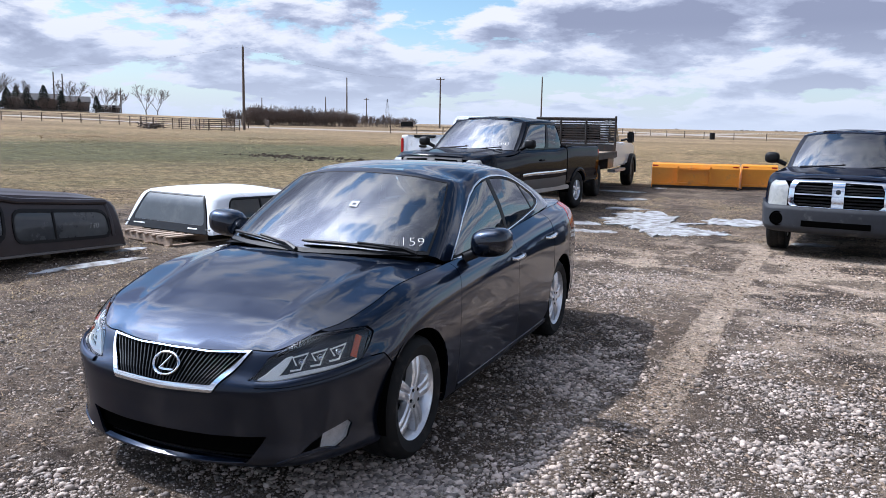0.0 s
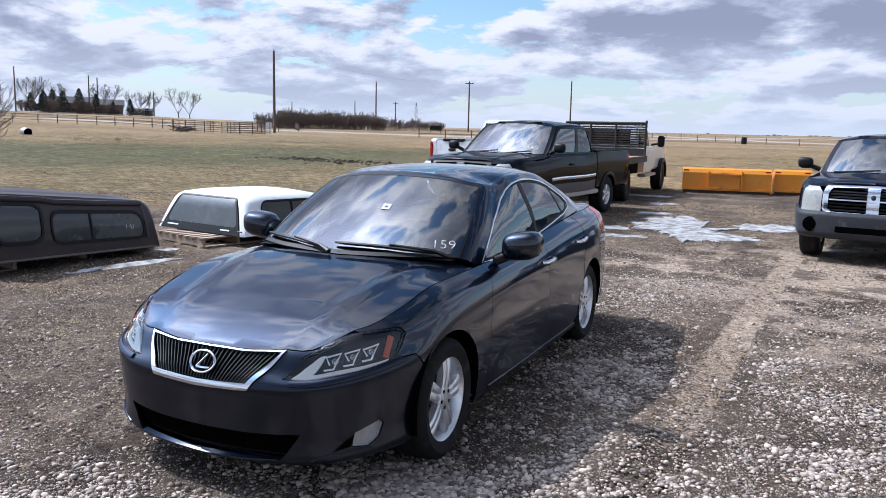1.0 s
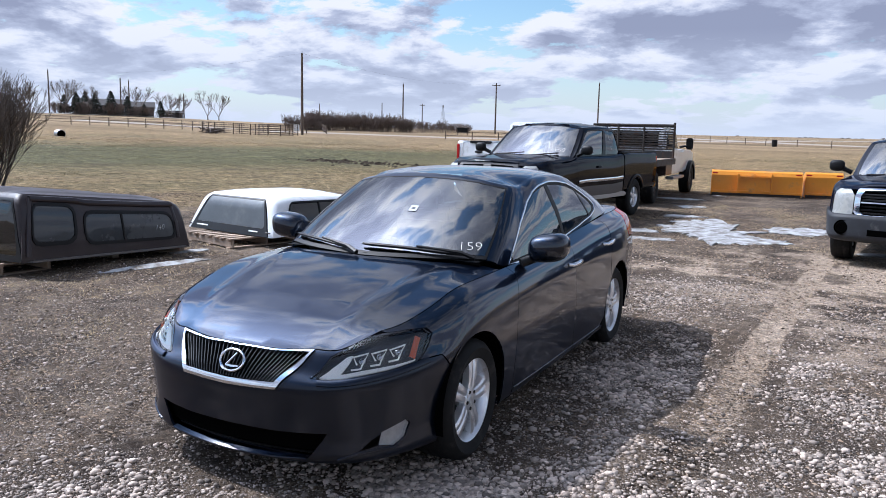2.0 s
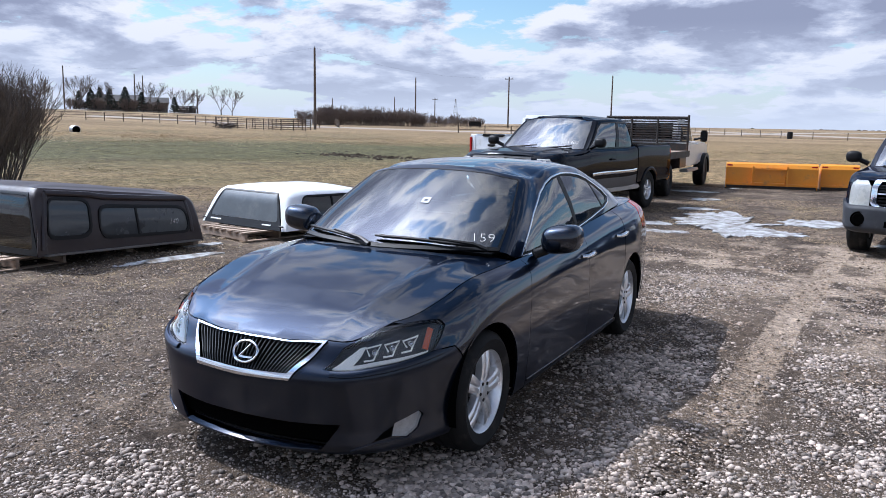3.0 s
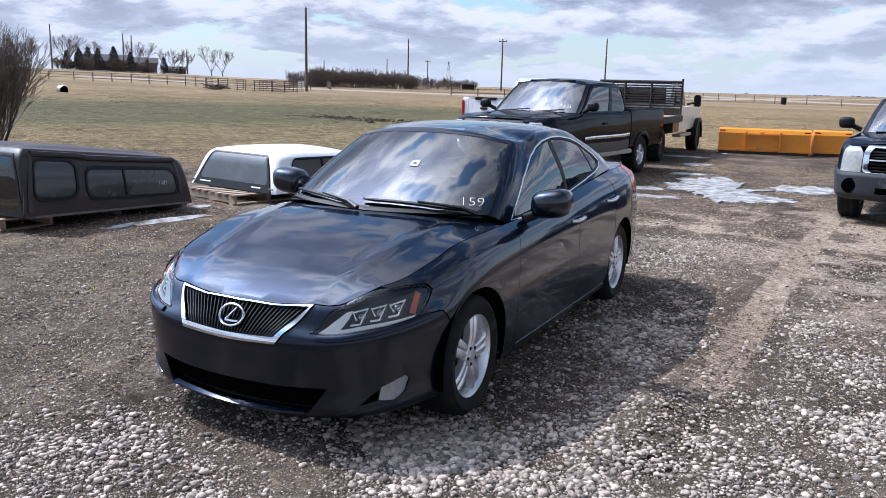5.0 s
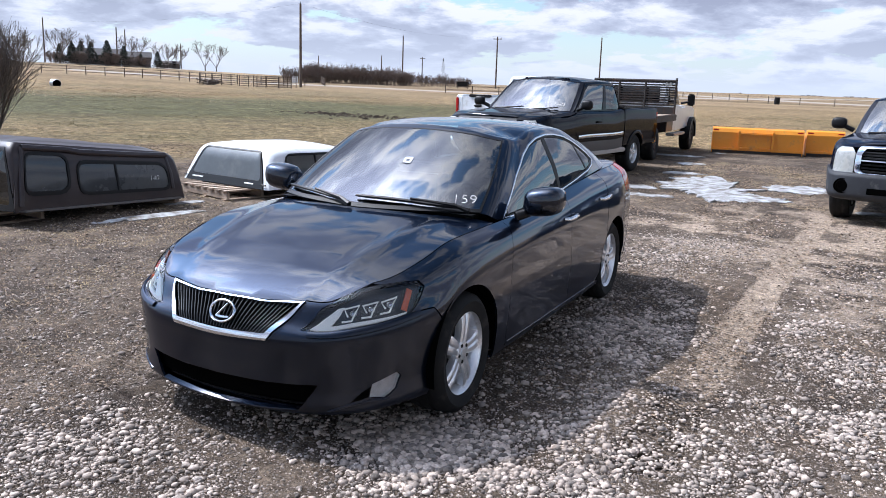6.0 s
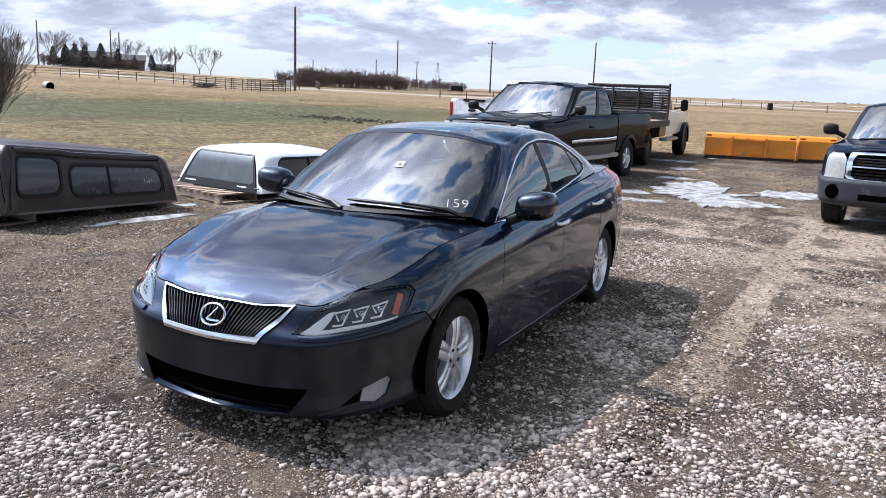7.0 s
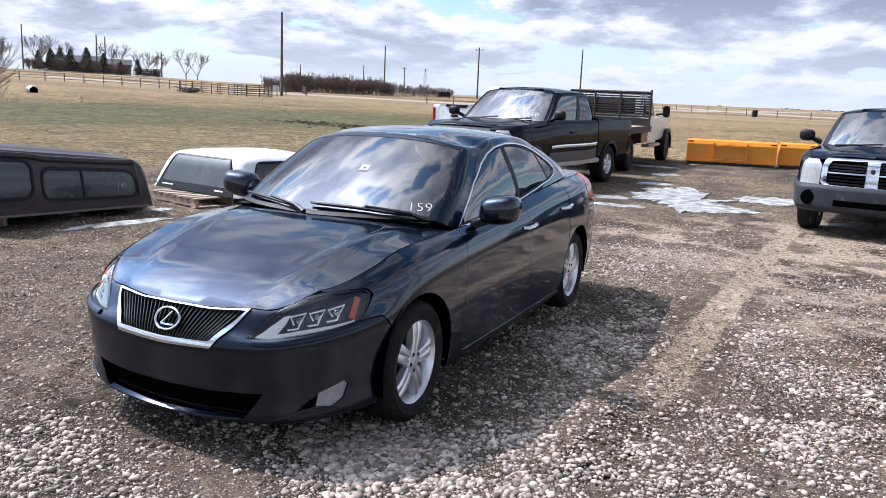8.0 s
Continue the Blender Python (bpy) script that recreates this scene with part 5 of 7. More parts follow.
def build_stones():
    rng = random.Random(11)
    shapes = [pebble(rng, 1.0) for _ in range(24)] + [pebble(rng, 1.0, False) for _ in range(16)]
    M["stone"] = mat("river_stone", (.37, .310, .265), .85, 0, .30, 9, bump=.15, bump_scale=90, island=.72)
    M["single_stone"] = mat("loose_river_stone", (.42, .36, .315), .85, 0, .25, 30, bump=.15, bump_scale=90, random_ob=.5)
    V, F, big = [], [], []
    want = 66000
    tries = 0
    while want and tries < 1600000:
        tries += 1
        d = .8 + 11.0 * rng.random() ** 1.2
        a = radians(27 + (rng.uniform(-37, 37) + rng.gauss(0, 7) if rng.random() < .88 else rng.gauss(0, 70)))
        x, y = EYE_X - d * math.sin(a), EYE_Y + d * math.cos(a)
        thick = gravel_amount(x, y)
        if rng.random() > thick ** 1.1 * .60 + .014:
            continue
        if abs(polyline_gap(x, y, TRACK_RIGHT)[0]) < .15 and rng.random() < min(max(.35 + .6 * y, 0), .9) or abs(polyline_gap(x, y, TRACK_LEFT)[0]) < .14 and rng.random() < .8:
            continue
        r = min(.0041 + (.0036 + .0036 * min(thick, .7)) * rng.expovariate(1.0), .025)
        want -= 1
        z = ground_z(x, y) + .018 * noise.fractal(Vector((x * .9, y * .9, 0)), 1.0, 2.0, 3) + .010 * noise.noise(Vector((x * 7, y * 7, 2)))
        if r > .0175 and len(big) < 300 and d < 6.5 and abs(polyline_gap(x, y, TRACK_RIGHT)[0]) > .2 and not (-.95 < x < .95 and y > -2.3):
            big.append((x, y, z, r))
            continue
        sv, sf = shapes[rng.randrange(24) if r > .0085 else 24 + rng.randrange(16)]
        q = rng.uniform(0, 6.283)
        c, s = math.cos(q) * r, math.sin(q) * r
        k = len(V)
        V += [(x + c * u - s * v, y + s * u + c * v, z + w * r + r * .25) for u, v, w in sv]
        F += [(a + k, b + k, e + k) for a, b, e in sf]
    me = bpy.data.meshes.new("gravel")
    me.from_pydata(V, [], F)
    me.materials.append(M["stone"])
    me.shade_smooth()
    tagged(new("gravel", me), "loose pale grey and buff gravel scattered over dirt", "gravel", kind="stuff")
    meshes = []
    for sv, sf in shapes[:12]:
        me = bpy.data.meshes.new("stone")
        me.from_pydata(sv, [], sf)
        me.materials.append(M["single_stone"])
        me.shade_smooth()
        meshes.append(me)
    for x, y, z, r in big:
        ob = new("stone", meshes[rng.randrange(12)])
        ob.parent = ground
        ob.matrix_local = Matrix.LocRotScale((x, y, z + r * .2), Euler((rng.uniform(-.3, .3), rng.uniform(-.3, .3), rng.uniform(0, 6.28))), (r, r, r))


def build_grit():
    """Crumbs of stone, a few millimetres across, between the larger ones."""
    rng = random.Random(12)
    V, F = [], []
    n = 0
    while n < 100000:
        d = .8 + 9.0 * rng.random() ** 1.15
        a = radians(27 + (rng.uniform(-36, 36) + rng.gauss(0, 7) if rng.random() < .88 else rng.gauss(0, 70)))
        x, y = EYE_X - d * math.sin(a), EYE_Y + d * math.cos(a)
        if rng.random() > .12 + .8 * gravel_amount(x, y) or abs(polyline_gap(x, y, TRACK_RIGHT)[0]) < .13 and rng.random() < .7:
            continue
        n += 1
        r = rng.uniform(.0022, .0058) * (1 + .05 * d)
        z = .018 * noise.fractal(Vector((x * .9, y * .9, 0)), 1.0, 2.0, 3) + .010 * noise.noise(Vector((x * 7, y * 7, 2))) + r * .3
        q = rng.uniform(0, 6.283)
        c, s = math.cos(q), math.sin(q)
        k = len(V)
        e, g = r * rng.uniform(.8, 1.5), r * rng.uniform(.6, 1.0)
        V += [(x + c * e, y + s * e, z), (x - s * g, y + c * g, z + r * .1), (x - c * e, y - s * e, z), (x + s * g, y - c * g, z), (x, y, z + r * rng.uniform(.5, .9))]
        F += [(k, k + 1, k + 4), (k + 1, k + 2, k + 4), (k + 2, k + 3, k + 4), (k + 3, k, k + 4)]
    me = bpy.data.meshes.new("grit")
    me.from_pydata(V, [], F)
    M["grit"] = mat("stone_crumbs", (.30, .25, .215), .9, 0, .25, 9, island=.6)
    me.materials.append(M["grit"])
    tagged(new("grit", me), "fine pale stone crumbs trodden into brown dirt", "gravel", kind="stuff")


def build_clods():
    """Crumbs of dry and damp earth over the yard, and a lip of turned soil at the field's edge."""
    rng = random.Random(13)
    M["clod"] = mat("earth_crumbs", (.21, .160, .118), .95, 0, .3, 6, island=.8, spec=.1)
    M["soil"] = mat("turned_soil", (.055, .042, .032), .95, 0, .3, 6, island=.4, spec=.1)
    for name, count, label in (("earth_crumbs", 64000, "dry crumbs and flecks of earth over the yard"), ("turned_soil", 420, "dark ragged lip of turned soil in the grass")):
        V, F = [], []
        n = 0
        while n < count:
            if name == "earth_crumbs":
                d = 4.0 + 17 * rng.random() ** .85
                a = radians(27 + rng.uniform(-37, 38))
                x, y = EYE_X - d * math.sin(a), EYE_Y + d * math.cos(a)
                if noise.fractal(Vector((x * .7, y * .7, 3)), .8, 2, 4) < rng.uniform(-.6, .35) or abs(x) < .95 and abs(y) < 2.3:
                    continue
                r = rng.uniform(.004, .011) * (1 + .05 * d)
            else:
                f = rng.random()
                x, y = -25 + 15 * f + rng.gauss(0, .5), 30.2 - 2.6 * math.sin(f * 1.8) + rng.gauss(0, .8)
                r = rng.uniform(.04, .14)
            n += 1
            z = ground_z(x, y) + .018 * noise.fractal(Vector((x * .9, y * .9, 0)), 1.0, 2.0, 3) + (.010 * noise.noise(Vector((x * 7, y * 7, 2))) if abs(x) < 9 and y < 14 else 0)
            q = rng.uniform(0, 6.283)
            c, s = math.cos(q), math.sin(q)
            k = len(V)
            e, g = r * rng.uniform(.9, 2.2), r * rng.uniform(.5, 1.0)
            V += [(x + c * e, y + s * e, z), (x - s * g, y + c * g, z), (x - c * e, y - s * e, z), (x + s * g, y - c * g, z), (x + c * r * .2, y + s * r * .2, z + r * rng.uniform(.4, .9))]
            F += [(k, k + 1, k + 4), (k + 1, k + 2, k + 4), (k + 2, k + 3, k + 4), (k + 3, k, k + 4)]
        me = bpy.data.meshes.new(name)
        me.from_pydata(V, [], F)
        me.materials.append(M["clod"] if count > 1000 else M["soil"])
        tagged(new(name, me), label, "earth", kind="stuff")


def blob(cx, cy, rx, ry, rot, seed, ragged=.35, n=64):
    out = []
    for i in range(n):
        a = 2 * math.pi * i / n
        k = 1 + ragged * noise.fractal(Vector((math.cos(a) * 1.6 + seed, math.sin(a) * 1.6, seed * .7)), .7, 2.2, 4)
        x, y = rx * k * math.cos(a), ry * k * math.sin(a)
        c, s = math.cos(rot), math.sin(rot)
        out.append((cx + c * x - s * y, cy + s * x + c * y))
    return out


def build_snow():
    M["snow"] = mat("old_snow", (.42, .43, .44), .6, 0, .12, 3, bump=.06, bump_scale=25, dirt=(.12, .10, .08), dirt_amount=.80, dirt_scale=4.5)
    patches = [(.45, 9.85, .72, 1.30, .22, 1.3, 1.1), (1.15, 8.85, .55, .36, .5, 4.1, .9), (-.1, 11.2, .35, .4, .2, 3.9, .8), (1.75, 10.95, .52, .55, .2, 2.2, .5), (-.45, 8.25, .5, .16, .1, 7.7, .5), (-.62, 12.4, .42, .22, .2, 5.2, .5),
               (-.75, 9.3, .3, .22, .0, 6.1, .5), (-1.55, 17.2, .5, .25, .1, 3.4, .5), (-.9, 14.9, .3, .35, .1, 8.8, .5), (2.95, 8.35, .28, .22, .3, 9.1, .3), (-.80, 19.1, .18, .08, 0, 2.9, .3)]
    for cx, cy, rx, ry, rot, seed, rag in patches:
        snow_patch(blob(cx, cy, rx, ry, rot, seed, rag), .014)
    snow_patch([(-4.98 + .02 * math.sin(i), 1.22 + 1.48 * i / 20) for i in range(1)] + [(-4.96 + .30 * f + .07 * math.sin(f * math.pi) + .02 * noise.noise(Vector((f * 9, 1, 0))), 1.25 + 1.45 * f) for f in np.linspace(.03, 1, 18)] + [(-5.0 + .30 * f - .10 * math.sin(f * math.pi) + .02 * noise.noise(Vector((f * 9, 4, 0))), 1.27 + 1.45 * f) for f in np.linspace(.97, .03, 18)], .03)
    snow_patch(blob(-5.35, 3.05, .07, .28, -.3, 3.3, .3), .02)
    snow_patch(blob(-4.05, 5.0, .07, .35, -.25, 5.5, .4), .02)


def snow_patch(outline, h):
    def lift(x, y):
        d = min(math.dist((x, y), q) for q in outline)
        return Vector((x, y, ground_z(x, y) + .005 * noise.noise(Vector((x * 3, y * 3, 1))) + .009 + h * min(d / .08, 1) ** .6))
    ob = panel("snow_patch", [outline], lift, M["snow"], None, step=.06, gap=0, flange=.03, vscale=1.0)
    tagged(ob, "thin patch of melting snow on the dirt", "snow", "melting snow patches")


build_snow()

# ---------- truck caps, pallet, snow pushers ----------
M["brown_shell"] = mat("dark_brown_fibreglass", (.036, .026, .026), .45, 0, .15, 5, coat=.25, spec=.3, dirt=(.062, .053, .049), dirt_amount=.15, dirt_scale=3)
M["white_shell"] = mat("white_fibreglass", (.80, .82, .83), .35, 0, .03, 4, coat=.4, dirt=(.55, .53, .50), dirt_amount=.15, dirt_scale=3)
M["old_wood"] = mat("weathered_pallet_wood", (.36, .27, .20), .85, 0, .35, 5, bump=.2, bump_scale=50, random_ob=.25)
M["yellow"] = mat("yellow_orange_paint", (.74, .275, .017), .42, 0, .08, 3, coat=.3, dirt=(.34, .19, .07), dirt_amount=.25, dirt_scale=3)
M["steel"] = mat("rusty_dark_steel", (.045, .04, .037), .6, .4, .25, 9, dirt=(.12, .065, .04), dirt_amount=.3, dirt_scale=5)
M["grey_glass"] = glass_mat("smoked_window", (.40, .43, .43), 1.6)
M["smoked_pane"] = mat("dusty_smoked_pane", (.028, .031, .032), .22, 0, .2, 3, coat=.5, dirt=(.075, .078, .076), dirt_amount=.45, dirt_scale=1.6)
M["sill_grey"] = mat("dull_rail", (.16, .145, .13), .6, .2, .2, 9)
M["dusty_pane"] = mat("dusty_grey_pane", (.080, .088, .092), .35, 0, .2, 3, coat=.12, spec=.25, dirt=(.13, .135, .135), dirt_amount=.4, dirt_scale=2)
M["galv"] = mat("galvanised_metal", (.40, .41, .42), .45, .8, .2, 6)


def shell(length, w0, w1, z0, h, rear_lean, front_lean, drop, round_=.10):
    """A cap's skin: stations from the middle of the rear face (y = 0) round the +x side to the middle of the front (y = length)."""
    def ring(w, y0, y1, z, zr, r):
        hx = w / 2
        pts = [(0, y0), (hx * .6, y0), (hx - r, y0 + r * .05), (hx - r * .25, y0 + r * .25), (hx, y0 + r), (hx, y0 * .7 + y1 * .3), (hx, y0 * .3 + y1 * .7), (hx, y1 - r), (hx - r * .25, y1 - r * .25), (hx - r, y1 - r * .05), (hx * .6, y1), (0, y1)]
        return [(x, y, z + (zr - z) * (y - y0) / (y1 - y0)) for x, y in pts]
    levels = []
    for f, extra in ((0, 0), (.25, .012), (.6, .018), (.88, .0), (1.0, -.055)):
        w = w0 + (w1 - w0) * f + 2 * extra
        levels.append(ring(w, rear_lean * f - extra * .3 + (.05 if f == 1 else 0), length - front_lean * f + extra * .3 - (.05 if f == 1 else 0), z0 + h * f, z0 + (h - drop) * f, round_ * (.6 + .8 * f)))
    return Skin([[lv[i] for lv in levels] for i in range(12)])


def window_frame(surface, outline, mullions, parent, gl, name="side_window", frame=.032):
    """A framed pane set in a skin: rubber frame, glass, upright bars."""
    inner = shrunk([(a, b * VSCALE) for a, b in outline], frame * .8)
    inner = [(a, b / VSCALE) for a, b in inner]
    fr = panel(name, [outline], surface, M["dark"], parent, holes=[inner], step=.05, gap=0, push=.012, flange=.025)
    panel("pane", [inner], surface, gl, fr, step=.1, gap=0, flange=0, push=.002)
    for a in mullions:
        lo, hi = min(b for _, b in outline), max(b for _, b in outline)
        part("mullion", strip(surface, [(a, lo + (hi - lo) * f) for f in (.08, .3, .5, .7, .92)], .03, .014, .01), M["dark"], fr)
    return fr


def rounded(a0, a1, b0, b1, ra, rb, lean=0.0):
    out = []
    for cx, cy, q in ((a0 + ra, b0 + rb, 180), (a1 - ra, b0 + rb, 270), (a1 - ra, b1 - rb, 0), (a0 + ra, b1 - rb, 90)):
        out += [(cx + ra * math.cos(radians(q + d)) + lean * (cy - b0), cy + rb * math.sin(radians(q + d))) for d in (0, 30, 60, 90)]
    return out


def roof_over(sk, crown, material, parent, z_lift=0.0, ribs=()):
    E = [sk(sk.length * i / 90, 3.98) for i in range(91)]
    rim = [(p.x, p.y) for p in E] + [(-p.x, p.y) for p in E[::-1] if p.x > .004]
    ys, xs, zs = [p.y for p in E], [p.x for p in E], [p.z for p in E]
    y_lo, y_hi = min(ys), max(ys)

    def f(x, y):
        ze = np.interp(y, ys, zs)
        xe = max(np.interp(y, ys, xs), .05)
        q, u = min(abs(x) / xe, 1), (y - y_lo) / (y_hi - y_lo)
        z = ze + crown * (1 - q ** 2.4) * max(1 - abs(2 * u - 1) ** 5, 0)
        for rx, rw, rh in ribs:
            z += rh * math.exp(-((abs(x) - rx) / rw) ** 2) * max(1 - abs(2 * u - 1) ** 8, 0)
        return Vector((x, y, z + z_lift))
    return panel("roof", [rim], f, material, parent, step=.07, gap=0, flange=0, vscale=1.0)


def pallet(m, label):
    pal = thing("pallet", label, "pallet", m, "wooden pallets")
    for x in (-.56, 0, .56):
        part("stringer", bbox(x - .02, x + .02, -.58, .60, .015, .115, .004), M["old_wood"], pal, smooth=False)
    for i in range(7):
        part("deck_board", bbox(-.60, .60, -.58 + i * .175, -.47 + i * .175, .117, .137, .003), M["old_wood"], pal, smooth=False)
    for i in range(3):
        part("bottom_board", bbox(-.60, .60, -.56 + i * .5, -.46 + i * .5, .0, .014, .003), M["old_wood"], pal, smooth=False)


def build_white_cap():
    cap = thing("truck_cap", "white fibreglass pickup cap lying on a wooden pallet", "truck cap", pose(-5.56, 4.02, .0, 0, 0, -10.5), "pickup caps on the ground")
    sk = shell(1.86, 1.93, 1.62, .15, .535, .20, .06, .03, .14)
    hx = sk.s
    glass_s = hx[2] - .02
    rear = [(-glass_s - .01, .16), (glass_s + .01, .16), (glass_s - .0, 3.30), (-glass_s + .0, 3.30)]
    side = [(hx[2], 0)] + [(s, 0) for s in np.linspace(hx[3], hx[8], 16)] + [(sk.length, 0), (sk.length, 3.98)] + [(s, 3.98) for s in np.linspace(hx[9], 0, 26)] + [(0, 3.42), (hx[2] - .04, 3.42), (hx[2], 3.2)]
    w = rounded(hx[4] + .14, hx[7] - .10, 1.05, 3.05, .10, .55)
    panels("side_wall", side, sk, M["white_shell"], cap, holes=[w], step=.06, gap=0)
    roof_over(sk, .07, M["white_shell"], cap)
    for sg in (1, -1):
        window_frame(sk, w if sg > 0 else flip(w), [sg * (hx[4] + hx[7] + .04) / 2], cap, M["grey_glass"])
    fo = [(-hx[2] + .01, -.02), (hx[2] - .01, -.02), (hx[2] - .03, 3.42), (-hx[2] + .03, 3.42)]
    gi = rounded(-hx[2] + .07, hx[2] - .07, .85, 3.15, .05, .3)
    fr = panel("rear_door", [fo], sk, M["dark"], cap, holes=[gi], step=.05, push=.012, flange=.03, label="black-framed lifting glass door")
    panel("pane", [gi], sk, M["dusty_pane"], fr, step=.1, flange=0, gap=0, push=.006)
    for a, b in ((-.62, .20), (.42, .16)):
        part("maker_mark", strip(sk, [(a + d, .45) for d in (0, b / 2, b)], .022, .018, .0), M["white_mark"], fr, "plain pale marking")
    for a in (-.78, .78):
        part("door_latch", tube([sk(a - .05, .5) + Vector((0, -.03, 0)), sk(a + .05, .5) + Vector((0, -.03, 0))], .012, 6), M["dark"], fr)
    m = Matrix(((0, .12, .99), (1, 0, 0), (0, .99, -.12))).to_4x4()
    m.translation = sk(hx[7] - .26, 1.35) + Vector((.03, 0, 0))
    writing("lot_number", "150", .09, m, M["white_mark"], cap)
    pallet(pose(-5.46, 4.26, ground_z(-5.5, 4.3), 0, 0, 74), "weathered wooden pallet half under the white cap")
    for x, y in ((-4.55, 5.35), (-6.2, 5.6)):
        ob = to_object("timber_block", bbox(-.14, .14, -.07, .07, 0, .145, .006), M["old_wood"])
        ob.matrix_world = pose(x, y, ground_z(x, y) - .01, 0, 0, -12)
        tagged(ob, "rough timber block under a pickup cap", "timber", "timber blocks under the caps")


def build_brown_cap():
    cap = thing("truck_cap", "dark brown ribbed fibreglass pickup cap on timber blocks", "truck cap", pose(-6.27, .62, .04, -2.1, 0, -1.5), "pickup caps on the ground")
    sk = shell(2.42, 1.78, 1.56, .13, .745, .04, .10, .15, .065)
    hx = sk.s
    w1 = rounded(hx[4] + .09, hx[4] + .62, .92, 3.0, .12, .6)
    w2 = rounded(hx[4] + .72, hx[7] - .20, .78, 2.58, .13, .65)
    side = [(hx[2] + .022, 0)] + [(s, 0) for s in np.linspace(hx[3], hx[8], 16)] + [(sk.length, 0), (sk.length, 3.98)] + [(s, 3.98) for s in np.linspace(hx[9], 0, 30)] + [(0, 3.31), (hx[2] - .028, 3.31)]
    panels("side_wall", side, sk, M["brown_shell"], cap, holes=[w1, w2], step=.06, gap=0)
    roof_over(sk, .045, M["brown_shell"], cap, ribs=((.50, .06, .03),))
    for sg in (1, -1):
        window_frame(sk, w1 if sg > 0 else flip(w1), [], cap, M["smoked_pane"])
        window_frame(sk, w2 if sg > 0 else flip(w2), [sg * (hx[4] + 1.25)], cap, M["smoked_pane"])
        part("moulded_rib", strip(sk, [(sg * (hx[4] + .04), 3.30), (sg * (hx[4] + .62), 3.28), (sg * (hx[4] + .80), 3.12), (sg * (hx[7] - .6), 3.12), (sg * (hx[7] - .10), 3.22)], .065, .032, .01), M["brown_shell"], cap)
        part("moulded_rib", strip(sk, [(sg * (hx[4] + .04), 3.30), (sg * (hx[4] + .03), 1.5), (sg * (hx[4] + .04), .35)], .055, .030, .01), M["brown_shell"], cap)
        part("moulded_rib", strip(sk, [(sg * (hx[7] - .12), 3.2), (sg * (hx[7] - .15), 1.8), (sg * (hx[7] - .18), .9)], .05, .018, .01), M["brown_shell"], cap)
        part("base_rail", strip(sk, [(sg * s, .03) for s in np.linspace(hx[3], hx[8], 16)], .03, .03, .01), M["sill_grey"], cap, "dull metal base rail")
    fo = [(-hx[2] - .02, .0), (hx[2] + .02, .0), (hx[2] - .03, 3.30), (-hx[2] + .03, 3.30)]
    gi = rounded(-hx[2] + .06, hx[2] - .06, .4, 3.0, .05, .3)
    fr = panel("rear_door", [fo], sk, M["dark"], cap, holes=[gi], step=.05, push=.006, flange=.03, label="dark empty rear door frame")
    panel("pane", [gi], sk, M["tint_glass"], fr, step=.12, flange=0, gap=0)
    m = Matrix(((0, .18, .98), (1, 0, 0), (0, .98, -.18))).to_4x4()
    m.translation = sk(hx[7] - .46, 1.45) + Vector((.035, 0, 0))
    writing("lot_number", "140", .10, m, M["white_mark"], cap)
    pallet(pose(-6.28, .62, ground_z(-6.3, .6), 0, 0, 86), "weathered wooden pallet under the rear of the brown cap")
    for i, (x, y, L) in enumerate(((-5.62, 2.90, .5), (-6.9, .6, .5), (-6.9, 2.8, .5), (-5.95, 2.15, .5))):
        ob = to_object("timber_block", bbox(-L / 2, L / 2, -.05, .05, 0, .125, .006), M["old_wood"])
        ob.matrix_world = pose(x, y, ground_z(x, y) - .01, 0, 0, 5 - i * 4)
        tagged(ob, "rough timber block under a pickup cap", "timber", "timber blocks under the caps")


def snow_pusher(m, width, label):
    pu = thing("snow_pusher", label, "snow plow", m, "yellow snow pushers")
    w, h, d = width, .74, .95
    back = [(0, .06), (.0, .60), (.05, .70), (.14, .74), (.17, .72), (.09, .67), (.05, .58), (.05, .06)]
    part("mouldboard", prism(back, .02, w - .02), M["yellow"], pu, smooth=False)
    part("cutting_edge", bbox(.02, w - .02, -.02, .03, .02, .10, .006), M["steel"], pu)
    for x in (0, w - .03):
        part("side_plate", prism([(-.02, .02), (-.02, .60), (.08, .72), (.18, .74), (d, .55), (d + .06, .08), (d, .02)], x, x + .03, bevel=.006), M["yellow"], pu, smooth=False)
        part("skid_shoe", bbox(x - .03, x + .06, -.03, d, 0, .03, .008), M["steel"], pu)
        part("reflector", bbox(x + .02 if x == 0 else x - .15, x + .17 if x == 0 else x, -.012, .0, .64, .68, .003), M["red"], pu, "red reflector strip")
    part("lower_rail", bbox(0, w, -.05, .0, .10, .17, .012), M["yellow"], pu)
    for x in ((w * .29, w * .66) if w > 2 else ()):
        part("rib", bbox(x, x + .06, -.10, 0, .10, .66, .01), M["yellow"], pu)
    if w > 2:
        part("mount_plate", bbox(w * .31, w * .66, -.03, .0, .17, .58, .008), M["yellow"], pu)
        part("mount_bar", bbox(w * .31, w * .68, -.10, .0, .54, .58, .008), M["yellow"], pu)
        for x in (w * .31, w * .53):
            part("hook_foot", bbox(x, x + .28, -.12, .0, .15, .19, .008), M["yellow"], pu)
        part("lift_eye", tube([(w * .48 + .05 * math.cos(a), -.02, .63 + .02 * math.sin(a)) for a in np.linspace(0, 6.28, 13)], .01, 6), M["yellow"], pu)
    return pu


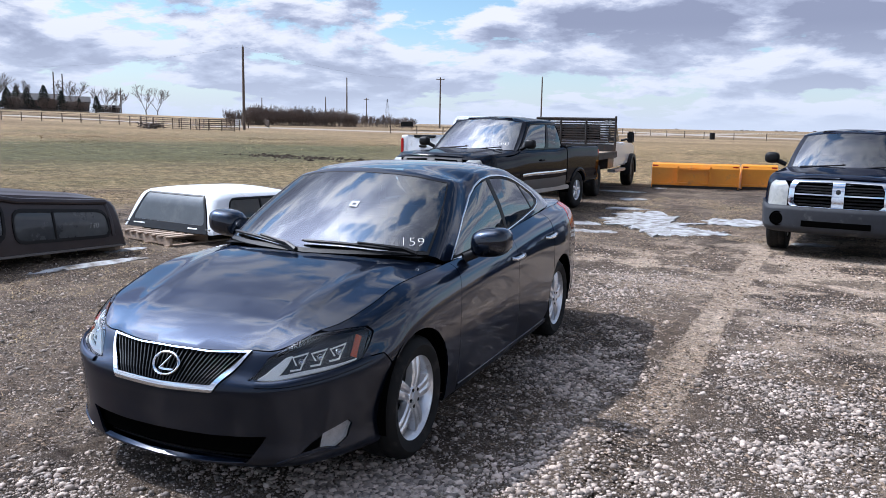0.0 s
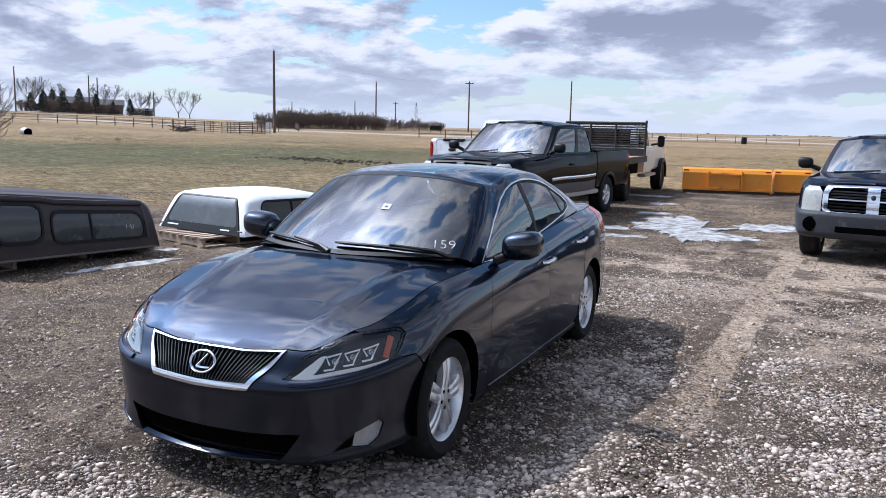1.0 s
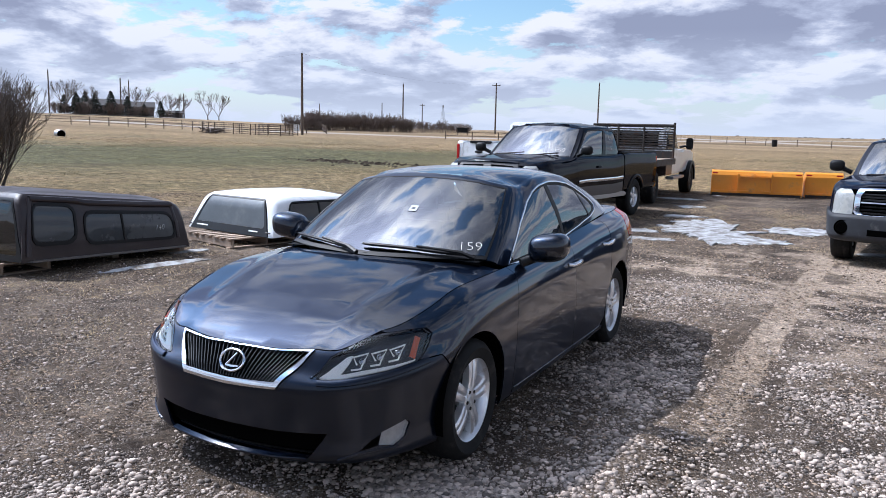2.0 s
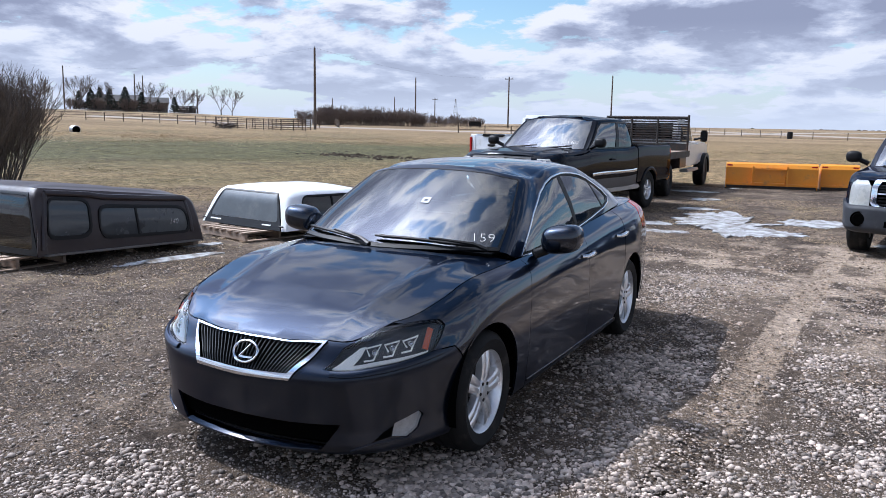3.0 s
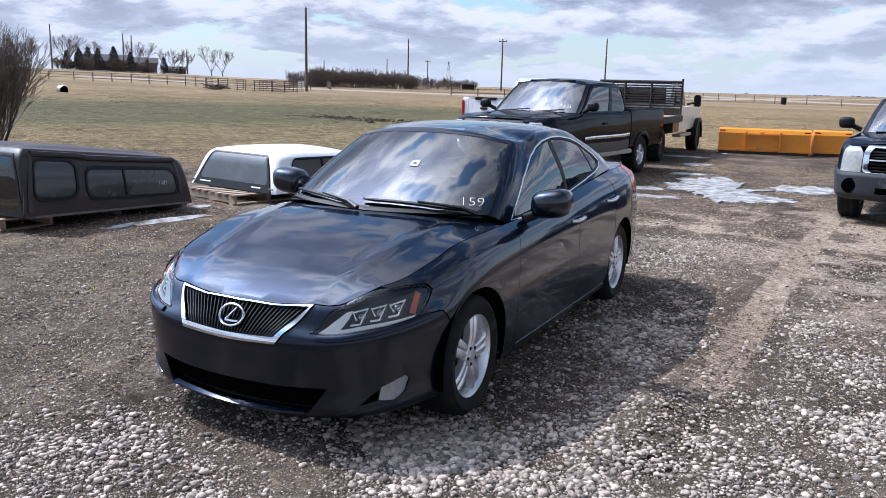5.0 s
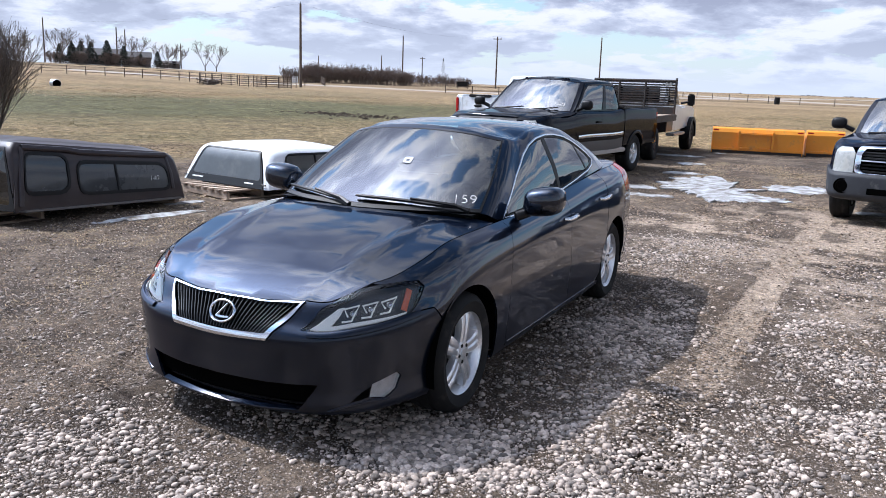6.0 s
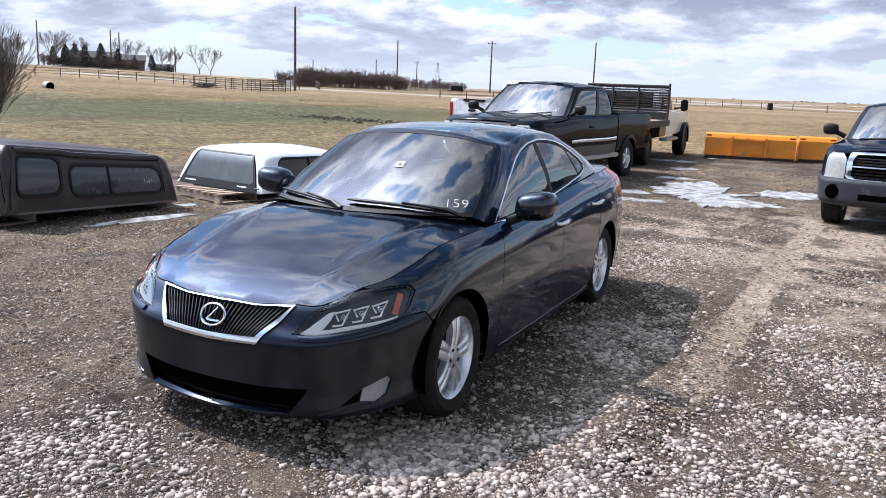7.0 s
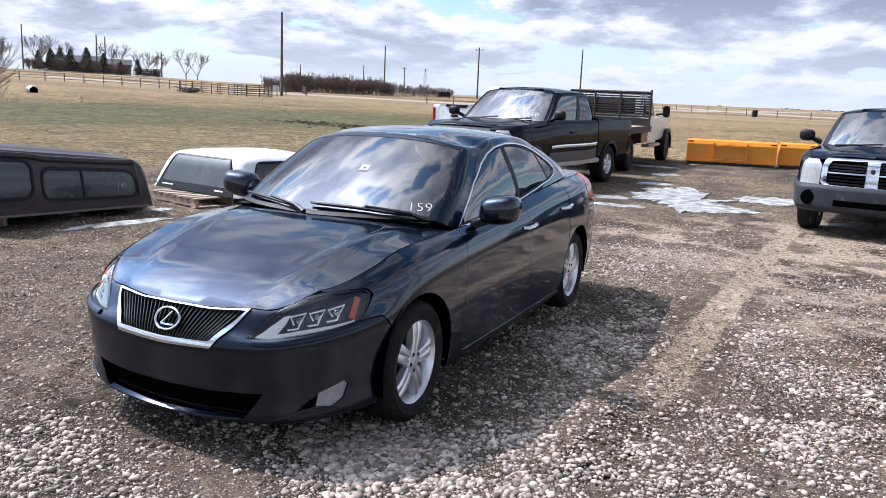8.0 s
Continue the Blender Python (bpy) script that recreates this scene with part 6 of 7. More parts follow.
build_white_cap()
build_brown_cap()
snow_pusher(pose(-1.08, 19.30, ground_z(-1, 19.3), 0, 0, 8), 2.42, "yellow-orange steel snow pusher standing on bare ground")
snow_pusher(pose(1.36, 20.05, ground_z(2, 20), 0, 0, 8), .98, "second yellow-orange steel snow pusher beside the first")


# ---------- the two white trucks ----------
def build_white_pickup():
    t = thing("pickup_truck", "white pickup seen from its tailgate behind the black truck", "truck", pose(-6.15, 14.75, ground_z(-6.1, 14.7), 0, 0, -12))
    P = M["white_paint"]
    part("tailgate", bbox(-.78, .78, -.06, .0, .78, 1.38, .03), P, t)
    part("tailgate_cap", bbox(-.55, .14, -.085, .03, 1.36, 1.43, .02), M["dark"], t)
    part("tailgate_handle", ellipsoid((-.24, -.07, 1.14), (.13, .02, .045)), M["dark"], t)
    for sg in (1, -1):
        a, b = sorted((sg * .80, sg * 1.0))
        part("bed_side", prism([(-.02, .62), (-.02, 1.38), (.03, 1.42), (1.95, 1.42), (1.95, .62), (1.45, .60), (1.35, .85), (1.05, .97), (.75, .85), (.65, .60)], a, b, bevel=.02), P, t)
        a, b = sorted((sg * .915, sg * 1.005))
        part("tail_light", bbox(a, b, -.045, .09, .90, 1.34, .02), M["red"], t)
        for y in (1.05, 4.9):
            wheel(t, (sg * .98, y, .40), sg, .40, .27, .24, 8, "plain")
    part("rear_bumper", bbox(-.98, .98, -.20, -.05, .58, .76, .03), M["chrome"], t)
    part("bed_floor", bbox(-.8, .8, .0, 1.95, .80, .86), M["dark"], t)
    part("chassis", bbox(-.5, .5, 0, 5.5, .40, .62), M["void"], t)
    cab = part("cab", prism([(2.0, .55), (2.0, 1.36), (4.6, 1.36), (5.9, 1.32), (6.0, 1.2), (6.0, .6)], -1.0, 1.0, bevel=.05), P, t)
    part("cab_top", prism([(2.02, 1.34), (2.16, 1.93), (2.4, 1.98), (3.7, 1.98), (4.55, 1.36)], -.80, .80, bevel=.06), P, t)
    part("rear_window", prism([(2.045, 1.44), (2.145, 1.86), (2.135, 1.87), (2.03, 1.44)], -.66, .66), M["tint_glass"], t)
    for sg in (1, -1):
        a, b = sorted((sg * .80, sg * .815))
        part("side_window", prism([(2.25, 1.42), (2.30, 1.86), (3.7, 1.86), (4.35, 1.42)], a, b), M["tint_glass"], t)
        part("door_mirror", bbox(*sorted((sg * 1.12, sg * 1.32)), 4.0, 4.10, 1.35, 1.68, .03), M["dark"], t)
        part("mirror_arm", tube([(sg * .95, 4.1, 1.45), (sg * 1.16, 4.05, 1.47)], .03, 6), M["dark"], t)


def build_flatbed():
    t = thing("flatbed_truck", "white cab truck with black slatted headache rack and timber flatbed", "truck", pose(-2.86, 17.0, ground_z(-2.8, 17), 0, 0, 0))
    P, K = M["white_paint"], M["steel"]
    # deck behind the rack
    part("deck", bbox(-1.12, 1.12, -2.9, 0, .98, 1.08, .01), M["old_wood"], t)
    for sg in (1, -1):
        part("deck_rail", bbox(*sorted((sg * 1.12, sg * 1.17)), -2.9, .02, .93, 1.09, .008), K, t)
        part("tool_box", bbox(*sorted((sg * .60, sg * 1.10)), -.85, -.05, .66, .93, .015), M["brown_shell"], t)
        for y in (-1.75,):
            wheel(t, (sg * 1.05, y, .40), sg, .40, .30, .21, 8, "plain", M["steel"])
    # rack
    rk = part("rack_post", tube([(-1.10, 0, 1.05), (-1.10, 0, 1.93)], .03, 8), K, t)
    for x in (-.4, .3, 1.10):
        part("rack_post", tube([(x, 0, 1.05), (x, 0, 1.93 if x < 1 else 2.02)], .03, 8), K, t)
    for i in range(10):
        part("rack_slat", bbox(-1.10, 1.10, -.012, .012, 1.30 + i * .065, 1.338 + i * .065, .004), K, t)
    part("rack_top", tube([(-1.10, 0, 1.95), (1.10, 0, 1.95)], .028, 8), K, t)
    part("rack_panel", bbox(-1.08, 1.08, -.01, .01, 1.08, 1.27, .005), K, t)
    for x in (.86, .96):
        part("rack_light", lathe([(.0, -.03), (.045, -.03), (.05, 0), (.05, .02)], 16, m=Matrix.Translation((x, -.03, 1.86)) @ Matrix.Rotation(radians(90), 4, "Z")), M["lamp_lens"], t)
    # cab
    part("cab", prism([(.12, .62), (.12, 1.28), (1.9, 1.28), (2.2, 1.30), (3.55, 1.26), (3.72, 1.15), (3.75, .66)], -.98, .98, bevel=.05), P, t)
    part("cab_top", prism([(.14, 1.26), (.24, 1.88), (.45, 1.93), (1.45, 1.92), (2.15, 1.28)], -.84, .84, bevel=.05), P, t)
    part("rear_window", bbox(-.66, .66, .13, .165, 1.38, 1.80, .004), M["tint_glass"], t)
    part("windscreen", prism([(1.52, 1.88), (2.12, 1.32), (2.14, 1.33), (1.54, 1.90)], -.74, .74), M["tint_glass"], t)
    for sg in (1, -1):
        a, b = sorted((sg * .835, sg * .855))
        part("side_window", prism([(.35, 1.32), (.42, 1.80), (1.42, 1.80), (1.92, 1.32)], a, b), M["tint_glass"], t)
        part("door_mirror", bbox(*sorted((sg * 1.10, sg * 1.29)), 1.75, 1.86, 1.30, 1.62, .03), M["dark"], t)
        part("mirror_arm", tube([(sg * .92, 1.8, 1.36), (sg * 1.14, 1.8, 1.41)], .032, 6), M["dark"], t)
        part("running_board", bbox(*sorted((sg * .85, sg * 1.08)), .35, 1.9, .50, .58, .02), M["galv"], t)
        wheel(t, (sg * 1.05, 3.1, .42), sg, .42, .28, .23, 8, "plain", M["steel"])
        ring = [(3.1 + .54 * math.cos(a), .42 + .54 * math.sin(a)) for a in np.linspace(-.1, math.pi + .1, 16)]
        inner = [(3.1 + .44 * math.cos(a), .42 + .44 * math.sin(a)) for a in np.linspace(math.pi + .1, -.1, 16)]
        bm = bmesh.new()
        for s0, s1 in zip(range(15), range(1, 16)):
            o0, o1, i0, i1 = ring[s0], ring[s1], inner[15 - s0], inner[15 - s1]
            prism([o0, o1, i1, i0], *sorted((sg * .80, sg * 1.09)), bm)
        part("wheel_flare", bm, M["dark"], t)
    part("chassis", bbox(-.45, .45, -2.8, 3.6, .52, .80), M["void"], t)


build_white_pickup()
build_flatbed()

# ---------- fields beyond the yard ----------
M["pole_wood"] = mat("grey_pole_wood", (.13, .10, .08), .9, 0, .3, 2)
M["bark"] = mat("grey_brown_bark", (.085, .066, .055), .9, 0, .3, 6, island=.25)
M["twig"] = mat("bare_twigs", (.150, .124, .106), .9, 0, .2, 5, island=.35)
# grey-brown twigs lightened in colour to offset the shade inside dense far thickets
M["far_twig"] = mat("lightened_bare_twigs", (.185, .145, .125), .9, 0, .2, 5, island=.35)
M["needle"] = mat("dark_spruce_needles", (.020, .028, .018), .8, 0, .3, 3, island=.5)
M["straw"] = mat("dead_grass", (.32, .240, .140), .9, 0, .3, 4, island=.4)
M["house_wall"] = mat("grey_siding", (.10, .095, .095), .8, 0, .2, 2)
M["house_roof"] = mat("dark_shingles", (.06, .055, .055), .9, 0, .3, 3)
M["road"] = mat("pale_gravel_road", (.30, .26, .22), .95, 0, .25, .8, bump=.2, bump_scale=8)
M["pen_steel"] = mat("rusty_pen_panels", (.09, .065, .05), .7, .2, .3, 4)
M["sign_white"] = mat("white_sign", (.75, .76, .78), .6)


def on(x, y, dz=0.0):
    return Vector((x, y, ground_z(x, y) + dz))


def limb(V, F, a, b, ra, rb, n=4):
    d = (b - a)
    if d.length < 1e-6:
        return
    d.normalize()
    u = d.orthogonal().normalized()
    w = d.cross(u)
    k = len(V)
    for p, r in ((a, ra), (b, rb)):
        V += [tuple(p + (u * math.cos(2 * math.pi * j / n) + w * math.sin(2 * math.pi * j / n)) * r) for j in range(n)]
    F += [(k + j, k + (j + 1) % n, k + n + (j + 1) % n, k + n + j) for j in range(n)]


def branch(V, F, rng, p, d, length, r, depth, spread, rmin):
    """A crooked limb that forks until it is a twig."""
    q = p
    for i in range(2):
        d = (d + Vector((rng.uniform(-1, 1), rng.uniform(-1, 1), rng.uniform(-.4, .7))) * .16).normalized()
        e = q + d * length / 2
        limb(V, F, q, e, max(r * (1 - .2 * i), rmin), max(r * (.8 - .2 * i), rmin), 4 if depth > 1 else 3)
        q = e
        if depth > 0 and i == 0 and rng.random() < .6:
            s = (d + Vector((rng.uniform(-1, 1), rng.uniform(-1, 1), rng.uniform(-.2, .8))) * spread).normalized()
            branch(V, F, rng, q, s, length * rng.uniform(.5, .7), r * .5, depth - 1, spread, rmin)
    if depth > 0:
        for _ in range(rng.choice((2, 2, 3))):
            s = (d + Vector((rng.uniform(-1, 1), rng.uniform(-1, 1), rng.uniform(-.25, .8))) * spread).normalized()
            branch(V, F, rng, q, s, length * rng.uniform(.58, .82), r * .6, depth - 1, spread, rmin)


def mesh_part(name, V, F, material, parent, label=""):
    me = bpy.data.meshes.new(name)
    me.from_pydata(V, [], F)
    me.materials.append(material)
    ob = new(name, me)
    ob.parent = parent
    if label:
        ob["label"] = label
    return ob


def bare_tree(m, height, seed, label, group="", rmin=.03, depth=5):
    rng = random.Random(seed)
    t = thing("tree", label, "tree", m, group)
    V, F = [], []
    top = Vector((rng.uniform(-.2, .2), rng.uniform(-.2, .2), height * .14))
    limb(V, F, Vector((0, 0, -.2)), top, height * .022, height * .017, 7)
    mesh_part("trunk", V, F, M["bark"], t)
    V, F = [], []
    for i in range(rng.choice((3, 4))):
        a = 2 * math.pi * (i + rng.random() * .6) / 3.5
        branch(V, F, rng, top, Vector((math.cos(a) * .6, math.sin(a) * .6, 1)).normalized(), height * .30, height * .010, depth, .62, rmin)
    mesh_part("crown", V, F, M["twig"], t)
    return t


def spruce(m, height, seed):
    rng = random.Random(seed)
    t = thing("spruce_tree", "dark green spruce beside the far farm buildings", "tree", m, "farm spruces")
    V, F = [], []
    limb(V, F, Vector((0, 0, -.2)), Vector((0, 0, height)), height * .02, .02, 6)
    mesh_part("trunk", V, F, M["bark"], t)
    V, F = [], []
    for i in range(420):
        f = rng.random() ** .8
        z = height * (.08 + .92 * f)
        R = height * .33 * (1 - f) ** .8 * rng.uniform(.35, 1.15) + .08
        a = rng.uniform(0, 6.283)
        c = Vector((R * math.cos(a), R * math.sin(a), z - R * .25))
        s = height * rng.uniform(.035, .07)
        d1 = Vector((math.cos(a), math.sin(a), -.35)) * s
        d2 = Vector((-math.sin(a), math.cos(a), rng.uniform(-.3, .3))) * s * .55
        k = len(V)
        V += [tuple(c - d1 + d2), tuple(c - d1 - d2), tuple(c + d1), tuple(c + Vector((0, 0, s * .5)))]
        F += [(k, k + 1, k + 2), (k, k + 2, k + 3), (k + 1, k + 3, k + 2)]
    mesh_part("crown", V, F, M["needle"], t)
    return t


def shrub(m, height, width, stems, seed, label, group, rmin, depth=3, name="shrub"):
    """A leafless thicket of many stems from one stool."""
    rng = random.Random(seed)
    t = thing(name, label, "shrub", m, group)
    V, F = [], []
    for i in range(stems):
        a, rr = rng.uniform(0, 6.283), rng.random() ** .6
        p = Vector((math.cos(a) * rr * width * .28, math.sin(a) * rr * width * .28, -.1))
        d = Vector((math.cos(a) * rr * .42, math.sin(a) * rr * .42, 1)).normalized()
        branch(V, F, rng, p, d, height * (rng.uniform(.17, .33) if rmin > .01 else rng.uniform(.27, .42)), max(height * .006, rmin), depth, .52 if rmin > .01 else .36, rmin)
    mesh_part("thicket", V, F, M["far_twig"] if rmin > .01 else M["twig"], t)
    return t


def utility_pole(x, y, h, arm=False, label="weathered wooden utility pole in the field"):
    base = on(x, y)
    t = thing("utility_pole", label, "pole", Matrix.Translation(base), "utility poles")
    part("shaft", tube([(0, 0, -.3), (0, 0, h * .5), (0, 0, h)], [.19, .165, .13], 8), M["pole_wood"], t)
    if arm:
        part("crossarm", bbox(-.9, .9, -.06, .06, h - .55, h - .40), M["pole_wood"], t)
        for q in (-.8, .8):
            part("insulator", tube([(q, 0, h - .4), (q, 0, h - .2)], .06, 6), M["galv"], t)
    else:
        part("insulator", tube([(.0, 0, h), (0, 0, h + .22)], .05, 6), M["galv"], t)
    return base + Vector((0, 0, h))


tops = {}
for nm, x, y, h, arm in (("a", -63.0, 83.3, 10.6, False), ("b", -91.4, 160.2, 10.4, False), ("c", -64.3, 151.3, 10.4, True), ("d", -47.4, 167.9, 11.4, False), ("e", -148, 207, 6.6, False), ("f", -126.5, 209.1, 7.3, False),
                         ("g", -120.6, 224, 7.8, True), ("h", -171.9, 129.1, 10.4, False), ("i", -161.6, 141.5, 9.2, False), ("j", -164.0, 146.3, 9.0, False), ("k", -158.3, 159.5, 6.6, False)):
    tops[nm] = utility_pole(x, y, h, arm)
for a, b in (("h", "a"), ("a", "c")):
    p, q = tops[a], tops[b]
    wire = to_object("power_line", tube([p.lerp(q, f) - Vector((0, 0, 6 * f * (1 - f))) for f in np.linspace(0, 1, 17)], .006, 4), M["dark"])
    tagged(wire, "thin sagging overhead wire between the poles", "wire", "overhead wires")
ob = to_object("meter_box", bbox(-.38, .38, -.12, .12, .5, 1.35, .02), M["sign_white"])
ob.matrix_world = Matrix.Translation(on(-63.4, 82.6)) @ Matrix.Rotation(radians(35), 4, "Z")
tagged(ob, "white box fixed to the foot of a pole", "box")

# windmill tower
wt = thing("windmill_tower", "slender lattice windmill tower far off", "tower", Matrix.Translation(on(-132.8, 262.7)))
for sx in (-1, 1):
    for sy in (-1, 1):
        part("leg", tube([(sx * .9, sy * .9, -.2), (sx * .12, sy * .12, 8.3)], .05, 4), M["galv"], wt)
for z in (2, 4, 6):
    r = .9 - .78 * z / 8.3
    part("brace", tube([(-r, -r, z), (r, -r, z), (r, r, z), (-r, r, z), (-r, -r, z)], .035, 4), M["galv"], wt)
part("wheel_head", lathe([(0, -.06), (.5, -.05), (.55, 0), (.5, .05), (0, .06)], 16, m=Matrix.Translation((0, 0, 8.4))), M["galv"], wt)


def rail_fence(points, spacing, h, rails, name, label, group, post_r=.07, rail_r=.035, material=None):
    t = thing(name, label, "fence", kind="")
    if group:
        t["group"] = group
    mt = material or M["pole_wood"]
    for (ax, ay), (bx, by) in zip(points, points[1:]):
        L = math.dist((ax, ay), (bx, by))
        n = max(1, round(L / spacing))
        P = [on(ax + (bx - ax) * i / n, ay + (by - ay) * i / n) for i in range(n + 1)]
        for p in P[:-1]:
            part("post", tube([p - Vector((0, 0, .3)), p + Vector((0, 0, h))], post_r, 6), mt, t)
        for f in rails:
            part("rail", tube([p + Vector((0, 0, h * f)) for p in P], rail_r, 4), mt, t)
    return t


rail_fence([(-125, 66), (-108.6, 71.6), (-98.9, 76.4), (-90.2, 78.9), (-81.6, 80.6), (-71.5, 76.0)], 3.4, 1.25, (.35, .65, .95), "paddock_fence", "weathered timber paddock fence along the track", "paddock fences")
rail_fence([(-71.5, 76.0), (-68, 96), (-80, 112)], 4.0, 1.2, (.4, .9), "paddock_fence", "weathered timber paddock fence along the track", "paddock fences")
rail_fence([(-46.7, 93.3), (-38, 100), (-30, 110)], 3.5, 1.1, (.45, .9), "paddock_fence", "short timber fence beside the far lane", "paddock fences")
rail_fence([(-60, 190), (-26.7, 152.3), (-9.2, 124.5), (-.2, 117), (14, 106)], 6.5, 1.05, (.3, .6, .92), "wire_fence", "wire fence on grey posts across the stubble", "", .06, .012)


def pen_panel(ax, ay, bx, by, h=1.35):
    t = thing("pen_panel", "rusty steel livestock panel standing in the grass", "gate", group="livestock panels")
    a, b = on(ax, ay), on(bx, by)
    for f in (0, .5, 1):
        p = a.lerp(b, f)
        part("upright", tube([p - Vector((0, 0, .1)), p + Vector((0, 0, h))], .05, 6), M["pen_steel"], t)
    for i in range(6):
        z = Vector((0, 0, .15 + (h - .18) * i / 5))
        part("bar", tube([a + z, b + z], .028, 5), M["pen_steel"], t)


for seg in ((-70.2, 72.4, -67.6, 71.8), (-67.6, 71.8, -64.6, 71.7), (-64.6, 71.7, -61.8, 71.5), (-62.6, 73.4, -60.2, 75.2), (-60.2, 75.2, -59.6, 77.8), (-61.8, 71.5, -58.8, 71.0), (-58.8, 71.0, -56.4, 72.6)):
    pen_panel(*seg)
rng = random.Random(5)
bm = bmesh.new()
for i in range(46):
    a = rng.uniform(0, 6.28)
    c = on(-66.2, 70.0) + Vector((rng.gauss(0, .8), rng.gauss(0, .5), rng.uniform(.05, .5)))
    d = Vector((math.cos(a), math.sin(a), rng.uniform(-.2, .4))) * rng.uniform(.5, 1.2)
    tube([c - d, c + d], .04, 4, bm)
tagged(to_object("brush_pile", bm, M["bark"]), "heap of grey branches beside the pens", "brush", kind="stuff")

# culvert
cv = thing("culvert_pipe", "corrugated metal culvert under the grassy bank", "pipe", Matrix.Translation(on(-56.5, 41.2, .2)) @ Matrix.Rotation(radians(-27), 4, "Z") @ Matrix.Scale(1.35, 4))
prof = [(.25 + .012 * math.sin(i * 1.6), -.45 + i * .03) for i in range(31)]
part("barrel", lathe(prof, 24), M["galv"], cv)
part("inside", lathe([(.23, .44), (.23, -.4), (0, -.4)], 24), M["void"], cv)

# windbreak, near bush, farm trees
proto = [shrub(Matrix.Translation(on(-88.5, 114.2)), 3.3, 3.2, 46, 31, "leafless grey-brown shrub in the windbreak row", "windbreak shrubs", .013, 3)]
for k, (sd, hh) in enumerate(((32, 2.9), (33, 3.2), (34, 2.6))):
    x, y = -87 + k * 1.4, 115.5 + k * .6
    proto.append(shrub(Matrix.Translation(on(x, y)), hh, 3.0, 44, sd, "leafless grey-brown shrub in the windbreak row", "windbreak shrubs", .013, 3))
rng = random.Random(8)
for i in range(24):
    f = i / 23
    x, y = -86 + 12.5 * f + rng.uniform(-.4, .4), 116.5 + 15 * f + rng.uniform(-.8, .8)
    if .80 < f < .84:
        continue
    s = rng.uniform(1.28, 1.52) * (1 - .16 * f)
    src = proto[i % 4]
    src.scale = (1, 1, 1)
    cp = copy_thing(src, Matrix.Translation(on(x, y)) @ Matrix.Rotation(rng.uniform(0, 6.28), 4, "Z"))
    cp.scale = (s, s, s)
for i in range(12):
    x, y = -166 + i * 1.5 + rng.uniform(-1, 1), 126 + i * 1.2 + rng.uniform(-2, 2)
    cp = copy_thing(proto[i % 4], Matrix.Translation(on(x, y)) @ Matrix.Rotation(i * 1.7, 4, "Z"))
    s = rng.uniform(.9, 1.3)
    cp.scale = (s * 1.2, s * 1.2, s)
    cp["label"] = "leafless thicket beside the far farmhouse"
    cp["group"] = "farmyard thickets"
for i in range(7):
    x, y = -73.5 + i * .9, 133 + i * 2.0
    cp = copy_thing(proto[(i + 1) % 4], Matrix.Translation(on(x, y)) @ Matrix.Rotation(i * 1.3, 4, "Z"))
    s = rng.uniform(.85, 1.15)
    cp.scale = (s, s, s)
shrub(Matrix.Translation(on(-16.8, 7.45)), 2.5, 2.7, 190, 77, "bare many-stemmed willow bush at the yard's edge", "", .0038, 4, "willow_bush")
shrub(Matrix.Translation(on(-18.0, 6.2)), 2.7, 2.4, 60, 78, "bare many-stemmed willow bush at the yard's edge", "", .004, 4, "willow_bush")
for i, (x, y, h) in enumerate(((-147, 156.4, 7.6), (-162, 125.5, 8.6), (-155, 141.3, 8.2), (-153.5, 150, 6.6), (-158, 131, 6.8), (-151.8, 147.2, 6.4), (-170, 120, 7.4), (-144.6, 157.8, 6.8), (-166, 118, 6.6), (-163.5, 126.5, 7.6), (-156.5, 139.5, 7.0), (-150, 150, 6.0))):
    bare_tree(Matrix.Translation(on(x, y)), h, 100 + i, "leafless tree by the distant farmyard", "farm trees", .026, 4)
for i, (x, y, h) in enumerate(((-166.9, 135.3, 5.6), (-155.6, 133.2, 5.6), (-144.5, 137.9, 3.8), (-160.5, 127.5, 5.0), (-158.6, 131.2, 5.2), (-153.0, 135.8, 4.6), (-164, 127, 4.4), (-150.5, 138.5, 3.0))):
    spruce(Matrix.Translation(on(x, y)), h, 200 + i)


def farm_building(x, y, rz, L, w, h, roof_h, label, name="farm_house"):
    t = thing(name, label, "house", Matrix.Translation(on(x, y)) @ Matrix.Rotation(radians(rz), 4, "Z"))
    part("wall", bbox(-L / 2, L / 2, -w / 2, w / 2, -.3, h), M["house_wall"], t, smooth=False)
    part("roof", prism([(-w / 2 - .4, h - .05), (0, h + roof_h), (w / 2 + .4, h - .05), (w / 2 + .4, h + .08), (0, h + roof_h + .15), (-w / 2 - .4, h + .08)], -L / 2 - .4, L / 2 + .4), M["house_roof"], t, smooth=False)
    for i in range(3):
        q = -L / 2 + L * (i + .7) / 3.6
        wnd = part("window", bbox(q - .5, q + .5, -w / 2 - .04, -w / 2 + .02, 1.0, 2.0), M["sign_white"], t, smooth=False)
        part("pane", bbox(q - .42, q + .42, -w / 2 - .05, -w / 2 - .042, 1.08, 1.92), M["tint_glass"], wnd, smooth=False)
    part("door", bbox(L / 2 - 1.9, L / 2 - 1.0, -w / 2 - .05, -w / 2 + .02, 0, 2.05), M["house_roof"], t, smooth=False)


farm_building(-172.5, 144.3, 48, 12, 7, 2.5, 1.6, "low grey farmhouse half hidden by trees")
farm_building(-166, 151.5, 46, 7, 6, 2.3, 1.4, "low dark farm shed among trees", "farm_shed")
farm_building(-160.6, 157.1, 45, 6, 4, 1.4, .5, "small pale shed by the far road", "farm_shed")

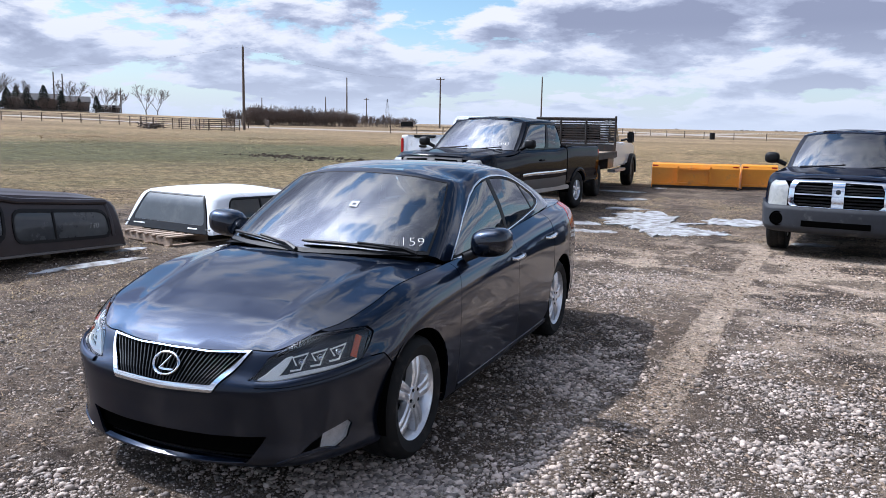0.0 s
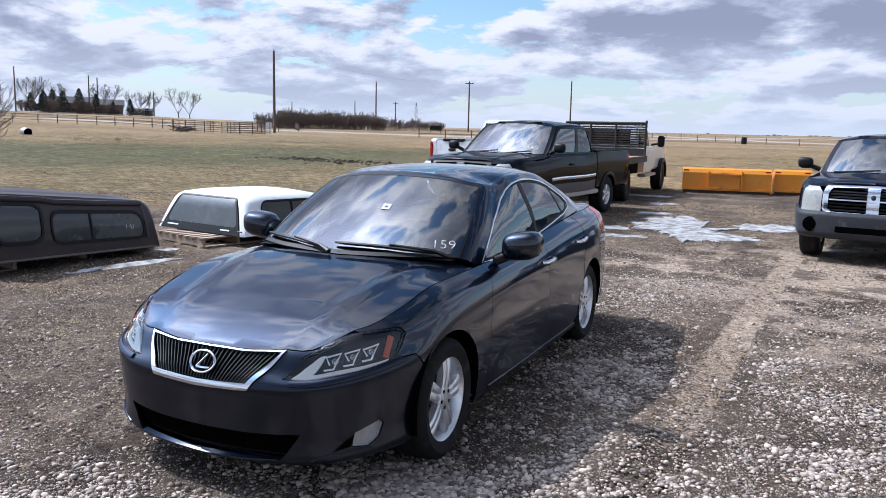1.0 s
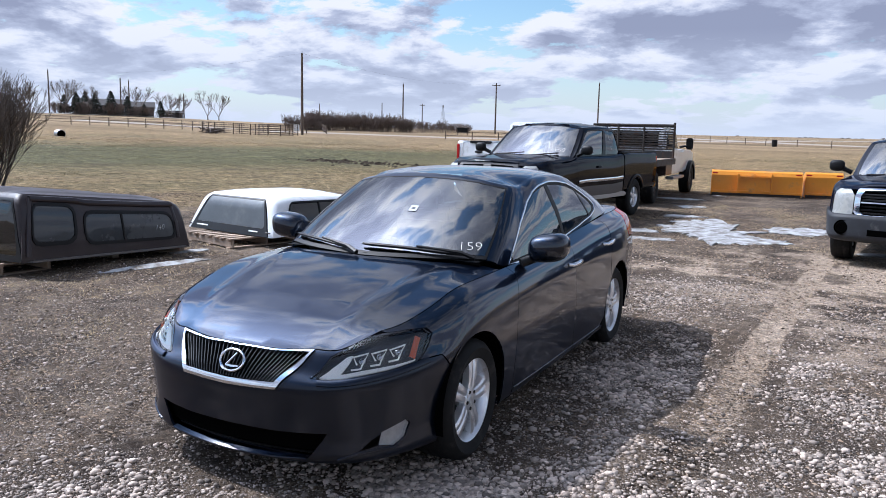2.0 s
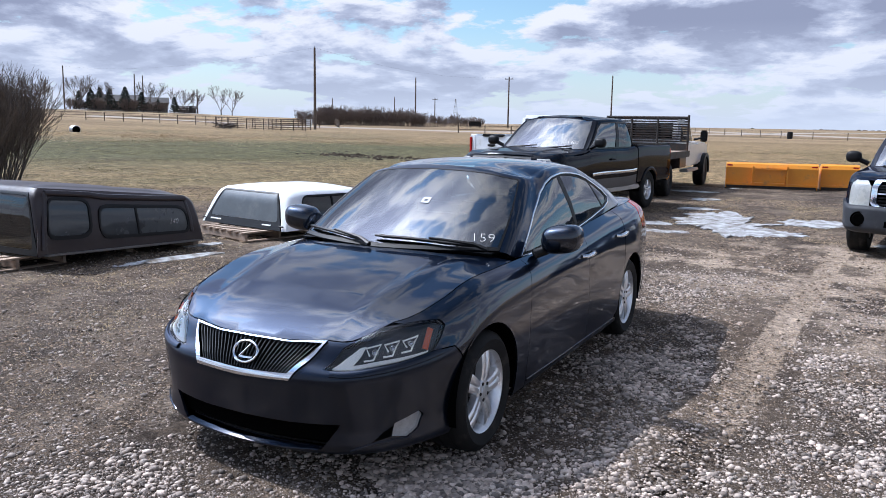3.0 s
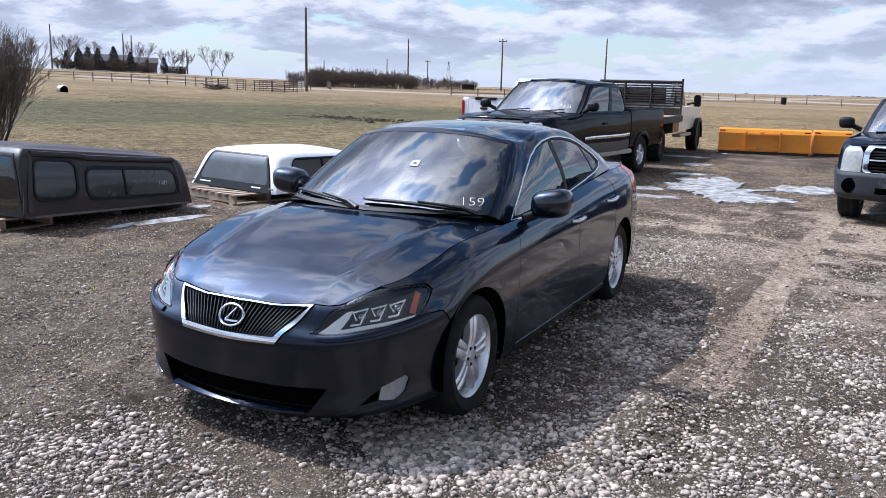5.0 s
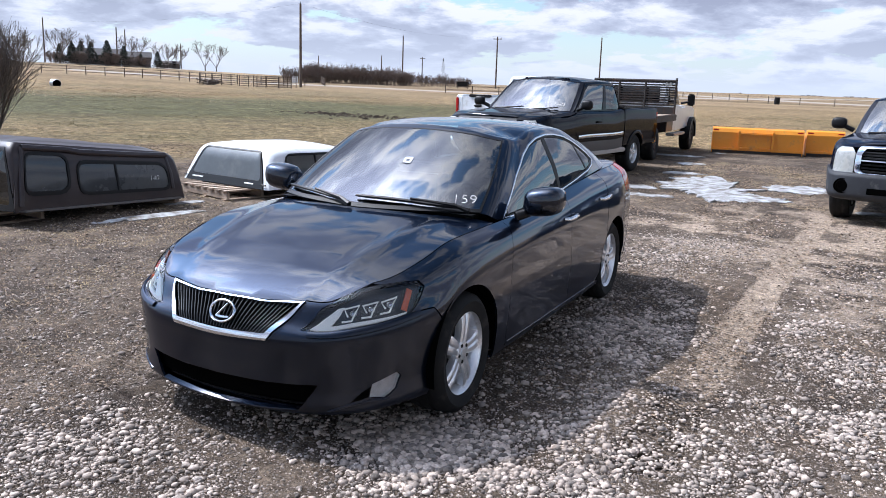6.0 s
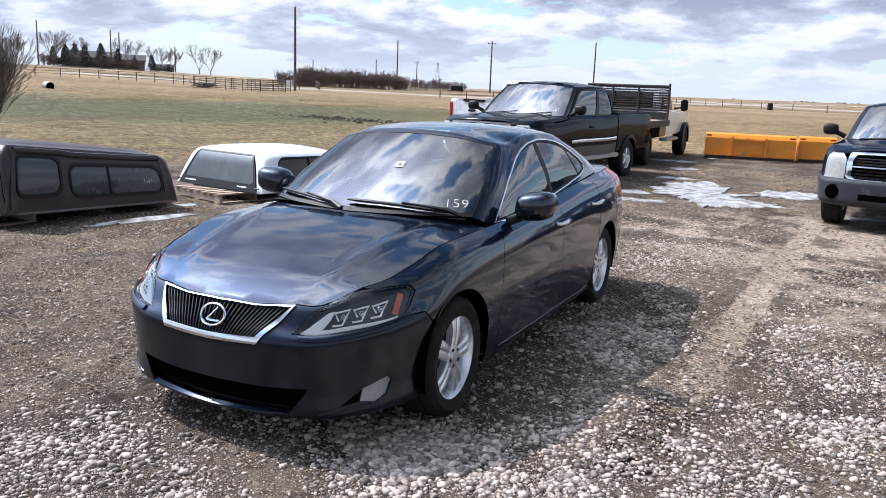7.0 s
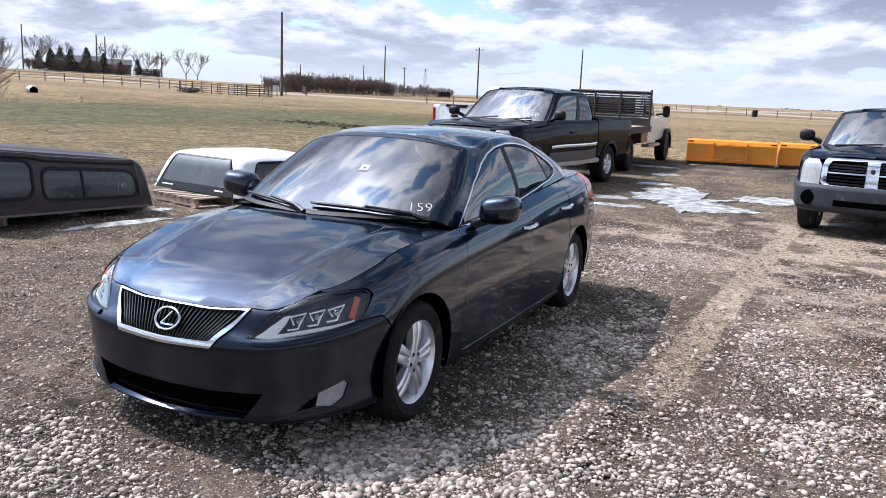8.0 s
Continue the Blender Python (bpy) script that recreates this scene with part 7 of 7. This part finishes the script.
# board sign, feeder, roads, far tree clumps
sg_ = thing("board_sign", "dark board on two posts beside the lane", "sign", Matrix.Translation(on(-61.9, 130.5)) @ Matrix.Rotation(radians(25), 4, "Z"))
part("board", bbox(-1.1, 1.1, -.05, .05, .45, 1.35, .01), M["dark"], sg_)
for x in (-.9, .9):
    part("post", tube([(x, 0, -.2), (x, 0, 1.4)], .06, 6), M["pole_wood"], sg_)
fd = thing("feed_barrel", "dark barrel standing by the wire fence", "barrel", Matrix.Translation(on(-7.6, 119.6)))
part("drum", tube([(0, 0, 0), (0, 0, .5), (0, 0, 1.0)], [.36, .40, .36], 14), M["dark"], fd)


def road_strip(name, pts, width, label):
    V, F = [], []
    for i, (x, y) in enumerate(pts):
        a, b = pts[max(i - 1, 0)], pts[min(i + 1, len(pts) - 1)]
        d = Vector((b[0] - a[0], b[1] - a[1])).normalized()
        for q in (-.5, -.2, .2, .5):
            px, py = x - d.y * width * q, y + d.x * width * q
            V.append((px, py, ground_z(px, py) + (.10 if abs(q) < .3 else .0)))
    for i in range(len(pts) - 1):
        for j in range(3):
            F.append((i * 4 + j, i * 4 + j + 1, i * 4 + 5 + j, i * 4 + 4 + j))
    me = bpy.data.meshes.new(name)
    me.from_pydata(V, [], F)
    me.materials.append(M["road"])
    tagged(new(name, me), label, "road", kind="structure")


def line_pts(*corners, n=24):
    out = []
    for (ax, ay), (bx, by) in zip(corners, corners[1:]):
        out += [(ax + (bx - ax) * i / n, ay + (by - ay) * i / n) for i in range(n)]
    return out + [corners[-1]]


road_strip("road_far", line_pts((-140, 330), (-60, 215), (-5, 150), (60, 100)), 6, "pale gravel road beyond the wire fence")
road_strip("road_lane", line_pts((-120, 95), (-80, 98), (-52, 104), (-20, 150), (10, 260)), 5, "pale dirt lane past the windbreak")
road_strip("road_farm", line_pts((-260, 40), (-175, 112), (-135, 160), (-110, 260)), 6, "pale gravel road below the farm")
for i, (x, y) in enumerate(((-30, 880), (-36, 885), (-42, 900), (-48, 905), (-8, 900), (-3, 903), (4, 905), (9, 900), (28, 910), (34, 912), (52, 930), (-120, 1000))):
    cp = copy_thing(proto[i % 4], Matrix.Translation(on(x, y)))
    cp.scale = (1.3 + .3 * (i % 2), 1.3, .42 + .14 * (i % 3))
    cp["label"] = "distant clump of bare trees on the horizon"
    cp["group"] = "far tree clumps"


def dead_grass():
    rng = random.Random(21)
    V, F = [], []
    n = 0
    while n < 36000:
        d = 5 + 17 * rng.random() ** 1.1
        a = radians(rng.uniform(-6, 64))
        x, y = EYE_X - d * math.sin(a), EYE_Y + d * math.cos(a)
        k = noise.fractal(Vector((x * .5, y * .5, 2)), .8, 2, 4)
        left = .85 / (1 + math.exp((x + 3.9 + .1 * y) * 1.5))
        back = .75 / (1 + math.exp((8.5 - y) * .8))
        if rng.random() > max(left, back) * (.35 + .9 * (k + .2)) or (-6.9 < x < -5.3 and .4 < y < 3.1) or (-6.6 < x < -4.2 and 3.9 < y < 5.8):
            continue
        n += 1
        base = on(x, y, -.005)
        for _ in range(4):
            q, h, w = rng.uniform(0, 6.28), rng.uniform(.004, .018), .0018 + .00030 * d
            lean = Vector((math.cos(q), math.sin(q), 0)) * h * rng.uniform(1.2, 5)
            s = Vector((-math.sin(q), math.cos(q), 0)) * w
            p = base + Vector((rng.uniform(-.05, .05), rng.uniform(-.05, .05), 0))
            i = len(V)
            V += [tuple(p - s), tuple(p + s), tuple(p + lean + Vector((0, 0, h)))]
            F.append((i, i + 1, i + 2))
    me = bpy.data.meshes.new("dead_grass")
    me.from_pydata(V, [], F)
    me.materials.append(M["straw"])
    tagged(new("dead_grass", me), "sparse tufts of dead straw-coloured grass", "grass", kind="stuff")


def bank_grass():
    rng = random.Random(22)
    V, F = [], []
    for n in range(12000):
        d, a = rng.gauss(66, 5.5), radians(rng.uniform(20, 56))
        x, y = EYE_X - d * math.sin(a), EYE_Y + d * math.cos(a)
        if noise.fractal(Vector((x * .16, y * .16, 5)), .8, 2, 4) < rng.uniform(-.35, .25):
            continue
        for _ in range(3):
            p = on(x + rng.uniform(-.3, .3), y + rng.uniform(-.3, .3), -.02)
            q, h = rng.uniform(0, 6.28), rng.uniform(.03, .10)
            lean, s = Vector((math.cos(q), math.sin(q), 0)) * h * 1.8, Vector((-math.sin(q), math.cos(q), 0)) * .03
            i = len(V)
            V += [tuple(p - s), tuple(p + s), tuple(p + lean + Vector((0, 0, h)))]
            F.append((i, i + 1, i + 2))
    me = bpy.data.meshes.new("bank_grass")
    me.from_pydata(V, [], F)
    me.materials.append(M["straw"])
    tagged(new("bank_grass", me), "rough straw-coloured grass along the far bank", "grass", kind="stuff")


def field_grass():
    """Worn turf between the yard and the bank."""
    rng = random.Random(23)
    V, F = [], []
    n = 0
    while n < 42000:
        d = 17 + 46 * rng.random() ** .8
        a = radians(rng.uniform(-8, 60))
        x, y = EYE_X - d * math.sin(a), EYE_Y + d * math.cos(a)
        if y < 21 + .12 * x and x > -8.5 - .1 * (y - 2):
            continue
        k = noise.fractal(Vector((x * .22, y * .22, 8)), .8, 2, 5)
        if rng.uniform(-.45, .5) > k:
            continue
        n += 1
        base = on(x, y, -.01)
        for _ in range(3):
            q, h, w = rng.uniform(0, 6.28), rng.uniform(.008, .03), .003 + .0004 * d
            lean = Vector((math.cos(q), math.sin(q), 0)) * h * rng.uniform(.6, 2.4)
            sd = Vector((-math.sin(q), math.cos(q), 0)) * w
            p = base + Vector((rng.uniform(-.2, .2), rng.uniform(-.2, .2), 0))
            i = len(V)
            V += [tuple(p - sd), tuple(p + sd), tuple(p + lean + Vector((0, 0, h)))]
            F.append((i, i + 1, i + 2))
    me = bpy.data.meshes.new("field_grass")
    me.from_pydata(V, [], F)
    me.materials.append(M["turf"])
    tagged(new("field_grass", me), "short worn olive and straw grass over the field", "grass", kind="stuff")


M["turf"] = mat("worn_turf", (.17, .148, .080), .9, 0, .35, .15, island=.55, spec=.1)
dead_grass()
bank_grass()
field_grass()
build_stones()
build_clods()
build_grit()
